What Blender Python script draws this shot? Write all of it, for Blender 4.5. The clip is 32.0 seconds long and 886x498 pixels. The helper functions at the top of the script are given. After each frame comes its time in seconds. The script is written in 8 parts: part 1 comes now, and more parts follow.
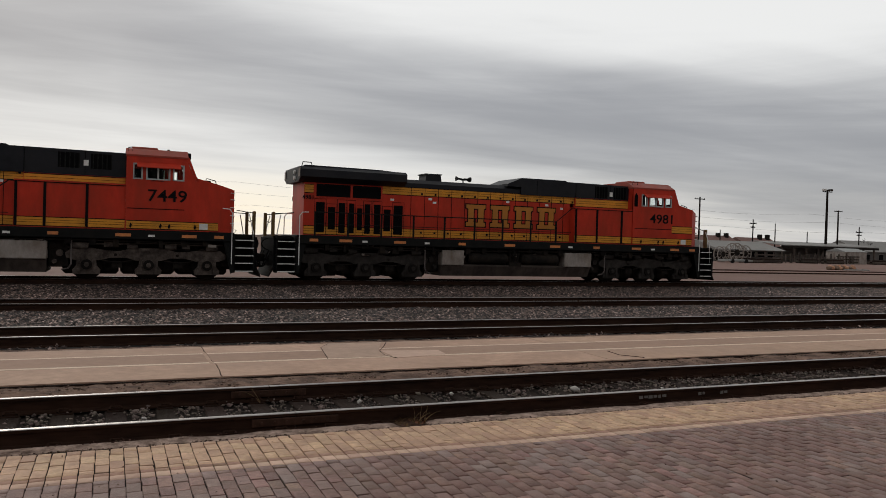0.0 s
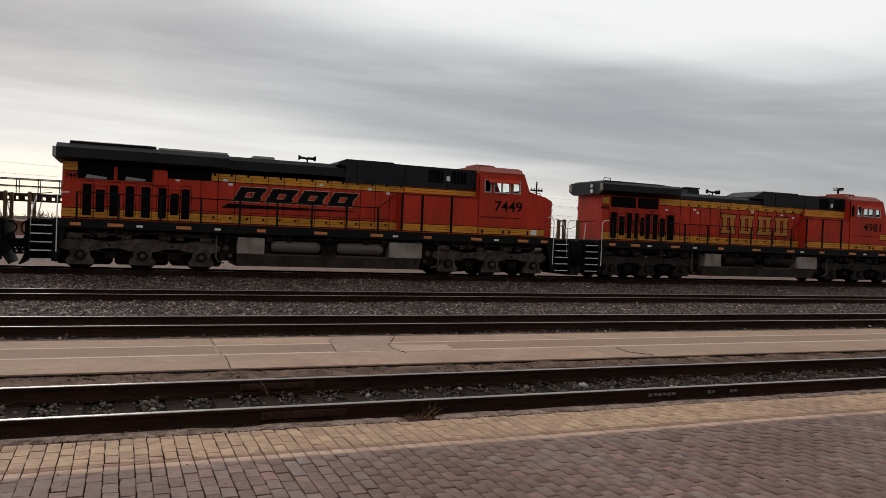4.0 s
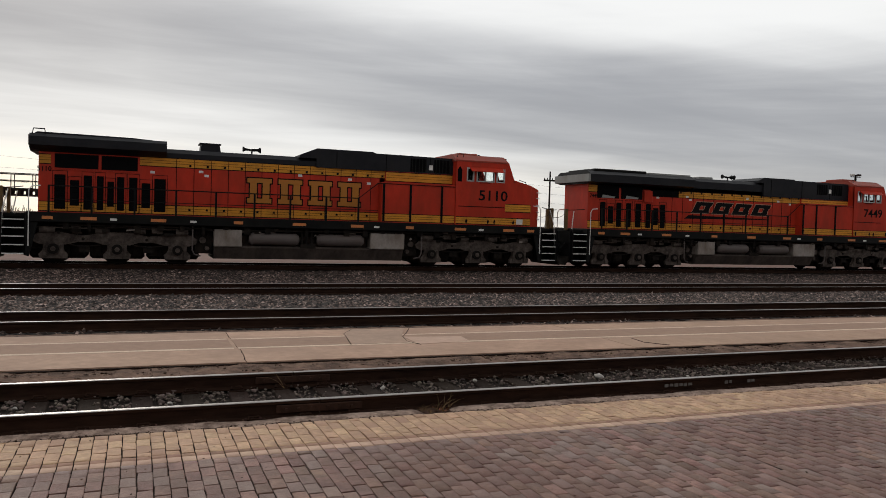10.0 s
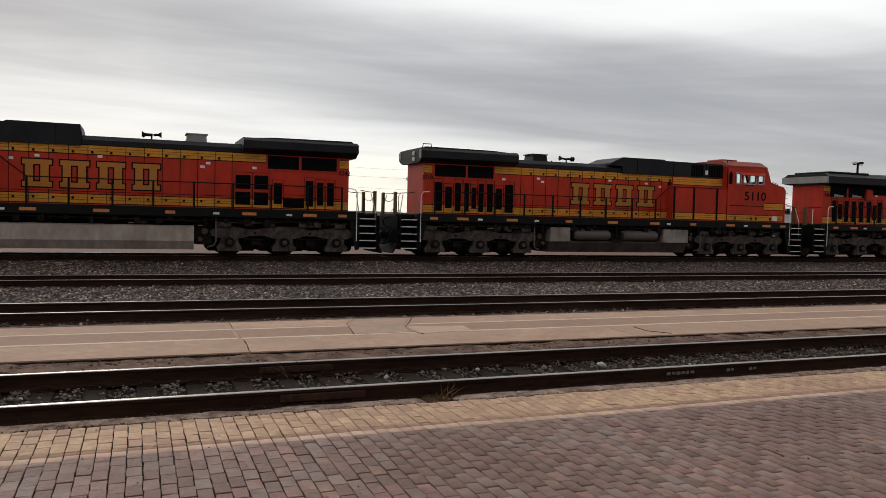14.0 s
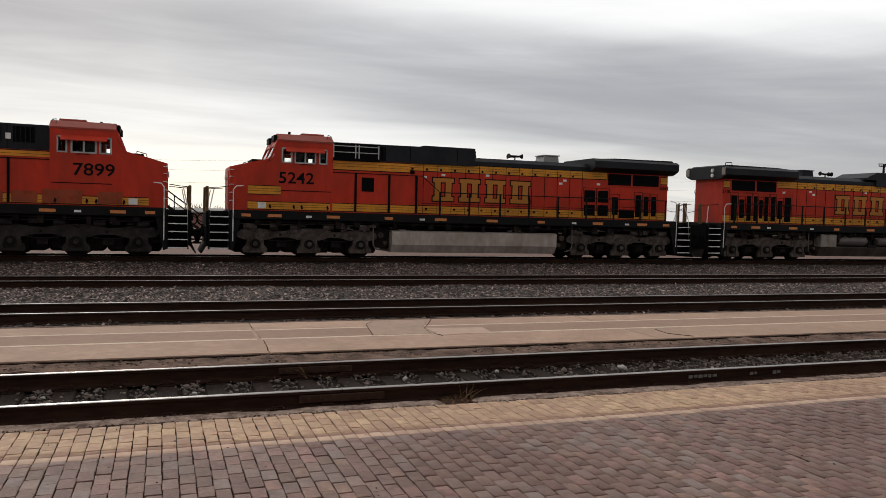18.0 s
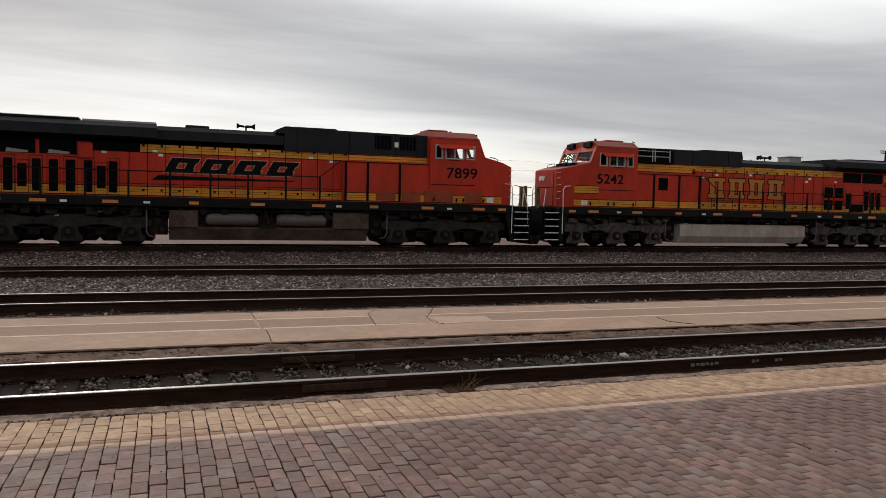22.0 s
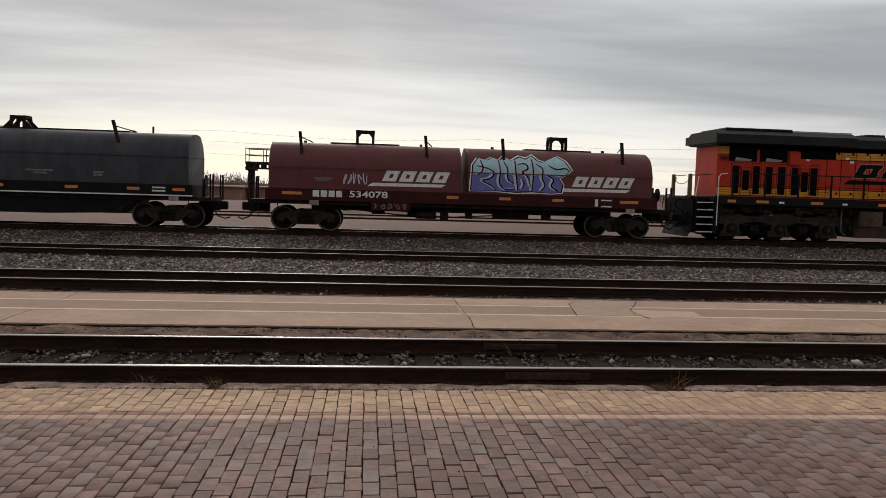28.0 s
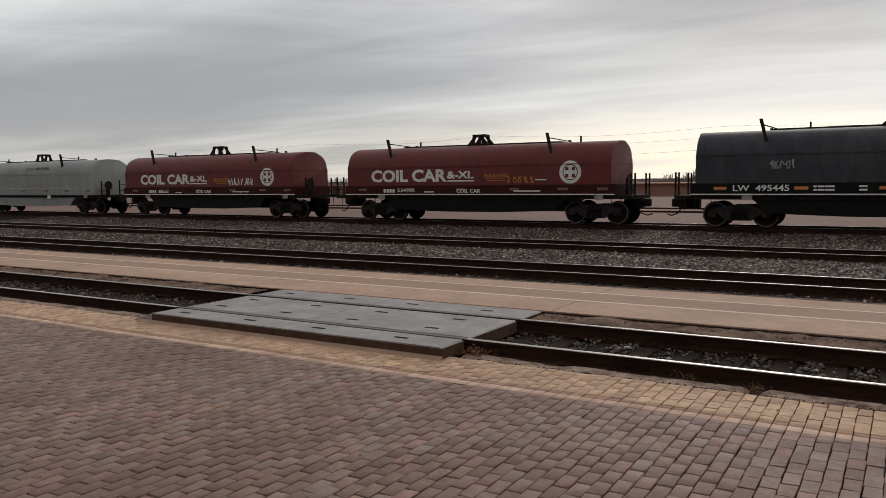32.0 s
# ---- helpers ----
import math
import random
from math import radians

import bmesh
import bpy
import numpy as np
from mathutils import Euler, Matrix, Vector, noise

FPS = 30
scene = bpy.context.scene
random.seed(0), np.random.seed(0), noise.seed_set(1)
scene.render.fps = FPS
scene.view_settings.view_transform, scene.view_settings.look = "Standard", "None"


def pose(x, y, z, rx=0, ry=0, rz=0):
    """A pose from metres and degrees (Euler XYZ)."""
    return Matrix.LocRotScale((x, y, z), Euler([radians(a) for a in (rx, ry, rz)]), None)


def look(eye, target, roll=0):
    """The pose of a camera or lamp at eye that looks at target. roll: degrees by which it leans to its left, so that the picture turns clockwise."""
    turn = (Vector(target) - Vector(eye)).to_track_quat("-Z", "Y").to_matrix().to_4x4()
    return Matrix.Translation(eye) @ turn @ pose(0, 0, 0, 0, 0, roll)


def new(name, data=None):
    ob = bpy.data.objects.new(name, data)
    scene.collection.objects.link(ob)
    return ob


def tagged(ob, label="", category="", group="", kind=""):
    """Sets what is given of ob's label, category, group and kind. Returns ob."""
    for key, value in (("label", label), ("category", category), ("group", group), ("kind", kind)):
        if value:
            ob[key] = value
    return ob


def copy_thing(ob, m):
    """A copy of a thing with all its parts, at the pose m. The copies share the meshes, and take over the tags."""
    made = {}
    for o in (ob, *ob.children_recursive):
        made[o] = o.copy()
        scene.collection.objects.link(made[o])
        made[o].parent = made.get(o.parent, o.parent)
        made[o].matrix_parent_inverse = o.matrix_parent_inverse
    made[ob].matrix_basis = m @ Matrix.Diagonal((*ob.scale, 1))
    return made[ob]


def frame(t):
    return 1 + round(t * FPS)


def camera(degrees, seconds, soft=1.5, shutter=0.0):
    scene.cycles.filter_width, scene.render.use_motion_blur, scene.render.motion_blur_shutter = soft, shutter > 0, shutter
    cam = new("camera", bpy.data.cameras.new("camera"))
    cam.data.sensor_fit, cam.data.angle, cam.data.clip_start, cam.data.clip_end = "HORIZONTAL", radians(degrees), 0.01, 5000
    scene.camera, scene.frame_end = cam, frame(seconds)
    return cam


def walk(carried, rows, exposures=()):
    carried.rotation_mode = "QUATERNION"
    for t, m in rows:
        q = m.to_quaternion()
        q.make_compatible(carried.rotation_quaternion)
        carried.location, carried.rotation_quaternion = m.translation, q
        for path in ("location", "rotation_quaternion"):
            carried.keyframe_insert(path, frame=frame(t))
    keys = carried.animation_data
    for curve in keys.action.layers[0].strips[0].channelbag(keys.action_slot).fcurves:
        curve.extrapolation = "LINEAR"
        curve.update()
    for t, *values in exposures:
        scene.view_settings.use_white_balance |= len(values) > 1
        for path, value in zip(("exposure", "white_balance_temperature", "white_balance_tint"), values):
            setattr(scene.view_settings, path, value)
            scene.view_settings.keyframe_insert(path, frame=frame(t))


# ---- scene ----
cam = camera(59.85, 32.0, soft=0.6)

PATH = [
    (0, pose(0.041, -0.088, 1.874, 89.34, -1.68, -23.30)),
    (0.5, pose(0.036, -0.066, 1.888, 89.13, -1.55, -23.08)),
    (1, pose(0.031, -0.046, 1.897, 88.73, -1.68, -23.21)),
    (1.5, pose(0.035, -0.045, 1.894, 88.40, -1.61, -23.31)),
    (2, pose(0.036, -0.045, 1.891, 88.55, -1.66, -23.62)),
    (2.5, pose(0.031, -0.046, 1.887, 88.64, -1.87, -23.22)),
    (3, pose(0.027, -0.049, 1.883, 88.85, -1.84, -23.05)),
    (3.5, pose(0.021, -0.053, 1.874, 88.88, -2.17, -22.88)),
    (5.5, pose(0.027, -0.047, 1.885, 88.96, -2.27, -22.44)),
    (6, pose(0.030, -0.034, 1.895, 88.66, -2.13, -22.30)),
    (6.5, pose(0.041, -0.036, 1.897, 88.95, -1.90, -22.06)),
    (7, pose(0.046, -0.039, 1.897, 88.93, -1.63, -21.82)),
    (7.5, pose(0.039, -0.047, 1.892, 88.86, -1.42, -21.32)),
    (8, pose(0.032, -0.041, 1.890, 88.81, -1.50, -21.76)),
    (8.5, pose(0.032, -0.023, 1.890, 88.77, -1.65, -21.70)),
    (9, pose(0.036, -0.035, 1.875, 88.81, -1.55, -21.59)),
    (9.5, pose(0.028, -0.028, 1.882, 88.61, -1.70, -21.80)),
    (10, pose(0.035, -0.023, 1.884, 88.21, -1.74, -21.71)),
    (10.5, pose(0.030, -0.027, 1.886, 87.75, -1.83, -21.26)),
    (11, pose(0.022, -0.040, 1.887, 87.51, -1.77, -21.27)),
    (11.5, pose(0.019, -0.036, 1.883, 87.49, -1.73, -21.14)),
    (12, pose(0.028, -0.028, 1.888, 87.49, -1.83, -21.23)),
    (12.5, pose(0.031, -0.025, 1.890, 87.30, -1.87, -21.44)),
    (13, pose(0.028, -0.028, 1.890, 86.59, -1.80, -21.47)),
    (13.5, pose(0.030, -0.037, 1.881, 87.25, -1.45, -21.46)),
    (14, pose(0.020, -0.037, 1.879, 87.46, -1.46, -21.60)),
    (14.5, pose(0.023, -0.032, 1.879, 87.45, -1.56, -21.55)),
    (16.5, pose(0.029, -0.024, 1.874, 87.07, -1.64, -20.73)),
    (17, pose(0.022, -0.006, 1.869, 87.14, -1.58, -20.39)),
    (17.5, pose(0.037, -0.003, 1.864, 87.34, -1.65, -19.89)),
    (18, pose(0.040, -0.005, 1.866, 87.58, -1.50, -20.12)),
    (18.5, pose(0.053, -0.003, 1.873, 87.44, -1.50, -20.29)),
    (19, pose(0.044, 0.001, 1.867, 87.27, -1.51, -20.41)),
    (19.5, pose(0.042, -0.002, 1.869, 87.19, -1.40, -20.44)),
    (20, pose(0.042, 0.002, 1.869, 87.23, -1.35, -20.22)),
    (20.5, pose(0.042, -0.012, 1.868, 87.38, -1.20, -20.16)),
    (21, pose(0.047, -0.013, 1.870, 87.31, -1.29, -20.01)),
    (21.5, pose(0.033, 0.003, 1.869, 87.05, -1.28, -19.96)),
    (22, pose(0.030, 0.003, 1.872, 86.72, -1.32, -20.05)),
    (22.5, pose(0.030, 0.005, 1.874, 86.58, -1.35, -20.14)),
    (23, pose(0.021, 0.018, 1.875, 86.82, -1.53, -20.26)),
    (23.5, pose(0.049, 0.003, 1.869, 87.11, -1.31, -19.91)),
    (24, pose(0.051, 0.004, 1.865, 87.12, -1.27, -19.80)),
    (24.5, pose(0.061, 0.013, 1.858, 86.70, -1.34, -19.65)),
    (26.5, pose(0.045, 0.087, 1.839, 86.29, -1.19, -13.43)),
    (27, pose(0.022, 0.101, 1.841, 86.11, -1.35, -10.99)),
    (27.5, pose(-0.015, 0.123, 1.842, 85.80, -1.65, -8.58)),
    (28, pose(-0.053, 0.148, 1.842, 85.59, -1.69, -5.55)),
    (28.5, pose(-0.104, 0.178, 1.821, 85.37, -1.72, -1.65)),
    (29, pose(-0.123, 0.152, 1.843, 86.11, -0.34, 3.37)),
    (29.5, pose(-0.134, 0.112, 1.869, 87.86, 0.25, 8.32)),
    (30, pose(-0.157, 0.109, 1.878, 87.73, 0.40, 14.31)),
    (30.5, pose(-0.242, 0.080, 1.891, 86.74, -0.18, 18.60)),
    (31, pose(-0.329, 0.044, 1.888, 86.00, 0.03, 23.03)),
    (31.5, pose(-0.329, 0.051, 1.882, 85.54, 0.44, 26.77)),
    (32, pose(-0.342, 0.041, 1.878, 85.04, 0.55, 31.04)),
]
# the exposure drifts a little on the way
walk(cam, PATH, ((0.0, -0.06), (2.0, 0.02), (9.0, 0.05), (13.0, 0.17), (24.0, 0.20), (28.0, 0.05), (30.0, -0.02), (32.0, 0.04)))

# ---- light ----
SUN_BEARING, SUN_HEIGHT = -8.0, 24.0      # degrees: right of the tracks' normal, above the horizon


def build_world():
    w = bpy.data.worlds.new("overcast_sky")
    w.use_nodes = True
    scene.world = w
    nt = w.node_tree
    nt.nodes.clear()
    N, K = nt.nodes.new, nt.links.new

    def math_node(op, a, b=None, c=None):
        n = N("ShaderNodeMath")
        n.operation = op
        for i, v in enumerate((a, b, c)):
            if v is None:
                continue
            if isinstance(v, (int, float)):
                n.inputs[i].default_value = v
            else:
                K(v, n.inputs[i])
        return n.outputs[0]

    def smooth(v, lo, hi):
        n = N("ShaderNodeMapRange")
        n.interpolation_type = "SMOOTHSTEP"
        K(v, n.inputs[0])
        n.inputs[1].default_value, n.inputs[2].default_value = lo, hi
        return n.outputs[0]

    def blend(f, a, b):
        n = N("ShaderNodeMix")
        n.data_type = "RGBA"
        if isinstance(f, (int, float)):
            n.inputs[0].default_value = f
        else:
            K(f, n.inputs[0])
        for s, v in ((6, a), (7, b)):
            if isinstance(v, tuple):
                n.inputs[s].default_value = (*v, 1)
            else:
                K(v, n.inputs[s])
        return n.outputs[2]

    co = N("ShaderNodeTexCoord")
    sep = N("ShaderNodeSeparateXYZ")
    K(co.outputs["Generated"], sep.inputs[0])
    x, y, z = sep.outputs
    zc = math_node("ADD", math_node("MAXIMUM", z, 0.0), 0.10)
    com = N("ShaderNodeCombineXYZ")
    K(math_node("DIVIDE", x, zc), com.inputs[0])
    K(math_node("DIVIDE", y, zc), com.inputs[1])

    def clouds(scale, sx, sy, rot, detail, rough, warp):
        mp = N("ShaderNodeMapping")
        mp.inputs["Scale"].default_value = (sx, sy, 1)
        mp.inputs["Rotation"].default_value = (0, 0, radians(rot))
        K(com.outputs[0], mp.inputs[0])
        t = N("ShaderNodeTexNoise")
        t.inputs["Scale"].default_value = scale
        t.inputs["Detail"].default_value = detail
        t.inputs["Roughness"].default_value = rough
        t.inputs["Distortion"].default_value = warp
        K(mp.outputs[0], t.inputs[0])
        return t.outputs[0]

    big = clouds(0.34, 0.42, 1.0, 24, 4, 0.45, 0.4)
    fine = clouds(1.0, 0.34, 1.1, 20, 7, 0.52, 0.6)
    mixn = math_node("ADD", math_node("MULTIPLY", big, 0.52), math_node("MULTIPLY", fine, 0.48))
    mp = N("ShaderNodeMapping")
    mp.inputs["Scale"].default_value = (1.6, 1.6, 19.0)
    mp.inputs["Rotation"].default_value = (radians(2.0), radians(3.0), 0)
    K(co.outputs["Generated"], mp.inputs[0])
    tn = N("ShaderNodeTexNoise")
    tn.inputs["Scale"].default_value, tn.inputs["Detail"].default_value, tn.inputs["Roughness"].default_value, tn.inputs["Distortion"].default_value = 1.0, 6, 0.58, 0.4
    K(mp.outputs[0], tn.inputs[0])
    strata = math_node("MULTIPLY", math_node("SUBTRACT", tn.outputs[0], 0.5), 0.75)
    # a grey deck of cloud under a bright veil, and a clearer, brighter strip over the horizon
    tilt = math_node("ADD", math_node("MULTIPLY", math_node("MAXIMUM", x, 0.0), 0.15), math_node("MULTIPLY", math_node("MAXIMUM", math_node("MULTIPLY", x, -1.0), 0.0), 0.10))
    zt = math_node("ADD", math_node("ADD", z, tilt), math_node("MULTIPLY", math_node("SUBTRACT", big, 0.5), 0.34))
    band = math_node("MULTIPLY", smooth(zt, 0.12, 0.22), math_node("SUBTRACT", 1.0, smooth(zt, 0.25, 0.37)))
    lightness = math_node("ADD", math_node("SUBTRACT", 0.80, math_node("MULTIPLY", band, math_node("SUBTRACT", 0.56, math_node("MULTIPLY", smooth(x, 0.30, 0.70), 0.16)))), math_node("MULTIPLY", math_node("SUBTRACT", mixn, 0.5), 1.5))
    sides = math_node("ADD", math_node("MULTIPLY", smooth(x, 0.05, 0.65), math_node("SUBTRACT", 0.30, math_node("MULTIPLY", smooth(z, 0.10, 0.30), 0.43))), math_node("MULTIPLY", smooth(x, 0.05, -0.60), math_node("SUBTRACT", 0.20, math_node("MULTIPLY", smooth(z, 0.10, 0.25), 0.30))))
    overhead = math_node("MULTIPLY", math_node("MULTIPLY", smooth(x, -0.45, -0.12), smooth(x, 0.28, 0.02)), math_node("MULTIPLY", smooth(z, 0.06, 0.18), 0.16))
    sides = math_node("ADD", math_node("ADD", sides, overhead), math_node("MULTIPLY", smooth(x, -0.30, -0.62), math_node("MULTIPLY", math_node("SUBTRACT", 1.0, smooth(z, 0.05, 0.15)), 0.30)))
    lightness = math_node("ADD", math_node("SUBTRACT", lightness, sides), math_node("ADD", strata, math_node("MULTIPLY", smooth(z, 0.19, 0.33), 0.24)))
    lightness = smooth(lightness, -0.06, 1.06)
    col = blend(lightness, (0.33, 0.335, 0.355), (0.86, 0.86, 0.85))
    # sky darkened overhead and away from the sun, unseen, to dim the scene
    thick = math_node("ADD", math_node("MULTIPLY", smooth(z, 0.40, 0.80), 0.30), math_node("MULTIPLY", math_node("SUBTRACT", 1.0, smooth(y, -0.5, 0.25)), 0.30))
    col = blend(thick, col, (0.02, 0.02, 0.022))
    low = math_node("SUBTRACT", 1.0, smooth(z, 0.015, 0.11))
    front = smooth(math_node("ADD", y, math_node("MULTIPLY", x, -0.12)), 0.35, 1.0)
    streak = math_node("ADD", 0.40, math_node("MULTIPLY", smooth(math_node("ADD", fine, strata), 0.36, 0.60), 0.60))
    glow = math_node("MULTIPLY", math_node("MULTIPLY", low, streak), math_node("ADD", math_node("MULTIPLY", front, 0.75), 0.25))
    glow = math_node("MULTIPLY", glow, math_node("SUBTRACT", 1.0, math_node("MULTIPLY", math_node("ADD", smooth(x, 0.08, 0.62), smooth(x, -0.22, -0.70)), 0.66)))
    col = blend(glow, col, (0.95, 0.86, 0.70))
    sky = N("ShaderNodeTexSky")
    sky.sky_type = "NISHITA"
    sky.sun_disc = False
    sky.sun_elevation = radians(SUN_HEIGHT)
    sky.sun_rotation = radians(SUN_BEARING)
    bg1, bg2, add, out = N("ShaderNodeBackground"), N("ShaderNodeBackground"), N("ShaderNodeAddShader"), N("ShaderNodeOutputWorld")
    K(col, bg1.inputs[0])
    bg1.inputs[1].default_value = 1.0
    K(sky.outputs[0], bg2.inputs[0])
    bg2.inputs[1].default_value = 0.005
    K(bg1.outputs[0], add.inputs[0])
    K(bg2.outputs[0], add.inputs[1])
    K(add.outputs[0], out.inputs[0])


build_world()
sun = new("sun", bpy.data.lights.new("sun", "SUN"))
sun.data.energy, sun.data.angle, sun.data.color = 0.6, radians(18), (1.0, 0.95, 0.87)
sun.matrix_world = look((0, 0, 60), (-math.sin(radians(SUN_BEARING)) * math.cos(radians(SUN_HEIGHT)) * 10,
                                     -math.cos(radians(SUN_BEARING)) * math.cos(radians(SUN_HEIGHT)) * 10,
                                     60 - math.sin(radians(SUN_HEIGHT)) * 10))
scene.view_settings.exposure = 0.0

# ---- materials ----
def material(name, color, rough=0.7, metal=0.0, vary=0.25, scale=8.0, dirt=None, dirt_amount=0.0, dirt_scale=1.2, bump=0.15,
             bump_scale=None, random_tint=0.0, island=False, spec=0.5, stretch=(1, 1, 1), alt=None, alt_share=0.35, stain=None, stain_amount=0.0, stain_scale=0.5):
    """Base colour with grain, a larger stain of a second colour and fine relief; random_tint varies piece from piece."""
    m = bpy.data.materials.new(name)
    m.use_nodes = True
    nt = m.node_tree
    N, K = nt.nodes.new, nt.links.new
    b = nt.nodes["Principled BSDF"]
    b.inputs["Roughness"].default_value, b.inputs["Metallic"].default_value = rough, metal
    b.inputs["Specular IOR Level"].default_value = spec
    co = N("ShaderNodeTexCoord")
    mp = N("ShaderNodeMapping")
    mp.inputs["Scale"].default_value = stretch
    K(co.outputs["Object"], mp.inputs[0])
    src = mp.outputs[0]
    off = None
    if random_tint:
        if island:
            off = N("ShaderNodeNewGeometry").outputs["Random Per Island"]
        else:
            off = N("ShaderNodeObjectInfo").outputs["Random"]
        va = N("ShaderNodeVectorMath")
        va.operation = "ADD"
        cx = N("ShaderNodeCombineXYZ")
        mu = N("ShaderNodeMath")
        mu.operation = "MULTIPLY"
        mu.inputs[1].default_value = 37.0
        K(off, mu.inputs[0])
        for i in range(3):
            K(mu.outputs[0], cx.inputs[i])
        K(src, va.inputs[0])
        K(cx.outputs[0], va.inputs[1])
        src = va.outputs[0]
    n1 = N("ShaderNodeTexNoise")
    n1.inputs["Scale"].default_value, n1.inputs["Detail"].default_value, n1.inputs["Roughness"].default_value = scale, 6, 0.65
    K(src, n1.inputs[0])
    r1 = N("ShaderNodeMapRange")
    r1.inputs[1].default_value, r1.inputs[2].default_value = 0.3, 0.7
    r1.inputs[3].default_value, r1.inputs[4].default_value = 1 - vary, 1 + vary
    K(n1.outputs[0], r1.inputs[0])
    hsv = N("ShaderNodeHueSaturation")
    hsv.inputs["Color"].default_value = (*color, 1)
    val = r1.outputs[0]
    if random_tint:
        r2 = N("ShaderNodeMapRange")
        r2.inputs[3].default_value, r2.inputs[4].default_value = 1 - random_tint, 1 + random_tint
        K(off, r2.inputs[0])
        mm = N("ShaderNodeMath")
        mm.operation = "MULTIPLY"
        K(val, mm.inputs[0])
        K(r2.outputs[0], mm.inputs[1])
        val = mm.outputs[0]
        r3 = N("ShaderNodeMapRange")
        r3.inputs[3].default_value, r3.inputs[4].default_value = 0.5 - 0.05 * random_tint, 0.5 + 0.05 * random_tint
        wn = N("ShaderNodeTexWhiteNoise")
        wn.noise_dimensions = "1D"
        K(off, wn.inputs["W"])
        K(wn.outputs[0], r3.inputs[0])
        K(r3.outputs[0], hsv.inputs["Hue"])
    K(val, hsv.inputs["Value"])
    colour = hsv.outputs[0]
    if alt and random_tint:
        wa = N("ShaderNodeTexWhiteNoise")
        wa.noise_dimensions = "1D"
        sh = N("ShaderNodeMath")
        sh.operation = "ADD"
        sh.inputs[1].default_value = 5.3
        K(off, sh.inputs[0])
        K(sh.outputs[0], wa.inputs["W"])
        ra = N("ShaderNodeMapRange")
        ra.inputs[1].default_value, ra.inputs[2].default_value = 1 - alt_share, 1.0
        ra.inputs[4].default_value = 0.9
        K(wa.outputs[0], ra.inputs[0])
        ma = N("ShaderNodeMix")
        ma.data_type = "RGBA"
        K(ra.outputs[0], ma.inputs[0])
        K(colour, ma.inputs[6])
        ma.inputs[7].default_value = (*alt, 1)
        colour = ma.outputs[2]
    if stain:
        ns = N("ShaderNodeTexNoise")
        ns.inputs["Scale"].default_value, ns.inputs["Detail"].default_value, ns.inputs["Roughness"].default_value = stain_scale, 6, 0.6
        K(N("ShaderNodeNewGeometry").outputs["Position"], ns.inputs[0])
        rs = N("ShaderNodeMapRange")
        rs.inputs[1].default_value, rs.inputs[2].default_value = 0.45, 0.66
        rs.inputs[4].default_value = stain_amount
        K(ns.outputs[0], rs.inputs[0])
        ms = N("ShaderNodeMix")
        ms.data_type = "RGBA"
        K(rs.outputs[0], ms.inputs[0])
        K(colour, ms.inputs[6])
        ms.inputs[7].default_value = (*stain, 1)
        colour = ms.outputs[2]
    if dirt:
        n2 = N("ShaderNodeTexNoise")
        n2.inputs["Scale"].default_value, n2.inputs["Detail"].default_value, n2.inputs["Roughness"].default_value = dirt_scale, 8, 0.7
        K(src, n2.inputs[0])
        r4 = N("ShaderNodeMapRange")
        r4.inputs[1].default_value, r4.inputs[2].default_value = 0.42, 0.68
        r4.inputs[4].default_value = dirt_amount
        K(n2.outputs[0], r4.inputs[0])
        mx = N("ShaderNodeMix")
        mx.data_type = "RGBA"
        K(r4.outputs[0], mx.inputs[0])
        K(colour, mx.inputs[6])
        mx.inputs[7].default_value = (*dirt, 1)
        colour = mx.outputs[2]
    K(colour, b.inputs["Base Color"])
    if bump:
        n3 = N("ShaderNodeTexNoise")
        n3.inputs["Scale"].default_value, n3.inputs["Detail"].default_value = bump_scale or scale * 4, 5
        K(src, n3.inputs[0])
        bp = N("ShaderNodeBump")
        bp.inputs["Strength"].default_value, bp.inputs["Distance"].default_value = bump, 0.02
        K(n3.outputs[0], bp.inputs["Height"])
        K(bp.outputs[0], b.inputs["Normal"])
    return m


def glass_material(name, tint=(0.9, 0.95, 0.95)):
    m = bpy.data.materials.new(name)
    m.use_nodes = True
    b = m.node_tree.nodes["Principled BSDF"]
    b.inputs["Base Color"].default_value = (*tint, 1)
    b.inputs["Transmission Weight"].default_value, b.inputs["Roughness"].default_value = 1.0, 0.02
    b.inputs["IOR"].default_value = 1.1
    return m


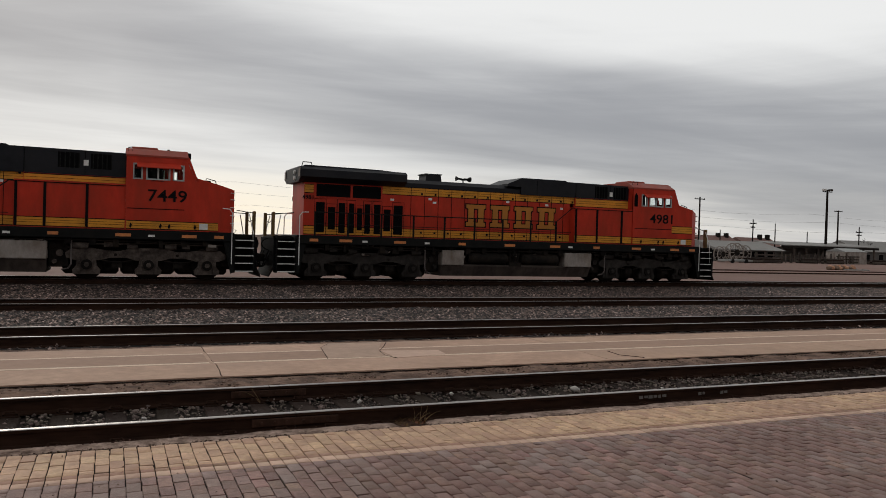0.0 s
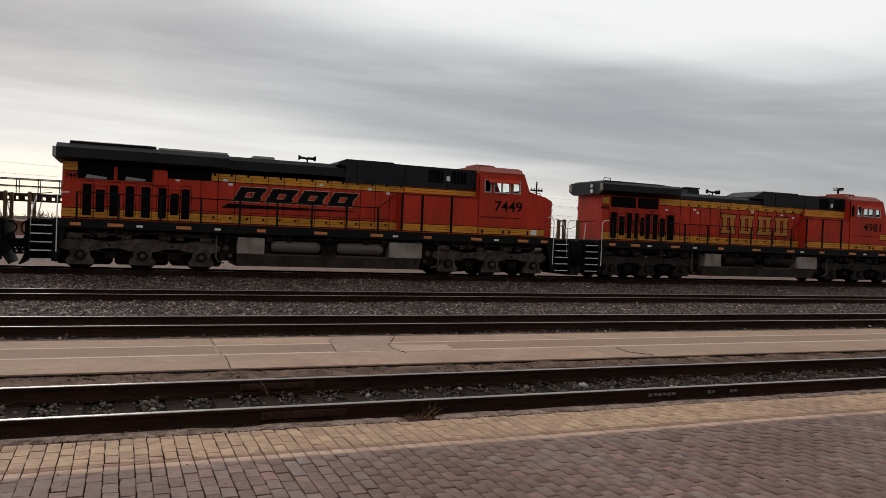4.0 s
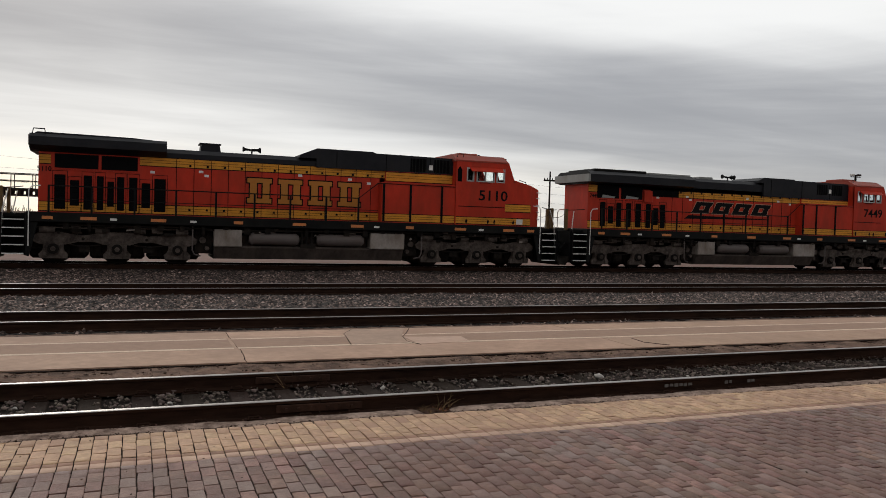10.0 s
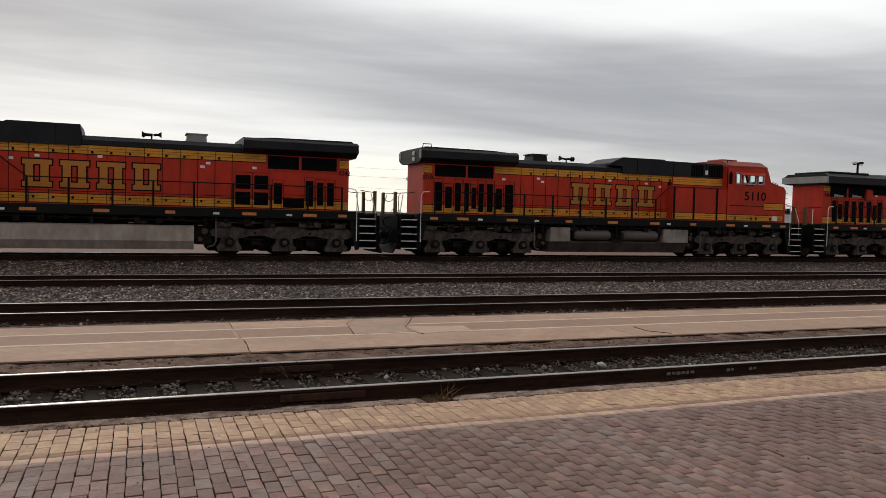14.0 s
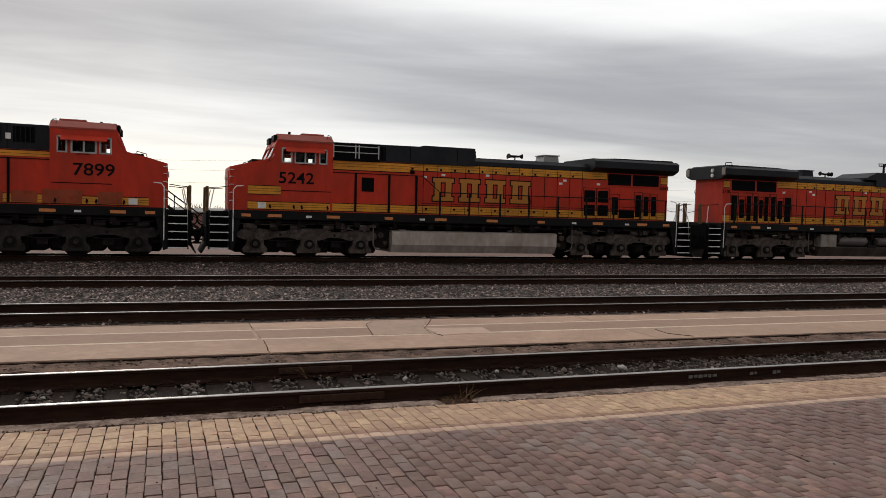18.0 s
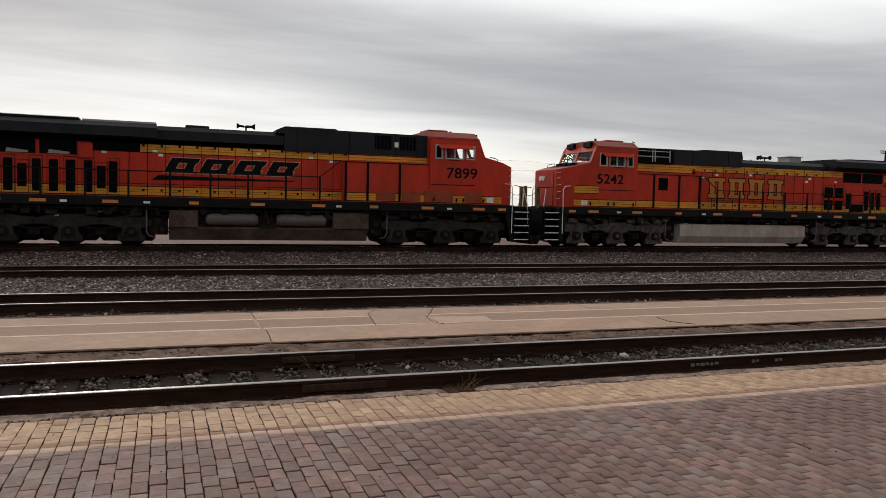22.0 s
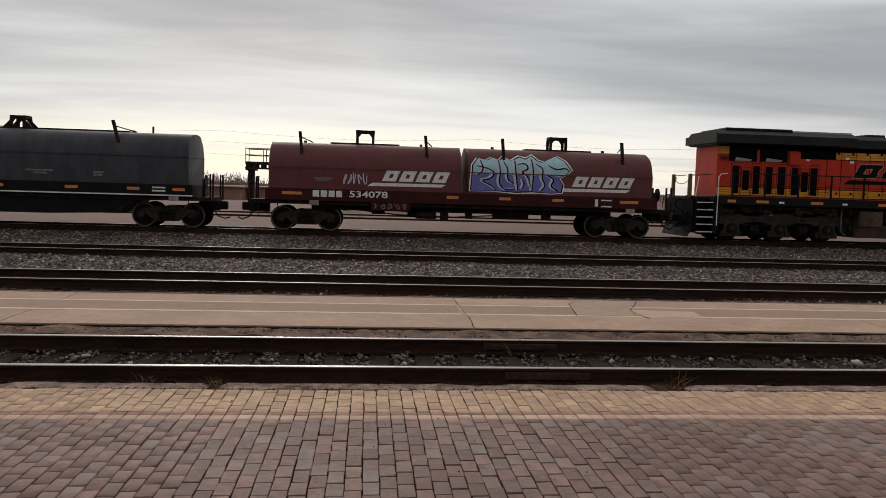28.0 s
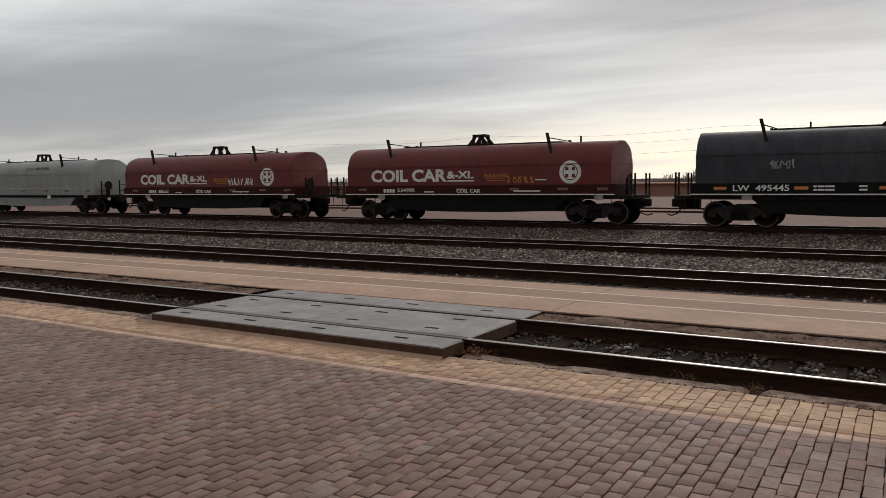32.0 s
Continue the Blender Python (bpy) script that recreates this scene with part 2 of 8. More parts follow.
M = dict(
    orange=material("orange_enamel", (0.49, 0.036, 0.0165), 0.45, vary=0.14, scale=3, dirt=(0.22, 0.034, 0.017), dirt_amount=0.65, dirt_scale=0.9, bump=0.03, stretch=(1, 1, 0.4), spec=0.12),
    yellow=material("yellow_enamel", (0.66, 0.275, 0.03), 0.5, vary=0.12, scale=4, dirt=(0.33, 0.15, 0.03), dirt_amount=0.6, dirt_scale=1.3, bump=0.03, spec=0.15),
    black=material("black_enamel", (0.0085, 0.009, 0.0125), 0.5, vary=0.3, scale=3, dirt=(0.022, 0.021, 0.022), dirt_amount=0.6, dirt_scale=0.8, bump=0.04, spec=0.16),
    darkgreen=material("dark_frame_paint", (0.0045, 0.005, 0.005), 0.6, vary=0.3, scale=5, dirt=(0.014, 0.012, 0.01), dirt_amount=0.6, dirt_scale=1.6, spec=0.12),
    grime=material("grimy_steel", (0.01, 0.0085, 0.0078), 0.75, vary=0.4, scale=6, dirt=(0.038, 0.028, 0.021), dirt_amount=0.7, dirt_scale=2.0, bump=0.3, spec=0.08),
    silver=material("dusty_grey_truck_paint", (0.095, 0.075, 0.064), 0.7, vary=0.45, scale=6, dirt=(0.014, 0.010, 0.008), dirt_amount=0.9, dirt_scale=2.6, bump=0.25, spec=0.12),
    darktruck=material("grimy_dark_truck_paint", (0.034, 0.029, 0.026), 0.75, vary=0.35, scale=5, dirt=(0.010, 0.008, 0.007), dirt_amount=0.8, dirt_scale=1.8, bump=0.25, spec=0.1),
    tankgrey=material("weathered_grey_paint", (0.30, 0.265, 0.24), 0.6, vary=0.2, scale=4, dirt=(0.12, 0.08, 0.055), dirt_amount=0.8, dirt_scale=1.4, bump=0.08, stretch=(1, 1, 0.5), spec=0.15),
    darkline=material("black_line_paint", (0.005, 0.0045, 0.005), 0.6, vary=0.2, scale=12, spec=0.08),
    post=material("dull_yellow_post_paint", (0.17, 0.105, 0.04), 0.6, vary=0.25, scale=6, dirt=(0.02, 0.014, 0.01), dirt_amount=0.9, dirt_scale=3, spec=0.15),
    palegold=material("pale_edge_paint", (0.42, 0.24, 0.16), 0.6, vary=0.15, scale=8),
    antislip=material("dark_antislip", (0.06, 0.035, 0.03), 0.9, vary=0.4, scale=25, bump=0.5),
    roofcab=material("faded_red_roof_enamel", (0.31, 0.046, 0.026), 0.55, vary=0.2, scale=3, dirt=(0.17, 0.07, 0.05), dirt_amount=0.7, dirt_scale=1.5, bump=0.05, spec=0.2),
    reservoir=material("dull_grey_steel", (0.12, 0.10, 0.094), 0.5, vary=0.15, scale=4, dirt=(0.09, 0.065, 0.055), dirt_amount=0.6, dirt_scale=2, spec=0.2),
    paletank=material("dusty_pale_tank_paint", (0.40, 0.335, 0.295), 0.6, vary=0.2, scale=4, dirt=(0.20, 0.145, 0.115), dirt_amount=0.7, dirt_scale=1.3, bump=0.08, stretch=(1, 1, 0.4), spec=0.2),
    # tank body colour darkened for the shade on its downward faces
    tankdark=material("shade_dark_tank", (0.048, 0.038, 0.033), 0.7, vary=0.3, scale=4, dirt=(0.13, 0.10, 0.085), dirt_amount=0.6, dirt_scale=1.6, bump=0.1, stretch=(1, 1, 0.5), spec=0.12),
    tankbrown=material("dusty_brown_tank", (0.062, 0.040, 0.031), 0.75, vary=0.3, scale=4, dirt=(0.17, 0.115, 0.09), dirt_amount=0.6, dirt_scale=1.5, bump=0.1, spec=0.1),
    tread_face=material("dull_wheel_rim", (0.13, 0.115, 0.105), 0.5, metal=0.6, vary=0.2, scale=12),
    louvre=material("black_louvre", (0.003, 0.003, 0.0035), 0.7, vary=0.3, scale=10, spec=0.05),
    white=material("white_paint", (0.72, 0.71, 0.68), 0.6, vary=0.1, scale=9, dirt=(0.35, 0.32, 0.28), dirt_amount=0.5, dirt_scale=4),
    reflector=material("amber_reflector", (0.60, 0.20, 0.05), 0.4, vary=0.15, scale=12, dirt=(0.3, 0.12, 0.05), dirt_amount=0.5, dirt_scale=5),
    dull_strip=material("dusty_pink_reflector", (0.20, 0.085, 0.065), 0.6, vary=0.2, scale=12, dirt=(0.1, 0.05, 0.04), dirt_amount=0.7, dirt_scale=5),
    frame=material("window_aluminium", (0.4, 0.395, 0.38), 0.45, metal=0.4, vary=0.1, scale=10),
    glass=glass_material("cab_glass"),
    cabin=material("cab_interior_grey", (0.018, 0.018, 0.018), 0.8, vary=0.2, scale=5),
    rubber=material("black_rubber", (0.006, 0.006, 0.006), 0.7, vary=0.3, scale=20, spec=0.15),
    tread=material("bright_wheel_tread", (0.35, 0.34, 0.33), 0.28, metal=1.0, vary=0.2, scale=15),
    wheel=material("rusty_wheel", (0.008, 0.0068, 0.006), 0.8, vary=0.4, scale=9, dirt=(0.03, 0.018, 0.012), dirt_amount=0.6, dirt_scale=4, bump=0.3, spec=0.08),
    maroon=material("weathered_maroon_paint", (0.105, 0.019, 0.018), 0.6, vary=0.22, scale=3, dirt=(0.09, 0.028, 0.025), dirt_amount=0.7, dirt_scale=1.5, bump=0.05, stretch=(1, 1, 0.35), spec=0.4),
    oxide=material("red_oxide_paint", (0.125, 0.0125, 0.012), 0.6, vary=0.22, scale=3, dirt=(0.085, 0.024, 0.021), dirt_amount=0.7, dirt_scale=1.6, bump=0.05, stretch=(1, 1, 0.35), spec=0.4),
    navy=material("dull_dark_blue_paint", (0.02, 0.0195, 0.027), 0.6, vary=0.2, scale=3, dirt=(0.055, 0.051, 0.054), dirt_amount=0.6, dirt_scale=1.5, bump=0.05, stretch=(1, 1, 0.35), spec=0.4),
    palegrey=material("pale_grey_paint", (0.26, 0.265, 0.255), 0.6, vary=0.1, scale=3, dirt=(0.18, 0.17, 0.15), dirt_amount=0.7, dirt_scale=0.8, bump=0.05, stretch=(1, 1, 0.35)),
    aqua=material("pale_blue_spray_paint", (0.33, 0.52, 0.56), 0.6, vary=0.15, scale=3),
    lilac=material("pale_lilac_spray_paint", (0.50, 0.48, 0.56), 0.6, vary=0.15, scale=5),
    violet=material("violet_spray_paint", (0.12, 0.12, 0.36), 0.6, vary=0.2, scale=3),
    gold=material("gold_lettering", (0.46, 0.175, 0.03), 0.55, vary=0.12, scale=5, dirt=(0.34, 0.15, 0.04), dirt_amount=0.6, dirt_scale=2.5, spec=0.15),
    rail_side=material("rusted_rail_steel", (0.024, 0.013, 0.0092), 0.85, vary=0.4, scale=12, dirt=(0.045, 0.022, 0.014), dirt_amount=0.7, dirt_scale=3, bump=0.3, stretch=(0.2, 1, 1), spec=0.05),
    rail_top=material("polished_rail_head", (0.30, 0.275, 0.26), 0.36, metal=1.0, vary=0.12, scale=6, bump=0.02, stretch=(0.05, 1, 1)),
    tie=material("weathered_timber_sleeper", (0.030, 0.020, 0.016), 0.9, vary=0.35, scale=6, dirt=(0.035, 0.028, 0.024), dirt_amount=0.7, dirt_scale=3, bump=0.6, random_tint=0.3, stretch=(4, 0.6, 1), spec=0.06),
    ballast=material("ballast_stone", (0.155, 0.138, 0.128), 0.9, vary=0.3, scale=9, bump=0.3, random_tint=0.55, island=True, spec=0.2),
    ballast_bed=material("ballast_bed", (0.02, 0.0145, 0.012), 0.95, vary=0.5, scale=22, dirt=(0.030, 0.025, 0.022), dirt_amount=0.8, dirt_scale=9, bump=1.0, bump_scale=30, spec=0.1),
    ballast_pale=material("pale_broken_stone", (0.135, 0.105, 0.09), 0.9, vary=0.3, scale=9, bump=0.3, random_tint=0.6, island=True, spec=0.2),
    rubble=material("dirty_brown_rubble", (0.12, 0.078, 0.058), 0.95, vary=0.3, scale=9, bump=0.3, random_tint=0.5, island=True, spec=0.15),
    rubble_dark=material("dark_soil_crumbs", (0.085, 0.053, 0.04), 0.95, vary=0.3, scale=9, bump=0.3, random_tint=0.7, island=True, spec=0.1),
    white_stone=material("whitish_stone", (0.40, 0.37, 0.34), 0.9, vary=0.25, scale=14, bump=0.3),
    joint_bar=material("rusty_joint_bar", (0.055, 0.028, 0.019), 0.85, vary=0.3, scale=14, dirt=(0.02, 0.012, 0.009), dirt_amount=0.7, dirt_scale=6, bump=0.3, spec=0.1),
    soil=material("dusty_brown_soil", (0.10, 0.060, 0.043), 0.95, vary=0.4, scale=14, dirt=(0.03, 0.02, 0.016), dirt_amount=0.7, dirt_scale=7, bump=1.0, spec=0.05),
    worn_orange=material("scuffed_brown_enamel", (0.3, 0.06, 0.026), 0.7, vary=0.35, scale=3, dirt=(0.14, 0.045, 0.028), dirt_amount=0.8, dirt_scale=1.5, bump=0.05, spec=0.1),
    dull_head=material("dirty_rail_head", (0.10, 0.085, 0.075), 0.5, metal=0.5, vary=0.3, scale=8, stretch=(0.2, 1, 1)),
    plank=material("weathered_grey_board", (0.085, 0.068, 0.058), 0.9, vary=0.3, scale=4, random_tint=0.5, spec=0.1),
    oxide_dark=material("sooty_red_frame_paint", (0.050, 0.011, 0.010), 0.7, vary=0.3, scale=4, dirt=(0.022, 0.012, 0.011), dirt_amount=0.8, dirt_scale=1.5, bump=0.1, spec=0.1),
    tie_far=material("weathered_timber_sleepers_joined", (0.026, 0.021, 0.018), 0.9, vary=0.35, scale=6, bump=0.5, random_tint=0.3, island=True, stretch=(4, 0.6, 1), spec=0.15),
    yard=material("pale_packed_dirt", (0.185, 0.108, 0.085), 0.85, vary=0.2, scale=2, dirt=(0.13, 0.068, 0.052), dirt_amount=0.7, dirt_scale=0.12, bump=0.3, spec=0.2, stain=(0.24, 0.148, 0.115), stain_amount=0.5, stain_scale=0.06),
    chalk=material("faded_white_marks", (0.15, 0.14, 0.13), 0.8, vary=0.3, scale=30),
    kerb=material("crumbling_kerb", (0.43, 0.315, 0.255), 0.9, vary=0.35, scale=14, dirt=(0.075, 0.045, 0.034), dirt_amount=0.95, dirt_scale=5.5, bump=1.0, spec=0.1),
    concrete_dark=material("trodden_concrete", (0.335, 0.218, 0.16), 0.85, vary=0.12, scale=6, dirt=(0.41, 0.27, 0.2), dirt_amount=0.5, dirt_scale=0.6, bump=0.15, spec=0.15),
    patch_grey=material("greyer_recast_concrete", (0.42, 0.285, 0.21), 0.8, vary=0.14, scale=7, dirt=(0.30, 0.21, 0.16), dirt_amount=0.6, dirt_scale=1.2, bump=0.2, spec=0.25),
    patch=material("pale_mortar_patch", (0.52, 0.36, 0.28), 0.85, vary=0.1, scale=6, bump=0.1, spec=0.15),
    cream_far=material("worn_cream_blocks", (0.66, 0.46, 0.35), 0.8, vary=0.18, scale=14, dirt=(0.34, 0.22, 0.17), dirt_amount=0.75, dirt_scale=3.5, bump=0.4, random_tint=0.14, island=True, spec=0.15, stain=(0.46, 0.30, 0.225), stain_amount=0.7, stain_scale=1.1),
    band_far=material("scuffed_brown_painted_blocks", (0.33, 0.20, 0.145), 0.8, vary=0.22, scale=14, dirt=(0.45, 0.28, 0.19), dirt_amount=0.6, dirt_scale=3.0, bump=0.4, random_tint=0.16, island=True, spec=0.15),
    dirt=material("packed_red_dirt", (0.155, 0.085, 0.062), 0.95, vary=0.2, scale=3, dirt=(0.24, 0.17, 0.14), dirt_amount=0.6, dirt_scale=0.15, bump=0.3, spec=0.1),
    concrete=material("tan_concrete", (0.46, 0.30, 0.215), 0.8, vary=0.14, scale=7, dirt=(0.31, 0.195, 0.14), dirt_amount=0.65, dirt_scale=0.9, bump=0.25, random_tint=0.06, spec=0.2, stain=(0.35, 0.235, 0.175), stain_amount=0.55, stain_scale=0.5),
    concrete_edge=material("broken_concrete_edge", (0.20, 0.125, 0.092), 0.95, vary=0.35, scale=9, dirt=(0.035, 0.021, 0.016), dirt_amount=0.95, dirt_scale=2.6, bump=1.0, spec=0.15),
    cream=material("worn_cream_paint", (0.7, 0.55, 0.43), 0.8, vary=0.15, scale=8, dirt=(0.42, 0.29, 0.21), dirt_amount=0.5, dirt_scale=3, bump=0.15, spec=0.15),
    deckgrey=material("grey_crossing_panel", (0.33, 0.31, 0.295), 0.75, vary=0.12, scale=5, dirt=(0.14, 0.125, 0.12), dirt_amount=0.6, dirt_scale=1.2, bump=0.12, spec=0.2),
    brick=material("brown_paving_brick", (0.256, 0.150, 0.120), 0.62, vary=0.26, scale=18, dirt=(0.13, 0.075, 0.062), dirt_amount=0.75, dirt_scale=3.0, bump=0.5, random_tint=0.30, alt=(0.28, 0.21, 0.185), alt_share=0.42, stain=(0.18, 0.094, 0.076), stain_amount=0.8, stain_scale=0.55, spec=0.26),
    brick_far=material("brown_paving_brick_joined", (0.256, 0.150, 0.120), 0.62, vary=0.26, scale=18, dirt=(0.13, 0.075, 0.062), dirt_amount=0.75, dirt_scale=3.0, bump=0.5, random_tint=0.30, alt=(0.28, 0.21, 0.185), alt_share=0.42, stain=(0.18, 0.094, 0.076), stain_amount=0.8, stain_scale=0.55, island=True, spec=0.26),
    buff=material("buff_paving_brick", (0.60, 0.395, 0.25), 0.68, vary=0.18, scale=18, dirt=(0.34, 0.205, 0.145), dirt_amount=0.75, dirt_scale=3.0, bump=0.45, random_tint=0.13, alt=(0.45, 0.275, 0.19), alt_share=0.3, stain=(0.36, 0.215, 0.15), stain_amount=0.35, stain_scale=0.45, spec=0.2),
    buff_far=material("buff_paving_brick_joined", (0.60, 0.395, 0.25), 0.68, vary=0.18, scale=18, dirt=(0.34, 0.205, 0.145), dirt_amount=0.75, dirt_scale=3.0, bump=0.45, random_tint=0.13, alt=(0.45, 0.275, 0.19), alt_share=0.3, stain=(0.36, 0.215, 0.15), stain_amount=0.35, stain_scale=0.45, island=True, spec=0.2),
    joint=material("sand_joint", (0.020, 0.012, 0.009), 0.95, vary=0.3, scale=30, bump=0.4, spec=0.1),
    weed=material("dry_weed", (0.20, 0.125, 0.055), 0.9, vary=0.3, scale=20, random_tint=0.35, island=True),
    leaf=material("dead_leaf", (0.17, 0.075, 0.03), 0.9, vary=0.3, scale=20, random_tint=0.35, island=True),
    pole=material("creosoted_pole", (0.015, 0.012, 0.010), 0.9, vary=0.3, scale=4, bump=0.3, stretch=(4, 4, 0.5), spec=0.1),
    wire=material("wire", (0.05, 0.05, 0.05), 0.6),
    steelwork=material("dark_painted_steelwork", (0.011, 0.008, 0.0075), 0.7, vary=0.3, scale=4, dirt=(0.09, 0.05, 0.035), dirt_amount=0.5, dirt_scale=2, spec=0.1),
    roof=material("pale_sheet_roof", (0.19, 0.18, 0.165), 0.7, vary=0.15, scale=1.5, dirt=(0.2, 0.19, 0.18), dirt_amount=0.6, dirt_scale=0.4),
    roofred=material("brown_shingle_roof", (0.17, 0.09, 0.075), 0.9, vary=0.2, scale=2),
    wallgrey=material("shaded_grey_siding", (0.1, 0.092, 0.085), 0.9, vary=0.2, scale=1.5),
    brickwall=material("far_red_brick", (0.25, 0.120, 0.090), 0.9, vary=0.15, scale=1.0, dirt=(0.19, 0.12, 0.098), dirt_amount=0.5, dirt_scale=0.2),
    brush=material("far_brown_brush", (0.20, 0.15, 0.122), 0.95, vary=0.3, scale=0.15, dirt=(0.10, 0.075, 0.06), dirt_amount=0.6, dirt_scale=0.05, bump=0),
    twig=material("bare_twig", (0.030, 0.024, 0.021), 0.95, vary=0.3, scale=10, spec=0.1),
    lagging=material("orange_wrapped_load", (0.4, 0.2, 0.11), 0.8, vary=0.3, scale=4),
)


def gravel_material(name):
    """Crushed stone: each cell a stone of its own grey or brown, the shade in the gaps between them put into the
    colour.
    """
    m = bpy.data.materials.new(name)
    m.use_nodes = True
    nt = m.node_tree
    N, K = nt.nodes.new, nt.links.new
    b = nt.nodes["Principled BSDF"]
    b.inputs["Roughness"].default_value, b.inputs["Specular IOR Level"].default_value = 0.8, 0.25
    co = N("ShaderNodeTexCoord")
    vo = N("ShaderNodeTexVoronoi")
    vo.inputs["Scale"].default_value = 12.5
    K(co.outputs["Object"], vo.inputs["Vector"])
    sep = N("ShaderNodeSeparateColor")
    K(vo.outputs["Color"], sep.inputs[0])
    ramp = N("ShaderNodeValToRGB")
    K(sep.outputs[0], ramp.inputs[0])
    el = ramp.color_ramp.elements
    el[0].position, el[0].color = 0.0, (0.018, 0.012, 0.010, 1)
    el[1].position, el[1].color = 1.0, (0.54, 0.40, 0.35, 1)
    for pos, c in ((0.35, (0.062, 0.041, 0.034)), (0.6, (0.155, 0.108, 0.093)), (0.82, (0.23, 0.155, 0.125))):
        e = el.new(pos)
        e.color = (*c, 1)
    big = N("ShaderNodeTexNoise")
    big.inputs["Scale"].default_value, big.inputs["Detail"].default_value = 0.5, 5
    K(co.outputs["Object"], big.inputs[0])
    r = N("ShaderNodeMapRange")
    r.inputs[1].default_value, r.inputs[2].default_value, r.inputs[3].default_value, r.inputs[4].default_value = 0.3, 0.7, 0.6, 1.08
    K(big.outputs[0], r.inputs[0])
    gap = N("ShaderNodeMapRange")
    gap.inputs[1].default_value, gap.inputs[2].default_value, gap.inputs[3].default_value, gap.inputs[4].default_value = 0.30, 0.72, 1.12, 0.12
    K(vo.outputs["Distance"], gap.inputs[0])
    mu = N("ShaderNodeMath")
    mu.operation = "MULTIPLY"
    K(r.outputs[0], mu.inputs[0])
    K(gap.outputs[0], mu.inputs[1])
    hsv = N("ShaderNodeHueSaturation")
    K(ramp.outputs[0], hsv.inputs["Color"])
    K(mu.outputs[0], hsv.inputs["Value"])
    K(hsv.outputs[0], b.inputs["Base Color"])
    return m


M["gravel"] = gravel_material("crushed_grey_stone")


# ---- mesh helpers ----
def box(bm, x0, x1, y0, y1, z0, z1, bevel=0.0):
    vs = [bm.verts.new((x, y, z)) for x in (x0, x1) for y in (y0, y1) for z in (z0, z1)]
    fs = [bm.faces.new([vs[i] for i in f]) for f in ((0, 1, 3, 2), (4, 6, 7, 5), (0, 4, 5, 1), (2, 3, 7, 6), (0, 2, 6, 4), (1, 5, 7, 3))]
    if bevel:
        es = list({e for f in fs for e in f.edges})
        bmesh.ops.bevel(bm, geom=es, offset=bevel, segments=1, affect="EDGES", profile=0.5)
    return bm


def prism(bm, pts, y0, y1, axis="y"):
    """A polygon of (x, z) pushed from y0 to y1; axis x: of (y, z) from x0 to x1; axis z: of (x, y) from z0 to z1."""
    def at(p, q):
        return {"y": (p[0], q, p[1]), "x": (q, p[0], p[1]), "z": (p[0], p[1], q)}[axis]
    a = [bm.verts.new(at(p, y0)) for p in pts]
    b = [bm.verts.new(at(p, y1)) for p in pts]
    n = len(pts)
    bm.faces.new(a)
    bm.faces.new(b[::-1])
    for i in range(n):
        bm.faces.new([a[i], b[i], b[(i + 1) % n], a[(i + 1) % n]])
    return bm


def tube(bm, p, q, r, n=8, r2=None):
    """A closed round bar from p to q."""
    p, q = Vector(p), Vector(q)
    d = (q - p).normalized()
    s = d.orthogonal().normalized()
    t = d.cross(s)
    r2 = r if r2 is None else r2
    a = [bm.verts.new(p + (s * math.cos(k * 2 * math.pi / n) + t * math.sin(k * 2 * math.pi / n)) * r) for k in range(n)]
    b = [bm.verts.new(q + (s * math.cos(k * 2 * math.pi / n) + t * math.sin(k * 2 * math.pi / n)) * r2) for k in range(n)]
    bm.faces.new(a[::-1])
    bm.faces.new(b)
    for k in range(n):
        bm.faces.new([a[k], a[(k + 1) % n], b[(k + 1) % n], b[k]])
    return bm


def pipe(bm, pts, r, n=6):
    """A round bar swept along points as one closed skin."""
    pts = [Vector(p) for p in pts]
    side, rings = None, []
    for k, p in enumerate(pts):
        d = (pts[min(k + 1, len(pts) - 1)] - pts[max(k - 1, 0)])
        d = d.normalized() if d.length > 1e-6 else (pts[min(k + 1, len(pts) - 1)] - p).normalized()
        side = d.orthogonal().normalized() if side is None else (side - d * side.dot(d)).normalized()
        up = d.cross(side)
        rings.append([bm.verts.new(p + (side * math.cos(a * 2 * math.pi / n) + up * math.sin(a * 2 * math.pi / n)) * r) for a in range(n)])
    for a, b in zip(rings, rings[1:]):
        for k in range(n):
            bm.faces.new([a[k], a[(k + 1) % n], b[(k + 1) % n], b[k]])
    bm.faces.new(rings[0][::-1])
    bm.faces.new(rings[-1])
    return bm


def mesh_of(name, bm, mat):
    bmesh.ops.recalc_face_normals(bm, faces=bm.faces)
    me = bpy.data.meshes.new(name)
    bm.to_mesh(me)
    bm.free()
    me.materials.append(mat)
    return me


def part(name, bm, mat, parent=None, label=""):
    ob = new(name, mesh_of(name, bm, mat))
    ob.parent = parent
    return tagged(ob, label)


def share(name, me, parent, x=0, y=0, z=0, rz=0, label=""):
    ob = new(name, me)
    ob.parent = parent
    ob.matrix_basis = pose(x, y, z, 0, 0, rz)
    return tagged(ob, label)


def thing(name, label, category, x=0, y=0, z=0, rz=0, group="", kind=""):
    ob = new(name)
    ob.empty_display_size = 0.2
    ob.matrix_basis = pose(x, y, z, 0, 0, rz)
    return tagged(ob, label, category, group, kind)


def B(*a, **k):
    return box(bmesh.new(), *a, **k)


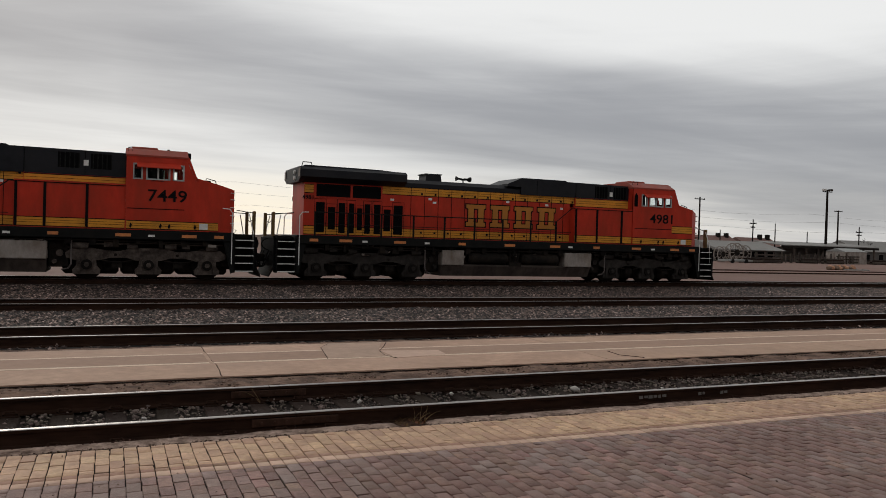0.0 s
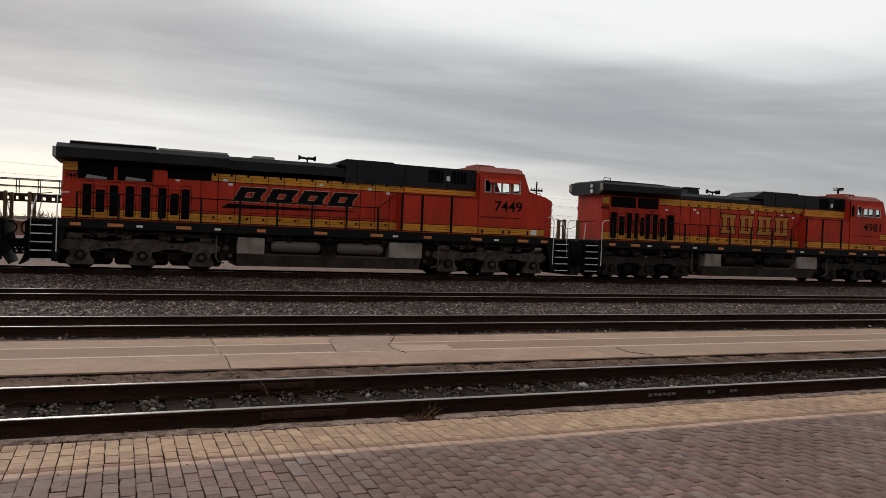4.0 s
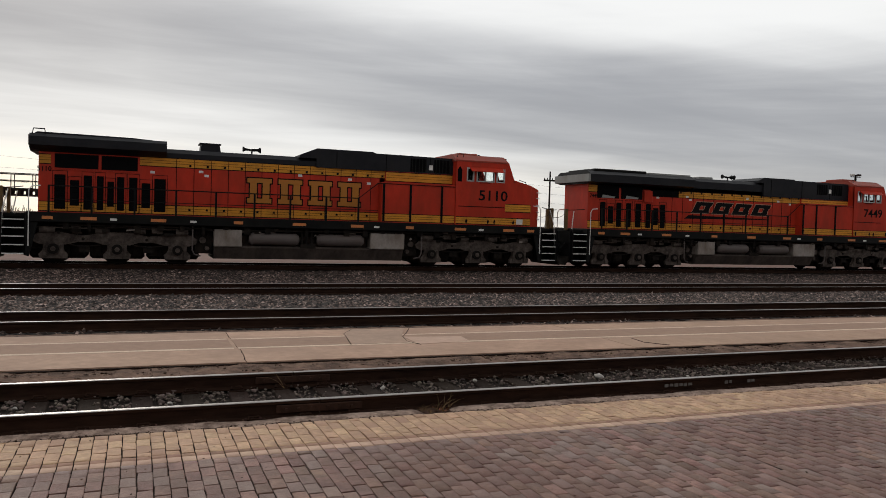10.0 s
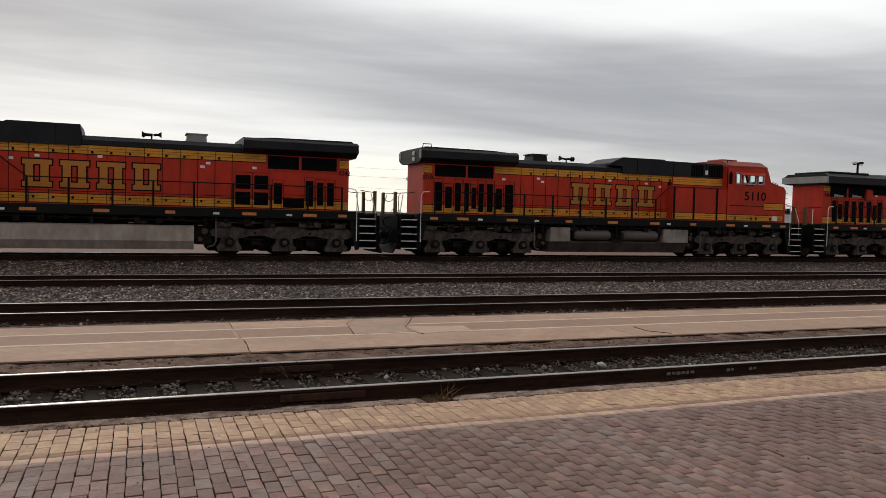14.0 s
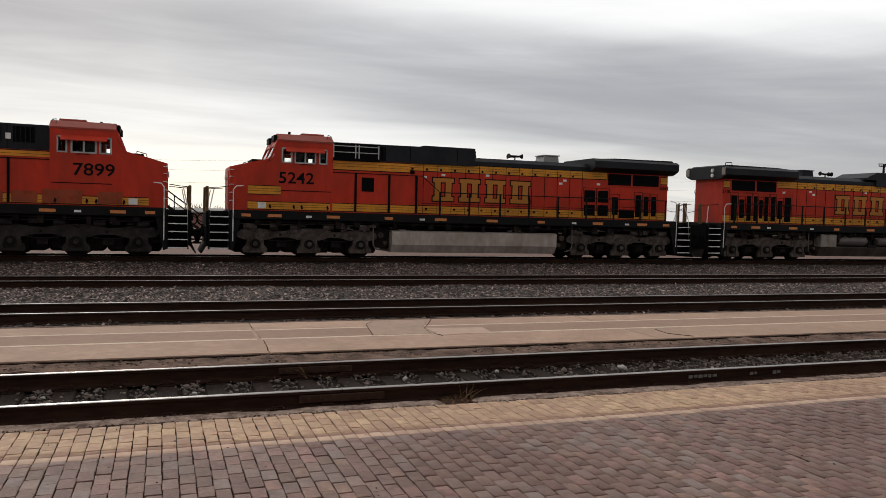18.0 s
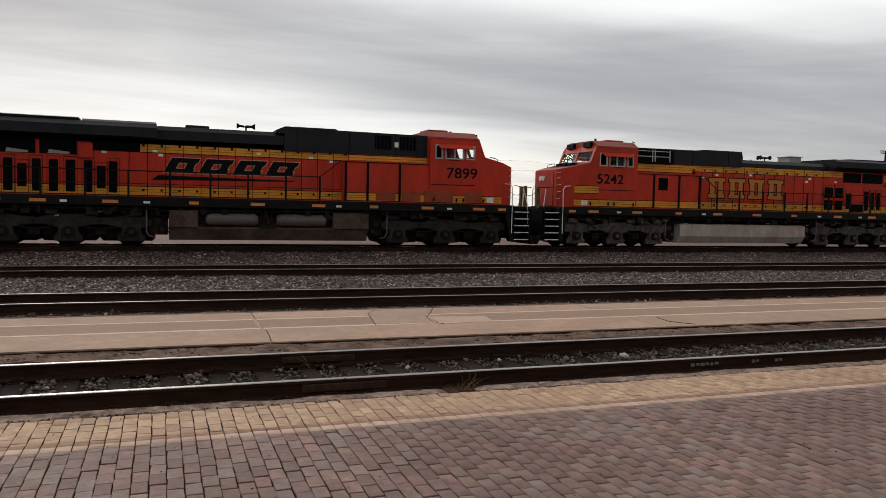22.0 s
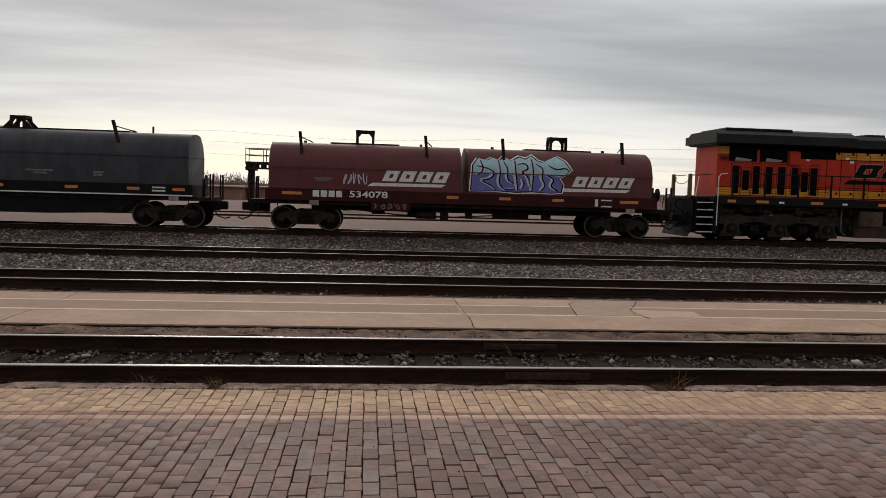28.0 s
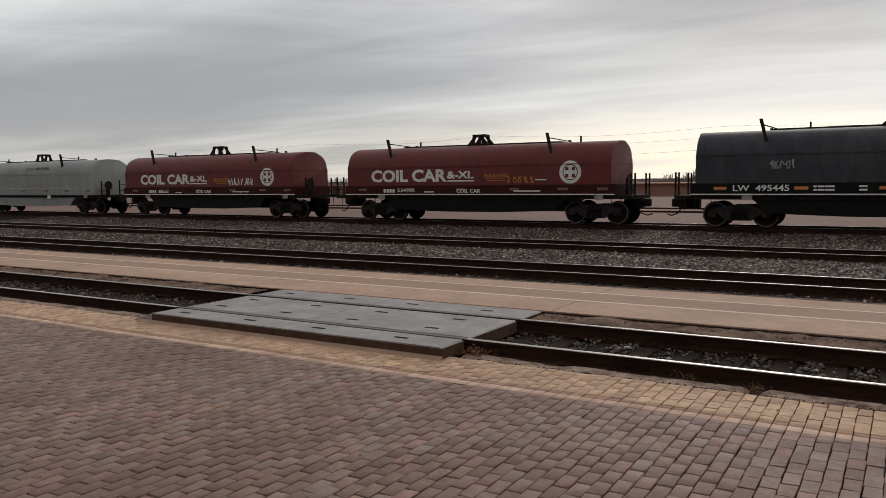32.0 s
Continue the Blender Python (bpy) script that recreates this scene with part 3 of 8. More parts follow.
def lettering(name, text, size, mat, parent, x, y, z, side=-1, width=None, depth=0.006, label="", bold=0.018):
    """Upright letters on a side that faces -y (side -1) or +y; (x, z) is the text's centre."""
    cu = bpy.data.curves.new(name, "FONT")
    cu.body, cu.size, cu.extrude, cu.align_x, cu.align_y, cu.resolution_u = text, size, depth, "CENTER", "CENTER", 3
    cu.offset = size * bold
    tmp = bpy.data.objects.new(name, cu)
    me = bpy.data.meshes.new_from_object(tmp)
    bpy.data.objects.remove(tmp)
    me.materials.clear()
    me.materials.append(mat)
    ob = new(name, me)
    ob.parent = parent
    w = max(v.co.x for v in me.vertices) - min(v.co.x for v in me.vertices)
    k = width / w if width else 1.0
    ob.matrix_basis = pose(x, y, z, 90, 0, 0 if side < 0 else 180) @ Matrix.Diagonal((k, 1, 1, 1))
    return tagged(ob, label)

# ---- tracks, platforms, ground ----
TRACK_Y = (8.77, 15.66, 22.20, 31.10)     # centre lines; the heads of the first three tracks are at z = 0
TRACK_Z = (0.0, 0.0, 0.0, 0.12)
GAUGE = 1.505
PAVE_Z, PLAT_Z = -0.14, 0.0
X0, X1 = -150.0, 190.0
rng = np.random.default_rng(7)


def joined(name, verts, faces, mat, parent=None, smooth=False):
    """A mesh from arrays: verts (n, 3), faces (m, k)."""
    me = bpy.data.meshes.new(name)
    verts, faces = np.asarray(verts, np.float32), np.asarray(faces, np.int32)
    n, (m, k) = len(verts), faces.shape
    me.vertices.add(n)
    me.vertices.foreach_set("co", verts.ravel())
    me.loops.add(m * k)
    me.loops.foreach_set("vertex_index", faces.ravel())
    me.polygons.add(m)
    me.polygons.foreach_set("loop_start", np.arange(0, m * k, k, dtype=np.int32))
    me.update(calc_edges=True)
    me.materials.append(mat)
    ob = new(name, me)
    ob.parent = parent
    return ob


def ico():
    bm = bmesh.new()
    bmesh.ops.create_icosphere(bm, subdivisions=1, radius=1)
    v = np.array([x.co[:] for x in bm.verts])
    f = np.array([[x.index for x in q.verts] for q in bm.faces])
    bm.free()
    return v, f


def stones(name, spots, sizes, mat, flat=0.75, parent=None):
    """Angular stones at spots (n, 3) with radii sizes (n,)."""
    v, f = ico()
    n = len(spots)
    jag = 1 + rng.uniform(-0.5, 0.35, (n, len(v), 1))
    ang = rng.uniform(0, 2 * np.pi, n)
    st = rng.uniform(0.7, 1.3, (n, 1, 3))
    st[:, :, 2] *= flat
    w = v[None] * jag * st * sizes[:, None, None]
    c, s = np.cos(ang)[:, None], np.sin(ang)[:, None]
    w = np.stack([w[..., 0] * c - w[..., 1] * s, w[..., 0] * s + w[..., 1] * c, w[..., 2]], -1) + spots[:, None, :]
    fs = f[None] + (np.arange(n) * len(v))[:, None, None]
    return joined(name, w.reshape(-1, 3), fs.reshape(-1, 3), mat, parent)


def rail_bm(a, b):
    """One rail along x: foot, web and head."""
    pro = [(-0.075, -0.186), (0.075, -0.186), (0.075, -0.172), (0.012, -0.150), (0.010, -0.045), (0.034, -0.035), (0.036, -0.007), (-0.036, -0.007), (-0.034, -0.035), (-0.010, -0.045), (-0.012, -0.150), (-0.075, -0.172)]
    return prism(bmesh.new(), pro, a, b, "x")


def head_bm(a, b):
    """The worn, polished top of a rail's head."""
    return prism(bmesh.new(), [(-0.036, -0.0068), (0.036, -0.0068), (0.029, 0.0), (-0.029, 0.0)], a, b, "x")


ground = part("ground", B(-2500, 2500, -60, 3000, -1.4, -0.46), M["dirt"])
tagged(ground, "packed reddish dirt ground reaching to the horizon", "ground", kind="structure")
yard = part("ground_yard", prism(bmesh.new(), [(33.0, -0.6), (33.6, -0.10), (36, -0.06), (80, -0.16), (130, -0.5)], -400, 400, "x"), M["yard"])
tagged(yard, "pale packed dirt yard beyond the tracks", "ground", kind="structure")

# ballast beds: a low bank under each track, with a trough between
bed = part("ballast_bed", prism(bmesh.new(), [(7.95, -0.5), (7.95, -0.215), (9.62, -0.215), (9.62, -0.5)], X0, X1, "x"), M["ballast_bed"])
tagged(bed, "dark dirty ballast bed between rails and platforms", "track bed", kind="structure")
bed2 = part("ballast_bed", prism(bmesh.new(), [(13.0, -0.6), (13.2, -0.32), (14.6, -0.26), (15.0, -0.22), (16.4, -0.22), (16.9, -0.24), (18.8, -0.26), (20.6, -0.24), (21.3, -0.22), (23.1, -0.22), (23.6, -0.24), (26.4, -0.3), (28.8, -0.2), (29.8, -0.10), (32.4, -0.10), (33.4, -0.18), (34.2, -0.6)], X0, X1, "x"), M["ballast_bed"])
tagged(bed2, "grey crushed stone ballast under the main tracks", "track bed", kind="structure")


def bed_height(y):
    ys = (13.2, 14.6, 15.0, 16.4, 16.9, 18.8, 20.6, 21.3, 23.1, 23.6, 26.4, 28.8, 29.8, 32.4)
    zs = (-0.32, -0.26, -0.22, -0.22, -0.22, -0.20, -0.22, -0.22, -0.22, -0.22, -0.24, -0.2, -0.12, -0.12)
    return np.interp(y, ys, zs)


def scatter(n, xa, xb, ya, yb):
    return rng.uniform(xa, xb, n), rng.uniform(ya, yb, n)


def gravel_sheet(xa, xb, ya, yb, step):
    """A sheet of crushed stone: every corner thrown up or down and sideways by its own amount."""
    nx, ny = int((xb - xa) / step), int((yb - ya) / step)
    gx, gy = np.meshgrid(np.linspace(xa, xb, nx), np.linspace(ya, yb, ny), indexing="ij")
    z = bed_height(gy) + 0.012 + np.abs(rng.normal(0, 0.028, gx.shape)) + 0.02 * np.sin(gx * 0.9) * np.sin(gy * 2.1 + gx * 0.21)
    gx = gx + rng.uniform(-0.4, 0.4, gx.shape) * step
    gy = gy + rng.uniform(-0.4, 0.4, gy.shape) * step
    i = (np.arange(nx - 1)[:, None] * ny + np.arange(ny - 1)[None]).ravel()
    f = np.concatenate([np.stack([i, i + ny, i + ny + 1], -1), np.stack([i, i + ny + 1, i + 1], -1)])
    return np.stack([gx, gy, z], -1).reshape(-1, 3), f


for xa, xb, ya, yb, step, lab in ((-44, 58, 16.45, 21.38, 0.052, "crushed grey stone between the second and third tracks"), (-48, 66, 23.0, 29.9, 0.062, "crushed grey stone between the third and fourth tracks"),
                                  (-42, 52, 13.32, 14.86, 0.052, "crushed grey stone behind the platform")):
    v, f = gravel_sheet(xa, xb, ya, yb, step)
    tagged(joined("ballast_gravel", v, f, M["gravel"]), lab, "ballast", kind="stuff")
x, y = scatter(26000, -26, 30, 8.06, 9.50)
keep = ((x / 0.52) % 1.0 > 0.50) | (rng.uniform(0, 1, len(x)) < 0.10)
x, y = x[keep], y[keep]
x = np.where((x > -10.1) & (x < -4.8), x + 16, x)
tagged(stones("ballast_stones", np.stack([x, y, -0.205 + rng.uniform(0, 0.04, len(x))], -1), rng.uniform(0.009, 0.026, len(x)) * rng.choice([0.8, 1.0, 1.5], len(x), p=[0.5, 0.4, 0.1]), M["ballast_pale"]),
       "pale broken stones between the sleepers of the platform track", "ballast", kind="stuff")
x = np.array([-3.18, 6.02, 5.0, 2.9, -2.6, -1.1, 4.2, 7.3, 0.4, 3.7])
y = np.array([9.1, 8.99, 8.6, 9.0, 8.7, 8.95, 9.15, 8.7, 8.8, 8.5])
tagged(stones("stone", np.stack([x, y, np.full(10, -0.15)], -1), np.array([0.045, 0.075, 0.03, 0.04, 0.03, 0.03, 0.04, 0.035, 0.03, 0.035]), M["white_stone"]),
       "few larger whitish stones lying between the rails", "stones", kind="stuff")

# tracks: rails, polished heads, sleepers
SHORT_TIE = mesh_of("sleeper", B(-0.115, 0.115, -1.25, 1.25, -0.20, -0.172, bevel=0.012), M["tie"])


def track(k):
    y, z = TRACK_Y[k], TRACK_Z[k]
    names = ("platform track with rusty rails and weathered timber sleepers", "second track with worn rails on stone ballast", "third track with worn rails on stone ballast", "fourth track with rusty rails carrying the train")
    tr = thing("railway_track", names[k], "track", 0, y, z, group="tracks", kind="structure")
    for s in (-1, 1):
        cuts = (X0, -9.97, -4.82, 1.88, X1) if k == 0 else (X0, X1)
        for a, b in zip(cuts, cuts[1:]):
            g = 0.004 if k == 0 and a in (1.88, -4.82) else 0
            r = part("rail", rail_bm(a + g, b - g), M["rail_side"], tr, "rusty steel rail")
            r.location = (0, s * GAUGE / 2, 0)
            h = part("rail_head", head_bm(a + g, b - g), M["dull_head"] if a < -9 and b < -4 and a > X0 else M["rail_top"], r, "worn running surface")
            h.location = (0, 0, 0)
    half = 1.25 if k else 0.80
    if k == 0:
        me = mesh_of("sleeper", B(-0.115, 0.115, -0.685, 0.685, -0.26, -0.188, bevel=0.012), M["tie"])
        for i in range(-50, 58):
            xx = i * 0.52 + 0.13 + 0.03 * math.sin(i * 12.9)
            if -10.0 < xx < -4.9:
                continue
            share("sleeper", me, tr, xx, 0.01 * math.sin(i * 7.7), 0.006 * math.sin(i * 3.1), 1.2 * math.sin(i * 5.3))
        base = [(-26.4, X0, -0.52), (30.4, X1, 0.52)]
    else:
        base = [(0, X0, -0.53), (0.53, X1, 0.53)]
    bm = bmesh.new()
    for a, lim, st in base:
        xx = a
        while (xx > lim) if st < 0 else (xx < lim):
            if abs(xx - 5) < 85:
                box(bm, xx - 0.115, xx + 0.115, -half if k else -0.685, half if k else 0.685, -0.26, -0.190)
            xx += st
    part("sleepers", bm, M["tie_far"], tr, "timber sleepers half buried in stone")["kind"] = "stuff"
    # spikes and plates where they can be made out
    if k == 0:
        plate = mesh_of("tie_plate", B(-0.09, 0.09, -0.15, 0.15, -0.190, -0.176, bevel=0.004), M["rail_side"])
        bm = bmesh.new()
        for dy in (-0.095, 0.095):
            u = 1 if dy > 0 else -1
            box(bm, -0.062, 0.062, dy - 0.012, dy + 0.012, -0.18, -0.150)
            pipe(bm, [(-0.065, dy + u * 0.020, -0.165), (-0.055, dy - u * 0.015, -0.138), (0.0, dy - u * 0.035, -0.146), (0.05, dy - u * 0.010, -0.136), (0.068, dy + u * 0.020, -0.158)], 0.013, 6)
        spike = mesh_of("spike", bm, M["rail_side"])
        for i in range(-40, 50):
            xx = i * 0.52 + 0.13 + 0.03 * math.sin(i * 12.9)
            if -10.2 < xx < -4.8:
                continue
            for s in (-1, 1):
                share("tie_plate", plate, tr, xx, s * GAUGE / 2, 0)
                share("spike", spike, tr, xx, s * GAUGE / 2, 0)
        for s, face in ((-1, -1), (1, -1)):
            bm = bmesh.new()
            yy = s * GAUGE / 2 + face * 0.020
            box(bm, 1.42, 2.34, min(yy, yy + face * 0.03), max(yy, yy + face * 0.03), -0.128, -0.046, bevel=0.006)
            for bx in (1.52, 1.65, 1.78, 1.96, 2.09, 2.22):
                tube(bm, (bx, yy + face * 0.02, -0.087), (bx, yy + face * 0.052, -0.087), 0.017, 6)
            part("joint_bar", bm, M["joint_bar"], tr, "bolted rusty joint bar")
    return tr


TRACKS = [track(k) for k in range(4)]
# faint chalk marks on the web of the nearest rail
bm = bmesh.new()
for k, (xa, w) in enumerate(((6.35, 0.055), (6.43, 0.05), (6.50, 0.06), (6.58, 0.05), (6.65, 0.045), (6.72, 0.06), (7.32, 0.05), (7.39, 0.04), (7.70, 0.05), (7.77, 0.05))):
    box(bm, xa, xa + w, -0.022 - GAUGE / 2, -0.012 - GAUGE / 2, -0.106 + 0.008 * (k % 2), -0.066)
part("chalk_marks", bm, M["chalk"], TRACKS[0], "faded white paint marks")


# the brick platform on the camera's side
def brick_arrays(xs, ys, tops, tilt, lx, ly, ch=0.003, deep=0.05, jit=0.0045):
    """Bricks with chamfered, uneven upper edges; lx and ly may differ from brick to brick."""
    n = len(xs)
    hx, hy = np.broadcast_to(lx, n)[:, None] / 2, np.broadcast_to(ly, n)[:, None] / 2
    sx, sy = np.array([-1, 1, 1, -1]), np.array([-1, -1, 1, 1])
    jx, jy = rng.uniform(-jit, jit, (n, 4)), rng.uniform(-jit, jit, (n, 4))
    cx, cy = rng.uniform(0.4, 1.9, (n, 4)) * ch, rng.uniform(0.4, 1.9, (n, 4)) * ch
    v = np.zeros((n, 12, 3))
    for k, inset, z in ((0, 0, -deep), (4, 0, -ch), (8, 1, 0.0)):
        v[:, k:k + 4, 0] = sx * (hx - inset * cx) + jx
        v[:, k:k + 4, 1] = sy * (hy - inset * cy) + jy
        v[:, k:k + 4, 2] = z
    faces = [(8, 9, 10, 11)]
    for i in range(4):
        j = (i + 1) % 4
        faces += [(4 + i, 4 + j, 8 + j, 8 + i), (i, j, 4 + j, 4 + i)]
    v[:, :, 2] += tops[:, None] + v[:, :, 0] * tilt[:, 0:1] + v[:, :, 1] * tilt[:, 1:2]
    v[:, :, 0] += xs[:, None]
    v[:, :, 1] += ys[:, None]
    f = np.array(faces)[None] + (np.arange(n) * 12)[:, None, None]
    return v.reshape(-1, 3), f.reshape(-1, 4)


BX, BY = 0.1185, 0.219
JX, JY = 0.0085, 0.0115


def brick_rows(xa, xb, top, bottom):
    """Columns of bricks from y = bottom to top, every other one half a brick on, cut at both ends: x, y, length."""
    out = []
    for i in range(int((xb - xa) / BX)):
        sh = (0.5 if i % 2 else 0.0) + 0.10 * math.sin(i * 1.7) + 0.05 * math.sin(i * 0.31)
        j = -1
        while True:
            hi, lo = top - (j + sh) * BY, top - (j + 1 + sh) * BY
            j += 1
            hi, lo = min(hi, top), max(lo, bottom)
            if hi <= bottom + 0.02:
                break
            if hi - lo > 0.03:
                out.append((xa + i * BX, (hi + lo) / 2, hi - lo))
    a = np.array(out)
    a[:, :2] += rng.uniform(-0.002, 0.002, (len(a), 2))
    return a


pave = part("pavement", B(-60, 70, -9, 7.64, -0.40, PAVE_Z - 0.012), M["joint"])
tagged(pave, "worn brown brick platform with a buff edge strip", "pavement", kind="structure")


def swell(x, y):
    return 0.003 * np.sin(x * 1.3 + y * 0.7) + 0.003 * np.sin(x * 0.37 - y * 1.9)


def lay_bricks(a, mat_near, mat_far, near):
    tops = PAVE_Z + rng.normal(0, 0.0018, len(a)) + swell(a[:, 0], a[:, 1])
    tilt = rng.normal(0, 0.007, (len(a), 2))
    pick = np.zeros(len(a), bool)
    idx = np.where(near(a) & (a[:, 2] > BY - 0.002))[0]
    pick[idx[:300]] = True
    v, f = brick_arrays(a[~pick, 0], a[~pick, 1], tops[~pick], tilt[~pick], BX - JX, a[~pick, 2] - JY)
    ob = joined("bricks", v, f, mat_far, pave)
    tagged(ob, "rows of worn paving bricks", kind="stuff")
    shapes = []
    for k in range(12):
        v, f = brick_arrays(np.zeros(1), np.zeros(1), np.zeros(1), np.zeros((1, 2)), BX - JX, BY - JY)
        me = bpy.data.meshes.new("brick")
        me.from_pydata(v.tolist(), [], f.tolist())
        me.materials.append(mat_near)
        shapes.append(me)
    for i in np.where(pick)[0]:
        ob = new("brick", shapes[i % 12])
        ob.parent = pave
        ob.matrix_basis = pose(a[i, 0], a[i, 1], tops[i], math.degrees(tilt[i, 1]), -math.degrees(tilt[i, 0]), 0.6 * math.sin(i * 2.3))


main = brick_rows(-34, 34, 6.642, 1.9)
lay_bricks(main, M["brick"], M["brick_far"], lambda a: (abs(a[:, 0] - 0.4) < 1.62) & (a[:, 1] < 6.6) & (a[:, 1] > 4.3))
# the same bricks go on under the camera, back to the added wall
back = brick_rows(-20, 21, 1.9, -9.55)
v, f = brick_arrays(back[:, 0], back[:, 1], PAVE_Z + rng.normal(0, 0.0018, len(back)), rng.normal(0, 0.007, (len(back), 2)), BX - JX, back[:, 2] - JY)
tagged(joined("bricks", v, f, M["brick_far"], pave), "rows of worn paving bricks", kind="stuff")
edge = brick_rows(-34 - 52 * BX, 44, 7.625, 6.862)
lay_bricks(edge, M["buff"], M["buff_far"], lambda a: (a[:, 0] > -2.4) & (a[:, 0] < 5.6))
# one soldier course under the painted line: a scuffed brown band, then the cream band
bm_x = np.arange(-34 - 52 * BX, 44, BX)
n = len(bm_x)
tops, tilt, wide = PAVE_Z + rng.normal(0, 0.0015, n) + swell(bm_x, 6.75), rng.normal(0, 0.005, (n, 2)), BX - JX
v, f = brick_arrays(bm_x, np.full(n, 6.8145), tops, tilt, wide, 0.084, jit=0.0015)
tagged(joined("band_blocks", v, f, M["band_far"], pave), "scuffed brown painted band across the blocks", kind="stuff")
v, f = brick_arrays(bm_x, np.full(n, 6.709), tops, tilt, wide, 0.124, jit=0.0015)
tagged(joined("line_blocks", v, f, M["cream_far"], pave), "worn cream painted line of blocks", kind="stuff")


def rough_strip(name, x0, x1, ya, yb, z0, z1, mat, step=0.11, wob=0.04, zw=0.02, skip=(), seed=1, parent=None, label="", dips=()):
    """A crumbling strip along x: a low bank with wavering edges; skip lists stretches left out."""
    xs = np.arange(x0, x1, step)
    bm = bmesh.new()
    prev = None
    for x in xs:
        if any(lo < x < hi for lo, hi in skip):
            prev = None
            continue
        n1, n2, n3 = (noise.noise((x * 1.7 + 9 * k, seed, k)) + 0.5 * noise.noise((x * 6.1 + k, seed, k * 3)) for k in (1, 2, 3))
        zd = z1 - sum(d * math.exp(-((x - c) / w) ** 4) for c, w, d in dips)
        ring = [bm.verts.new(p) for p in ((x, ya + wob * n1, z0), (x, ya + wob * n1 + 0.02, zd - 0.015 + zw * n3), (x, ya + 0.35 * (yb - ya) + wob * 0.5 * n2, zd + zw * n2),
                                          (x, yb - 0.05 + wob * n2, zd + zw * n1), (x, yb + wob * n2, z0))]
        if prev:
            for i in range(4):
                bm.faces.new([prev[i], ring[i], ring[i + 1], prev[i + 1]])
        prev = ring
    return part(name, bm, mat, parent, label)


kerb = rough_strip("kerb", -40, 44, 7.655, 7.90, -0.30, -0.140, M["kerb"], step=0.045, wob=0.022, zw=0.011, skip=((-10.05, -4.75),), seed=4, dips=((3.14, 0.20, 0.055), (-1.53, 0.09, 0.05), (-3.6, 0.15, 0.02), (1.1, 0.3, 0.015)))
soil = rough_strip("soil", -40, 44, 7.62, 8.02, -0.30, -0.172, M["soil"], wob=0.01, zw=0.016, skip=((-10.05, -4.75),), seed=6)
tagged(soil, "dusty brown soil between the kerb and the rail", "ground", kind="structure")
tagged(kerb, "crumbling narrow concrete kerb beside the rail", "kerb", kind="structure")

# soil and stone crumbs, kept dark to draw the kerb's front-edge shade too
x, y = scatter(4200, -28, 32, 7.622, 7.668)
keep = (x < -10.2) | (x > -4.7)
x, y = x[keep], np.where(rng.uniform(0, 1, keep.sum()) < 0.75, y[keep], y[keep] + 0.20)
tagged(stones("kerb_crumbs", np.stack([x, y, np.where(y > 7.75, -0.137, -0.145) + rng.uniform(-0.004, 0.006, len(x))], -1), rng.uniform(0.004, 0.013, len(x)), M["rubble_dark"], 0.6),
       "dark crumbs of stone and soil along the kerb, also drawing its front-edge shade", "rubble", kind="stuff")

# the platform between the tracks: cast slabs with painted lines
plat = thing("platform", "long tan concrete platform between the tracks", "platform", kind="structure")
joint_x = [1.41 + 6.15 * k for k in range(-8, 10)]
for i, (a, b) in enumerate(zip(joint_x, joint_x[1:])):
    bm = bmesh.new()

    def edge_pts(xj, seed):
        return [(xj + 0.03 + 0.05 * noise.noise((y * 1.3, seed, 0)) + 0.018 * noise.noise((y * 7, seed, 1)), y) for y in np.linspace(10.30, 13.10, 16)]
    left, right = edge_pts(a, i), edge_pts(b, i + 1)
    poly = [(p[0] + 0.008, p[1]) for p in left] + [(p[0] - 0.008, p[1]) for p in reversed(right)]
    prism(bm, poly, -0.3, PLAT_Z, "z")
    part("slab", bm, M["concrete"], plat)
part("slab_base", B(-47, 61, 10.25, 13.12, -0.45, -0.016), M["joint"], plat)
for a, b in ((-46, 1.38), (1.44, 60)):
    part("painted_line", B(a, b, 11.37, 11.47, PLAT_Z - 0.01, PLAT_Z + 0.004), M["cream"], plat, "worn cream line")
    part("painted_line", B(a, b, 12.27, 12.34, PLAT_Z - 0.01, PLAT_Z + 0.004), M["cream"], plat, "thin worn cream line")
    part("worn_band", B(a, b, 11.472, 12.268, PLAT_Z - 0.01, PLAT_Z + 0.0035), M["concrete_dark"], plat, "darker trodden band")
bm = bmesh.new()
prism(bm, [(4.19, 12.07), (4.6, 12.0), (5.19, 11.95), (5.13, 11.44), (4.7, 11.36), (4.21, 11.28)], PLAT_Z - 0.01, PLAT_Z + 0.0055, "z")
part("repair_patch", bm, M["patch"], plat, "pale smooth repair patch")
part("recast_slab", prism(bmesh.new(), [(3.16, 11.44), (3.30, 12.56), (3.55, 13.05), (4.55, 13.05), (4.16, 12.06), (4.16, 11.46)], PLAT_Z - 0.01, PLAT_Z + 0.0075, "z"), M["patch_grey"], plat, "greyer recast piece of slab")
for pts in ([(4.62, 13.0), (4.40, 12.5), (4.17, 12.03), (4.10, 11.55), (4.21, 11.25)], [(3.56, 13.02), (3.32, 12.6), (3.24, 12.1), (3.13, 11.42)], [(8.3, 10.4), (8.05, 10.75), (8.12, 11.2)]):
    bm = bmesh.new()
    for (xa, ya), (xb, yb) in zip(pts, pts[1:]):
        prism(bm, [(xa - 0.005, ya), (xa + 0.005, ya), (xb + 0.006, yb), (xb - 0.004, yb)], PLAT_Z - 0.01, PLAT_Z + 0.009, "z")
    part("crack", bm, M["rubble_dark"], plat, "dark crack in the concrete")
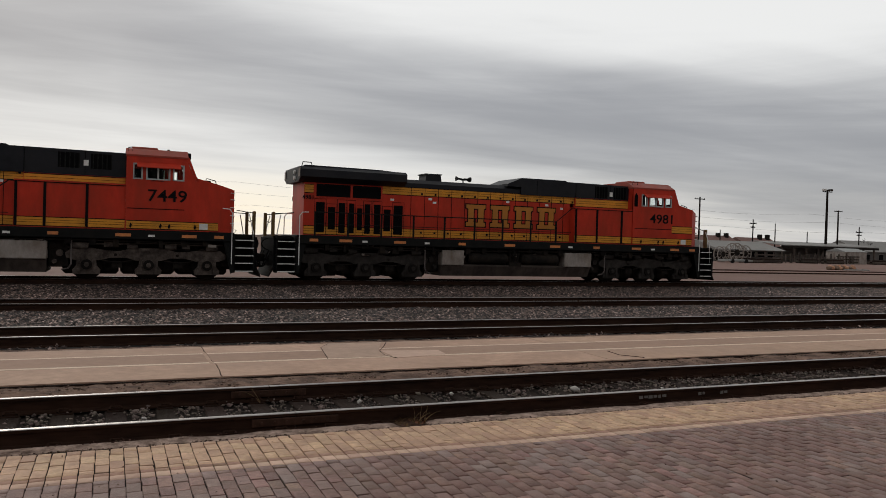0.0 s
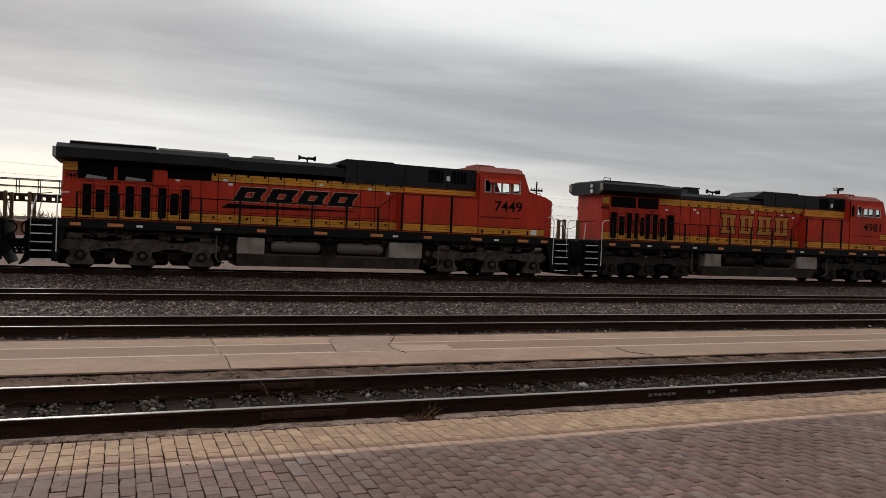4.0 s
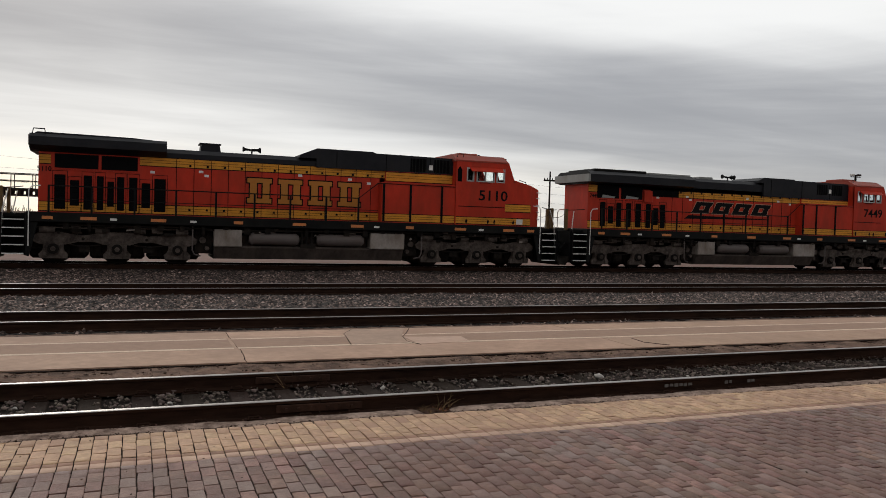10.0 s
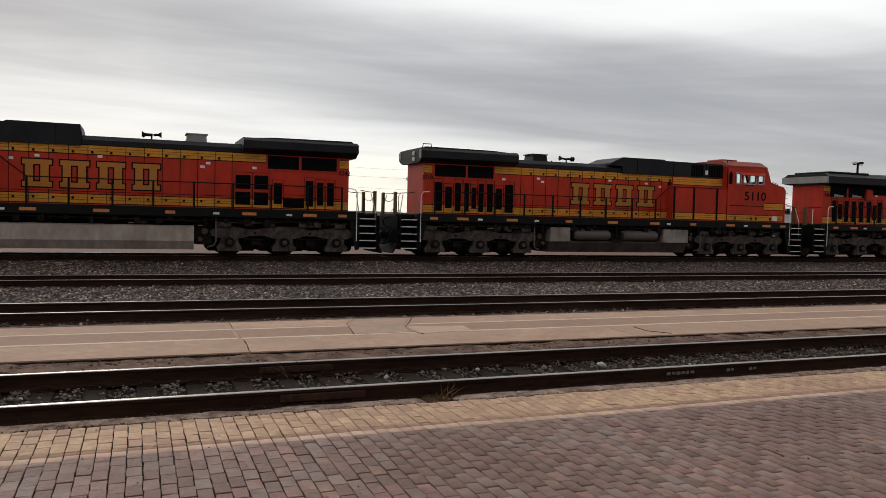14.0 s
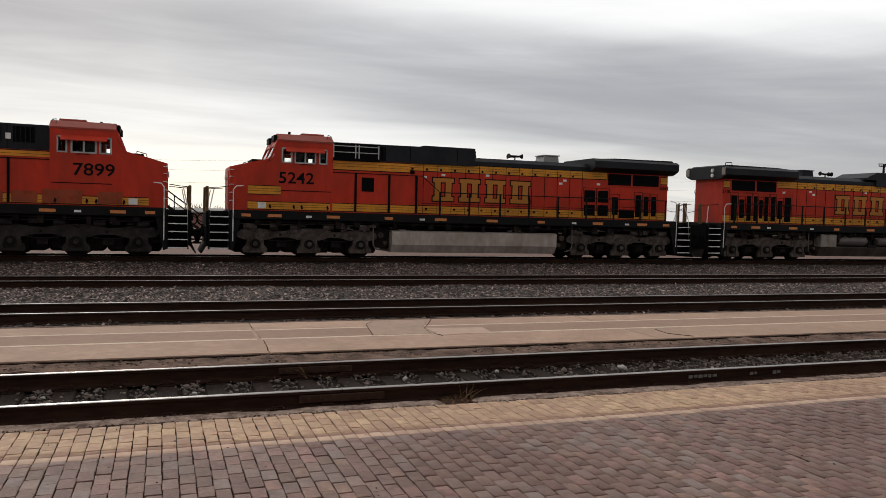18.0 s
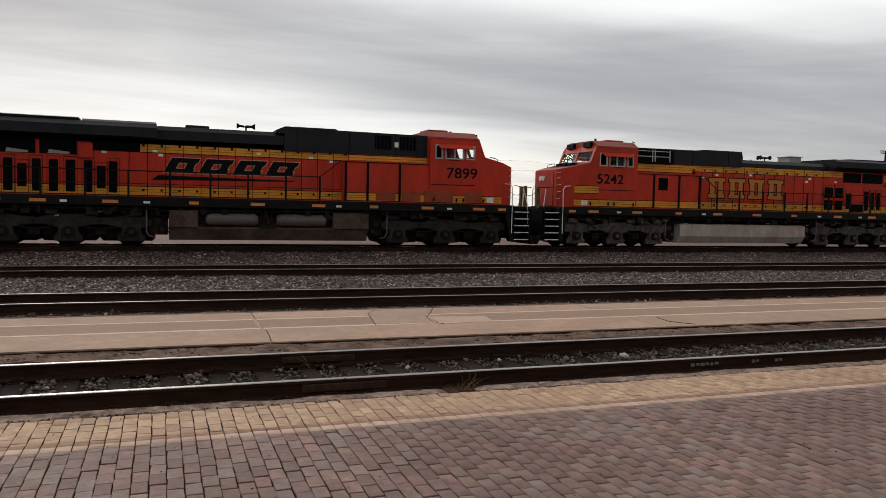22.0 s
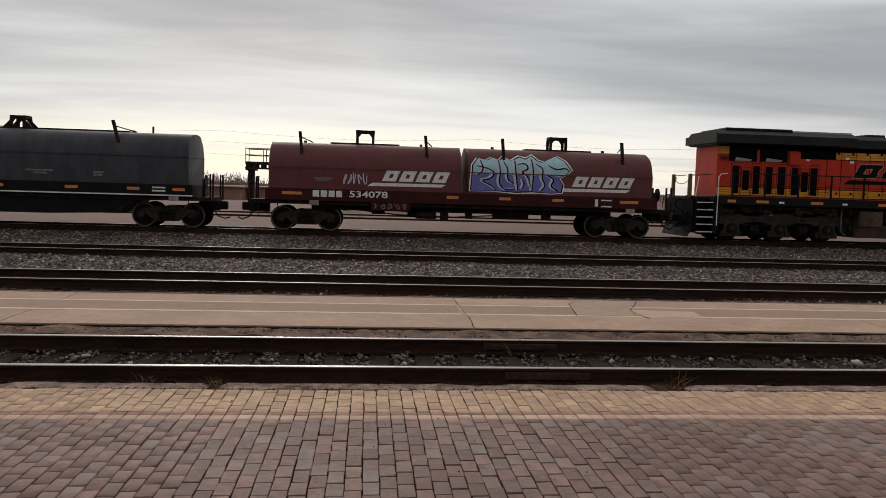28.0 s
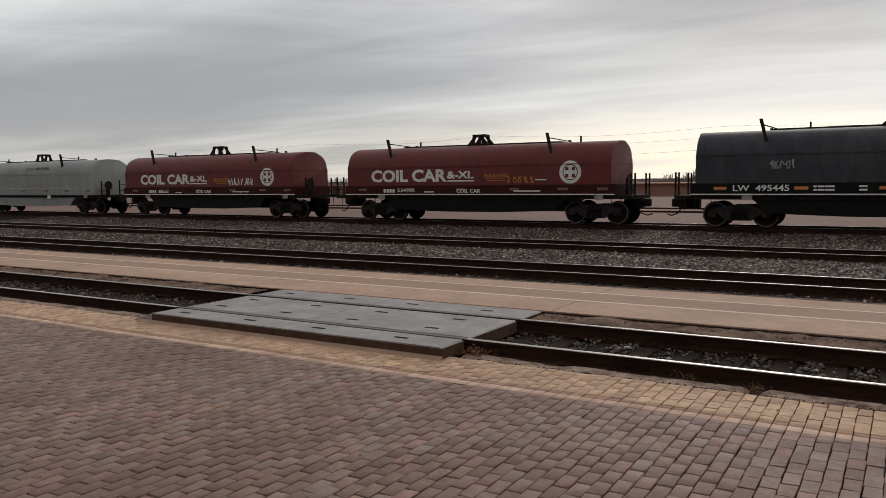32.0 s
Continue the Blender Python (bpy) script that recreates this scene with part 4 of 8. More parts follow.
rim = rough_strip("broken_edge", -46, 60, 9.74, 10.44, -0.25, -0.030, M["concrete_edge"], step=0.06, wob=0.12, zw=0.04, skip=((-10.15, -4.82),), seed=11, parent=plat, label="crumbled dirty concrete edge")
rough_strip("broken_edge", -46, 60, 12.98, 13.45, -0.25, -0.02, M["concrete_edge"], step=0.10, wob=0.06, zw=0.02, seed=17, parent=plat, label="crumbled rear edge with gravel")

n = 9000
x, y = scatter(n, -30, 34, 9.74, 10.36)
keep = (x < -10.15) | (x > -4.8)
x, y = x[keep], y[keep]
tagged(stones("rubble", np.stack([x, y, -0.045 - 0.14 * np.clip(10.0 - y, 0, 1) + rng.uniform(0, 0.02, len(x))], -1), rng.uniform(0.006, 0.024, len(x)), M["rubble"], 0.6),
       "brown rubble along the broken platform edge", "rubble", kind="stuff")

# crossing panels laid level with the rails
cross = thing("crossing_deck", "grey concrete crossing panels laid between the rails", "crossing")
XA, XB, XC = -9.95, -7.42, -4.84
for ya, yb in ((7.45, 7.945), (8.110, 9.405), (9.60, 10.26)):
    for a, b in ((XA, XB - 0.006), (XB + 0.006, XC)):
        t = XA if a == XA else None
        bm = bmesh.new()
        if b == XC:
            prism(bm, [(a, -0.17), (b, -0.17), (b, -0.02), (b - 0.02, -0.004), (a, -0.004)], ya, yb)
        elif a == XA:
            prism(bm, [(a - 0.30, -0.17), (a - 0.30, -0.13), (a + 0.12, -0.004), (b, -0.004), (b, -0.17)], ya, yb)
        pn = part("panel", bm, M["deckgrey"], cross)
        if b == XC:
            part("end_angle", B(XC, XC + 0.012, ya, yb, -0.17, -0.022), M["soil"], pn, "rusty steel end angle")
        if ya < 8:
            part("edge_angle", B(a + (0.12 if a == XA else 0), b, ya - 0.012, ya, -0.15, -0.020), M["soil"], pn, "rusty steel edge angle")
        ym = (ya + yb) / 2
        for dx in (0.55, 1.85):
            for yy in ((ym,) if yb - ya < 1 else (ya + 0.3, yb - 0.3)):
                part("lifting_slot", B(a + dx - 0.10, a + dx + 0.10, yy - 0.028, yy + 0.028, -0.012, -0.0005), M["louvre"], pn, "dark lifting slot")


part("mortar_fillet", prism(bmesh.new(), [(7.35, -0.150), (7.37, -0.132), (7.436, -0.105), (7.436, -0.150)], XA - 0.15, XC + 0.02, "x"), M["concrete_dark"], cross, "low tan mortar along the panel edge")

# dry weeds and dead leaves
def weed(name, x, y, z, n, h, spread, mat, seed, label, lean=0.0):
    r = random.Random(seed)
    bm = bmesh.new()
    for _ in range(n):
        a = r.uniform(0, 2 * math.pi)
        p = Vector((r.uniform(-spread, spread) * 0.4, r.uniform(-0.04, 0.04), 0))
        L = h * r.uniform(0.4, 1.0)
        d = Vector((math.cos(a) * r.uniform(0.2, 0.9) + lean, math.sin(a) * 0.4, 1.0)).normalized()
        q = p
        for k in range(4):
            d2 = (d + Vector((0.18 * k * math.cos(a), 0, -0.16 * k))).normalized()
            e = q + d2 * L / 4
            tube(bm, q, e, 0.0035 * (1 - k * 0.2), 4, 0.0035 * (0.8 - k * 0.2))
            q = e
    ob = part(name, bm, mat)
    ob.location = (x, y, z)
    return tagged(ob, label, "weed", kind="stuff")


def litter(name, x, y, z, n, rx, ry, mat, seed, label):
    r = random.Random(seed)
    bm = bmesh.new()
    for _ in range(n):
        px, py, pz = r.gauss(0, rx), r.gauss(0, ry), abs(r.gauss(0, 0.03))
        s = r.uniform(0.012, 0.035)
        a, b = Vector((r.uniform(-1, 1), r.uniform(-1, 1), r.uniform(-1, 1))).normalized(), Vector((r.uniform(-1, 1), r.uniform(-1, 1), r.uniform(-1, 1))).normalized()
        c = Vector((px, py, pz))
        vs = [bm.verts.new(c + v) for v in (a * s, b * s * 0.6, -a * s, -b * s * 0.6)]
        bm.faces.new(vs)
    ob = part(name, bm, mat)
    ob.location = (x, y, z)
    return tagged(ob, label, "leaves", kind="stuff")


weed("dry_weed", 3.24, 7.86, -0.17, 9, 0.30, 0.16, M["weed"], 3, "thin dry weed growing beside the rail", 0.15)
weed("dry_weed", 3.10, 7.84, -0.17, 14, 0.12, 0.30, M["weed"], 5, "low dry weed in a broken kerb")
weed("dry_weed", 1.75, 9.42, -0.18, 3, 0.30, 0.02, M["weed"], 8, "single bent dry stalk beside the rail", -0.5)
weed("dry_weed", -1.50, 7.84, -0.17, 16, 0.14, 0.26, M["weed"], 9, "low dry weed in a broken kerb")
weed("dry_weed", -2.2, 7.90, -0.14, 9, 0.14, 0.5, M["weed"], 12, "low dry grass against the rail")
x, y = scatter(420, -9, 16, 2.2, 7.6)
tagged(stones("grit", np.stack([x, y, np.full(len(x), PAVE_Z + 0.002)], -1), rng.uniform(0.003, 0.009, len(x)), M["rubble"], 0.6),
       "dark grit and small stones on the bricks", "grit", kind="stuff")
litter("dead_leaves", -4.62, 7.86, -0.13, 150, 0.10, 0.09, M["leaf"], 13, "brown dead leaves heaped against the crossing")
litter("dead_leaves", -1.52, 7.82, -0.16, 16, 0.10, 0.05, M["leaf"], 14, "brown dead leaves in a broken kerb")
litter("dead_leaves", 3.12, 7.82, -0.165, 18, 0.12, 0.05, M["leaf"], 15, "brown dead leaves in a broken kerb")

# ---- the train ----
# A vehicle's own space: x towards its front, y across, z up from the rail heads.
TRAIN = []
_shared = {}


def shared(name, make, mat):
    if name not in _shared:
        _shared[name] = mesh_of(name, make(), mat)
    return _shared[name]


def wheelset_bm(r, tread=True):
    bm = bmesh.new()
    for s in (-1, 1):
        tube(bm, (0, s * 0.68, 0), (0, s * 0.705, 0), r + 0.028, 32)
        tube(bm, (0, s * 0.705, 0), (0, s * 0.815, 0), r, 32)
        tube(bm, (0, s * 0.815, 0), (0, s * 0.85, 0), r * 0.30, 12)
        for k in range(6):
            a = k * math.pi / 3
            tube(bm, (math.cos(a) * r * 0.58, s * 0.812, math.sin(a) * r * 0.58), (math.cos(a) * r * 0.58, s * 0.825, math.sin(a) * r * 0.58), r * 0.09, 8)
    tube(bm, (0, -0.95, 0), (0, 0.95, 0), 0.085, 10)
    return bm


def tread_bm(r, side):
    bm = bmesh.new()
    n = 40
    for s in (side,):
        for ra, rb, ya, yb in ((r * 0.90, r * 0.985, 0.8175, 0.8175),):
            v = []
            for k in range(n):
                a = 2 * math.pi * k / n
                v.append([bm.verts.new((math.cos(a) * q, s * w, math.sin(a) * q)) for q, w in ((ra, 0.814), (ra, 0.818), (rb, 0.818), (rb, 0.814))])
            for k in range(n):
                p, q = v[k], v[(k + 1) % n]
                for i in range(4):
                    bm.faces.new([p[i], q[i], q[(i + 1) % 4], p[(i + 1) % 4]])
    return bm


def wheelset(parent, x, r, freight=False):
    w = share("wheelset", shared(f"wheelset_{int(r * 1000)}", lambda: wheelset_bm(r), M["wheel"]), parent, x, 0, r)
    w["radius"] = r
    if freight:
        for e in (-1, 1):
            share("tread_rim", shared(f"tread_{int(r * 1000)}_{e}", lambda: tread_bm(r, e), M["tread_face"]), w, label="worn wheel rim")
    return w


def loco_truck_side():
    """The cast side frame of a three-axle truck, centred on its middle axle."""
    bm = bmesh.new()
    top = [(-2.75, 0.86), (-2.55, 1.02), (-1.9, 1.06), (-1.45, 0.98), (-1.0, 0.95), (-0.5, 1.08), (0.5, 1.08), (1.0, 0.95), (1.45, 0.98), (1.9, 1.06), (2.55, 1.02), (2.75, 0.86)]
    low = [(2.7, 0.70), (2.45, 0.62), (1.65, 0.62), (1.25, 0.72), (0.75, 0.72), (0.42, 0.62), (-0.42, 0.62), (-0.75, 0.72), (-1.25, 0.72), (-1.65, 0.62), (-2.45, 0.62), (-2.7, 0.70)]
    prism(bm, top + low, -0.07, 0.07)
    for x in (-2.05, 0, 2.05):
        prism(bm, [(x - 0.28, 0.72), (x - 0.34, 0.42), (x - 0.46, 0.28), (x - 0.44, 0.13), (x + 0.44, 0.13), (x + 0.46, 0.28), (x + 0.34, 0.42), (x + 0.28, 0.72)], -0.09, 0.05)
        tube(bm, (x, -0.23, 0.47), (x, -0.05, 0.47), 0.085, 14)
        for u in (-1, 1):
            box(bm, x + u * 0.27 - 0.05, x + u * 0.27 + 0.05, -0.13, -0.05, 0.20, 0.62)
    for x in (-1.05, 1.05):
        box(bm, x - 0.16, x + 0.16, -0.11, -0.02, 0.86, 0.93)
    return bm


def loco_journal():
    """One bolted journal cap."""
    bm = bmesh.new()
    tube(bm, (0, -0.18, 0.47), (0, -0.10, 0.47), 0.185, 16)
    for k in range(3):
        a = k * 2.1 + 0.5
        tube(bm, (0.13 * math.cos(a), -0.20, 0.47 + 0.13 * math.sin(a)), (0.13 * math.cos(a), -0.16, 0.47 + 0.13 * math.sin(a)), 0.025, 6)
    return bm


def loco_brake_link():
    bm = bmesh.new()
    tube(bm, (-0.06, -0.11, 0.83), (-0.06, -0.06, 0.83), 0.055, 8)
    pipe(bm, [(-0.5, -0.12, 0.62), (0, -0.13, 0.55), (0.5, -0.12, 0.62)], 0.022)
    box(bm, -0.18, 0.16, -0.10, -0.02, 0.36, 0.60)
    return bm


def loco_truck_top():
    bm = bmesh.new()
    for x, l, r in ((-2.25, 0.50, 0.12), (-0.55, 0.36, 0.09), (0.75, 0.40, 0.10), (2.2, 0.42, 0.13)):
        tube(bm, (x - l / 2, -0.05, 1.12), (x + l / 2, -0.05, 1.12), r, 12)
    pipe(bm, [(-2.6, -0.1, 1.22), (-1.2, -0.12, 1.20), (0.2, -0.1, 1.26), (1.6, -0.12, 1.22), (2.6, -0.08, 1.24)], 0.025)
    box(bm, -1.5, -1.2, -0.12, 0.05, 1.10, 1.32)
    box(bm, 1.15, 1.42, -0.14, 0.05, 1.08, 1.30)
    return bm


def band(parent, x0, x1, z0, z1, y, s, mat_key="yellow", lines=True):
    """A painted stripe with dark edge lines, proud of the wall at y on side s."""
    a, b = sorted((s * y, s * (y + 0.006)))
    st = part("stripe", B(x0, x1, a, b, z0, z1), M[mat_key], parent, "yellow painted stripe")
    if lines:
        a, b = sorted((s * y, s * (y + 0.009)))
        bm = bmesh.new()
        h = z1 - z0
        for z in (z0 - 0.03, z0 + 0.36 * h, z0 + 0.66 * h, z1):
            box(bm, x0, x1, a, b, z, z + 0.028 if z in (z0 - 0.03, z1) else z + 0.011)
        part("pinstripe", bm, M["darkline"], st, "dark pinstripes")
    return st


def block_mark(parent, xc, zc, s, y, classic):
    """The road's name as plain blocks in its colours: four slabs, in gold with dark edges or black and slanting with a stroke under."""
    blk = (-1, 1)[s > 0]
    if classic:
        for k in range(4):
            x = xc + (k - 1.5) * 1.18 * -blk
            bm, bo = bmesh.new(), bmesh.new()
            for bmx, g, d in ((bo, 0.045, 0.010), (bm, 0.0, 0.016)):
                y0, y1 = sorted((s * y, s * (y + d)))
                for a, b, c, e in ((-0.46, 0.46, 0.30, 0.47), (-0.46, 0.46, -0.47, -0.30), (-0.36, -0.10, -0.31, 0.31), (0.12, 0.38, -0.31, 0.31)):
                    box(bmx, x + a - g, x + b + g, y0, y1, zc + c - g, zc + e + g)
            o = part("name_block", bo, M["darkline"], parent, "dark edge of a gold block mark")
            part("name_face", bm, M["gold"], o, "gold block mark")
    else:
        for k in range(4):
            x = xc + (k - 1.5) * 1.22 * -blk
            bm, bo = bmesh.new(), bmesh.new()
            for bmx, g, d in ((bo, 0.03, 0.008), (bm, 0.0, 0.014)):
                y0, y1 = sorted((s * y, s * (y + d)))
                for a, b, c, e in ((-0.50, 0.50, 0.10, 0.27), (-0.50, 0.50, -0.27, -0.12), (-0.50, -0.16, -0.13, 0.11), (0.14, 0.44, -0.13, 0.11)):
                    prism(bmx, [(x + a - g - blk * 0.55 * (c - g), zc + c - g), (x + b + g - blk * 0.55 * (c - g), zc + c - g), (x + b + g - blk * 0.55 * (e + g), zc + e + g), (x + a - g - blk * 0.55 * (e + g), zc + e + g)], y0, y1)
            o = part("name_block", bo, M["palegold"], parent, "pale edge of a slanting block mark")
            part("name_face", bm, M["darkline"], o, "black slanting block mark")
        y0, y1 = sorted((s * y, s * (y + 0.012)))
        bm = bmesh.new()
        prism(bm, [(xc + blk * 2.9, zc - 0.56), (xc + blk * 2.65, zc - 0.38), (xc - blk * 2.3, zc - 0.44), (xc - blk * 2.3, zc - 0.47)], y0, y1)
        part("name_stroke", bm, M["darkline"], parent, "black stroke under the mark")


def hollow_cab(v, classic):
    """Cab and nose: panels around real window openings."""
    cab = part("cab", B(5.88, 5.98, -1.46, 1.46, 1.8, 4.42), M["orange"], v, "orange cab with open-framed windows")
    for s in (-1, 1):
        ya, yb = sorted((s * 1.40, s * 1.48))
        bm = bmesh.new()
        prism(bm, [(5.88, 1.8), (9.18, 1.8), (9.18, 3.56), (8.42, 3.76), (8.36, 3.64), (5.88, 3.64)], ya, yb)
        prism(bm, [(5.88, 4.18), (8.14, 4.18), (8.04, 4.44), (5.88, 4.44)], ya, yb)
        for a, b, c, d in ((5.88, 5.88, 6.34, 6.34), (6.62, 6.62, 6.76, 6.76), (7.50, 7.50, 7.62, 7.62)):
            prism(bm, [(a, 3.64), (c, 3.64), (c, 4.18), (a, 4.18)], ya, yb)
        prism(bm, [(7.96, 3.64), (8.36, 3.64), (8.14, 4.18), (7.96, 4.18)], ya, yb)
        side = part("cab_side", bm, M["orange"], cab)
        for a, b in ((6.34, 6.62), (6.76, 7.50), (7.62, 7.96)):
            bm = bmesh.new()
            y0, y1 = sorted((s * 1.42, s * 1.495))
            for q in ((a - 0.02, a + 0.03, 3.62, 4.20), (b - 0.03, b + 0.02, 3.62, 4.20), (a, b, 3.62, 3.67), (a, b, 4.15, 4.20)):
                box(bm, q[0], q[1], y0, y1, q[2], q[3])
            if b - a > 0.5:
                box(bm, (a + b) / 2 - 0.025, (a + b) / 2 + 0.025, y0, y1, 3.66, 4.16)
            part("window_frame", bm, M["frame"], side, "pale metal window frame")
            g = part("pane", B(a, b, s * 1.43 - 0.004, s * 1.43 + 0.004, 3.65, 4.17), M["glass"], side, "cab window glass")
            g.visible_shadow = False
        # awning over the middle window, grab iron, number
        bm = bmesh.new()
        y0 = s * 1.48
        prism(bm, [(y0, 4.22), (y0 + s * 0.24, 4.06), (y0 + s * 0.24, 4.03), (y0, 4.18)], 6.45, 7.85, "x")
        part("sun_visor", bm, M["orange"], side, "orange window awning")
        part("door_seam", B(5.99, 8.0, *sorted((s * 1.48, s * 1.487)), 2.56, 2.59), M["darkline"], side, "panel seam")
        part("mirror_arm", pipe(bmesh.new(), [(6.9, s * 1.48, 3.58), (6.95, s * 1.62, 3.58), (7.25, s * 1.62, 3.58), (7.3, s * 1.48, 3.58)], 0.015), M["darkline"], side)
    # nose: tapered front corners and a sloping top
    bm = bmesh.new()
    low = [(9.18, -1.48), (9.18, 1.48), (9.74, 1.02), (9.74, -1.02)]
    tops = (3.56, 3.56, 3.42, 3.42)
    a = [bm.verts.new((x, y, 1.8)) for x, y in low]
    b = [bm.verts.new((x, y, z)) for (x, y), z in zip(low, tops)]
    for i in range(4):
        j = (i + 1) % 4
        bm.faces.new([a[i], a[j], b[j], b[i]])
    bm.faces.new(a)
    bm.faces.new(b[::-1])
    nose = part("nose", bm, M["orange"], cab, "orange safety nose with bevelled corners")
    bm = bmesh.new()
    prism(bm, [(8.40, 3.70), (9.19, 3.50), (9.19, 3.555), (8.42, 3.755)], -1.40, 1.40)
    part("nose_top", bm, M["antislip"], cab, "dark anti-slip nose top")
    bm = bmesh.new()
    for y in (-0.5, 0.1, 0.6):
        box(bm, 8.6, 8.95, y - 0.12, y + 0.12, 3.55, 3.76)
    pipe(bm, [(8.7, -1.2, 3.66), (8.75, -1.2, 3.80), (9.05, -1.2, 3.72), (9.08, -1.2, 3.58)], 0.016)
    part("nose_fittings", bm, M["darkline"], nose)
    part("nose_door", B(9.735, 9.765, 0.15, 0.75, 1.85, 3.3), M["orange"], nose)
    for y in (-0.42, -0.14):
        part("headlight", tube(bmesh.new(), (9.70, y, 3.05), (9.80, y, 3.05), 0.11, 14), M["white"], nose, "round headlight")
    for y in (-1.12, 1.12):
        for z in (2.15, 2.45, 2.75, 3.05, 3.3):
            part("rung", pipe(bmesh.new(), [(9.58, y, z), (9.70, y * 1.06, z), (9.74, y * 1.0, z - 0.02), (9.70, y * 0.92, z)], 0.016, 5), M["white"], nose, "white corner rung")
    # windscreen
    bm = bmesh.new()
    for y0, y1 in ((-1.48, -1.34), (-0.07, 0.07), (1.34, 1.48)):
        prism(bm, [(8.36, 3.66), (8.44, 3.66), (8.14, 4.44), (8.04, 4.44)], y0, y1)
    prism(bm, [(8.30, 3.66), (8.46, 3.66), (8.40, 3.82), (8.30, 3.82)], -1.46, 1.46)
    prism(bm, [(8.09, 4.26), (8.20, 4.26), (8.12, 4.46), (8.02, 4.46)], -1.46, 1.46)
    fr = part("windscreen_frame", bm, M["orange"], cab)
    for y0, y1 in ((-1.34, -0.07), (0.07, 1.34)):
        g = part("pane", prism(bmesh.new(), [(8.36, 3.80), (8.37, 3.80), (8.16, 4.28), (8.15, 4.28)], y0, y1), M["glass"], fr, "windscreen glass")
        g.visible_shadow = False
    # roof with bevelled edges, air conditioner, number boards
    bm = bmesh.new()
    prism(bm, [(-1.50, 4.40), (1.50, 4.40), (1.50, 4.45), (1.02, 4.66), (-1.02, 4.66), (-1.50, 4.45)], 5.84, 8.10, "x")
    roof = part("cab_roof", bm, M["roofcab"], cab, "faded red cab roof")
    part("air_conditioner", B(6.25, 7.15, -0.55, 0.55, 4.65, 4.76, bevel=0.03), M["roofcab"], roof, "low roof air conditioner")
    for y in (-0.75, 0.75):
        part("number_board", B(8.0, 8.22, y - 0.32, y + 0.32, 4.42, 4.62, bevel=0.02), M["darkline"], roof, "dark number board")
    for y in (-1.25, 1.25):
        part("roof_grab", pipe(bmesh.new(), [(5.98, y, 4.52), (5.98, y, 4.66), (6.24, y, 4.68), (6.24, y, 4.56)], 0.016, 5), M["darkline"], roof)
    part("antenna", tube(bmesh.new(), (7.55, 0.3, 4.62), (7.55, 0.3, 4.80), 0.05, 8), M["darkline"], roof)
    # inside
    part("floor", B(5.98, 8.4, -1.40, 1.40, 2.9, 2.95), M["cabin"], cab)
    for y in (-0.85, 0.85):
        bm = bmesh.new()
        box(bm, 6.35, 6.80, y - 0.25, y + 0.25, 2.95, 3.45, bevel=0.04)
        box(bm, 6.28, 6.40, y - 0.25, y + 0.25, 3.40, 4.05, bevel=0.04)
        part("cab_seat", bm, M["cabin"], cab, "high-backed grey cab seat")
    # dark panels added to stop bright sky showing through the cab windows
    part("equipment_locker", B(6.85, 7.35, -0.35, 0.45, 2.95, 4.30, bevel=0.02), M["cabin"], cab)
    part("sun_blind", B(6.30, 7.46, 1.36, 1.385, 3.82, 4.20), M["cabin"], cab, "dark panel added to block sky through the far window")
    part("control_desk", B(7.5, 7.95, -1.2, 1.2, 2.95, 3.68, bevel=0.03), M["cabin"], cab)
    for o in (cab, *cab.children_recursive):
        for q in o.data.vertices:
            if classic:
                q.co.x = 5.90 + (q.co.x - 5.88) * 1.072
            elif q.co.x < 6.34:
                q.co.x = 6.22 + (q.co.x - 5.88) * 0.5
            else:
                q.co.x = 6.45 + (q.co.x - 6.34) * 1.06
            if q.co.z > 4.19:
                q.co.z = 4.19 + (q.co.z - 4.19) * 1.20
    return cab


def tone_of(number):
    return "silver" if number in ("5110", "7449", "5242") else "darktruck"


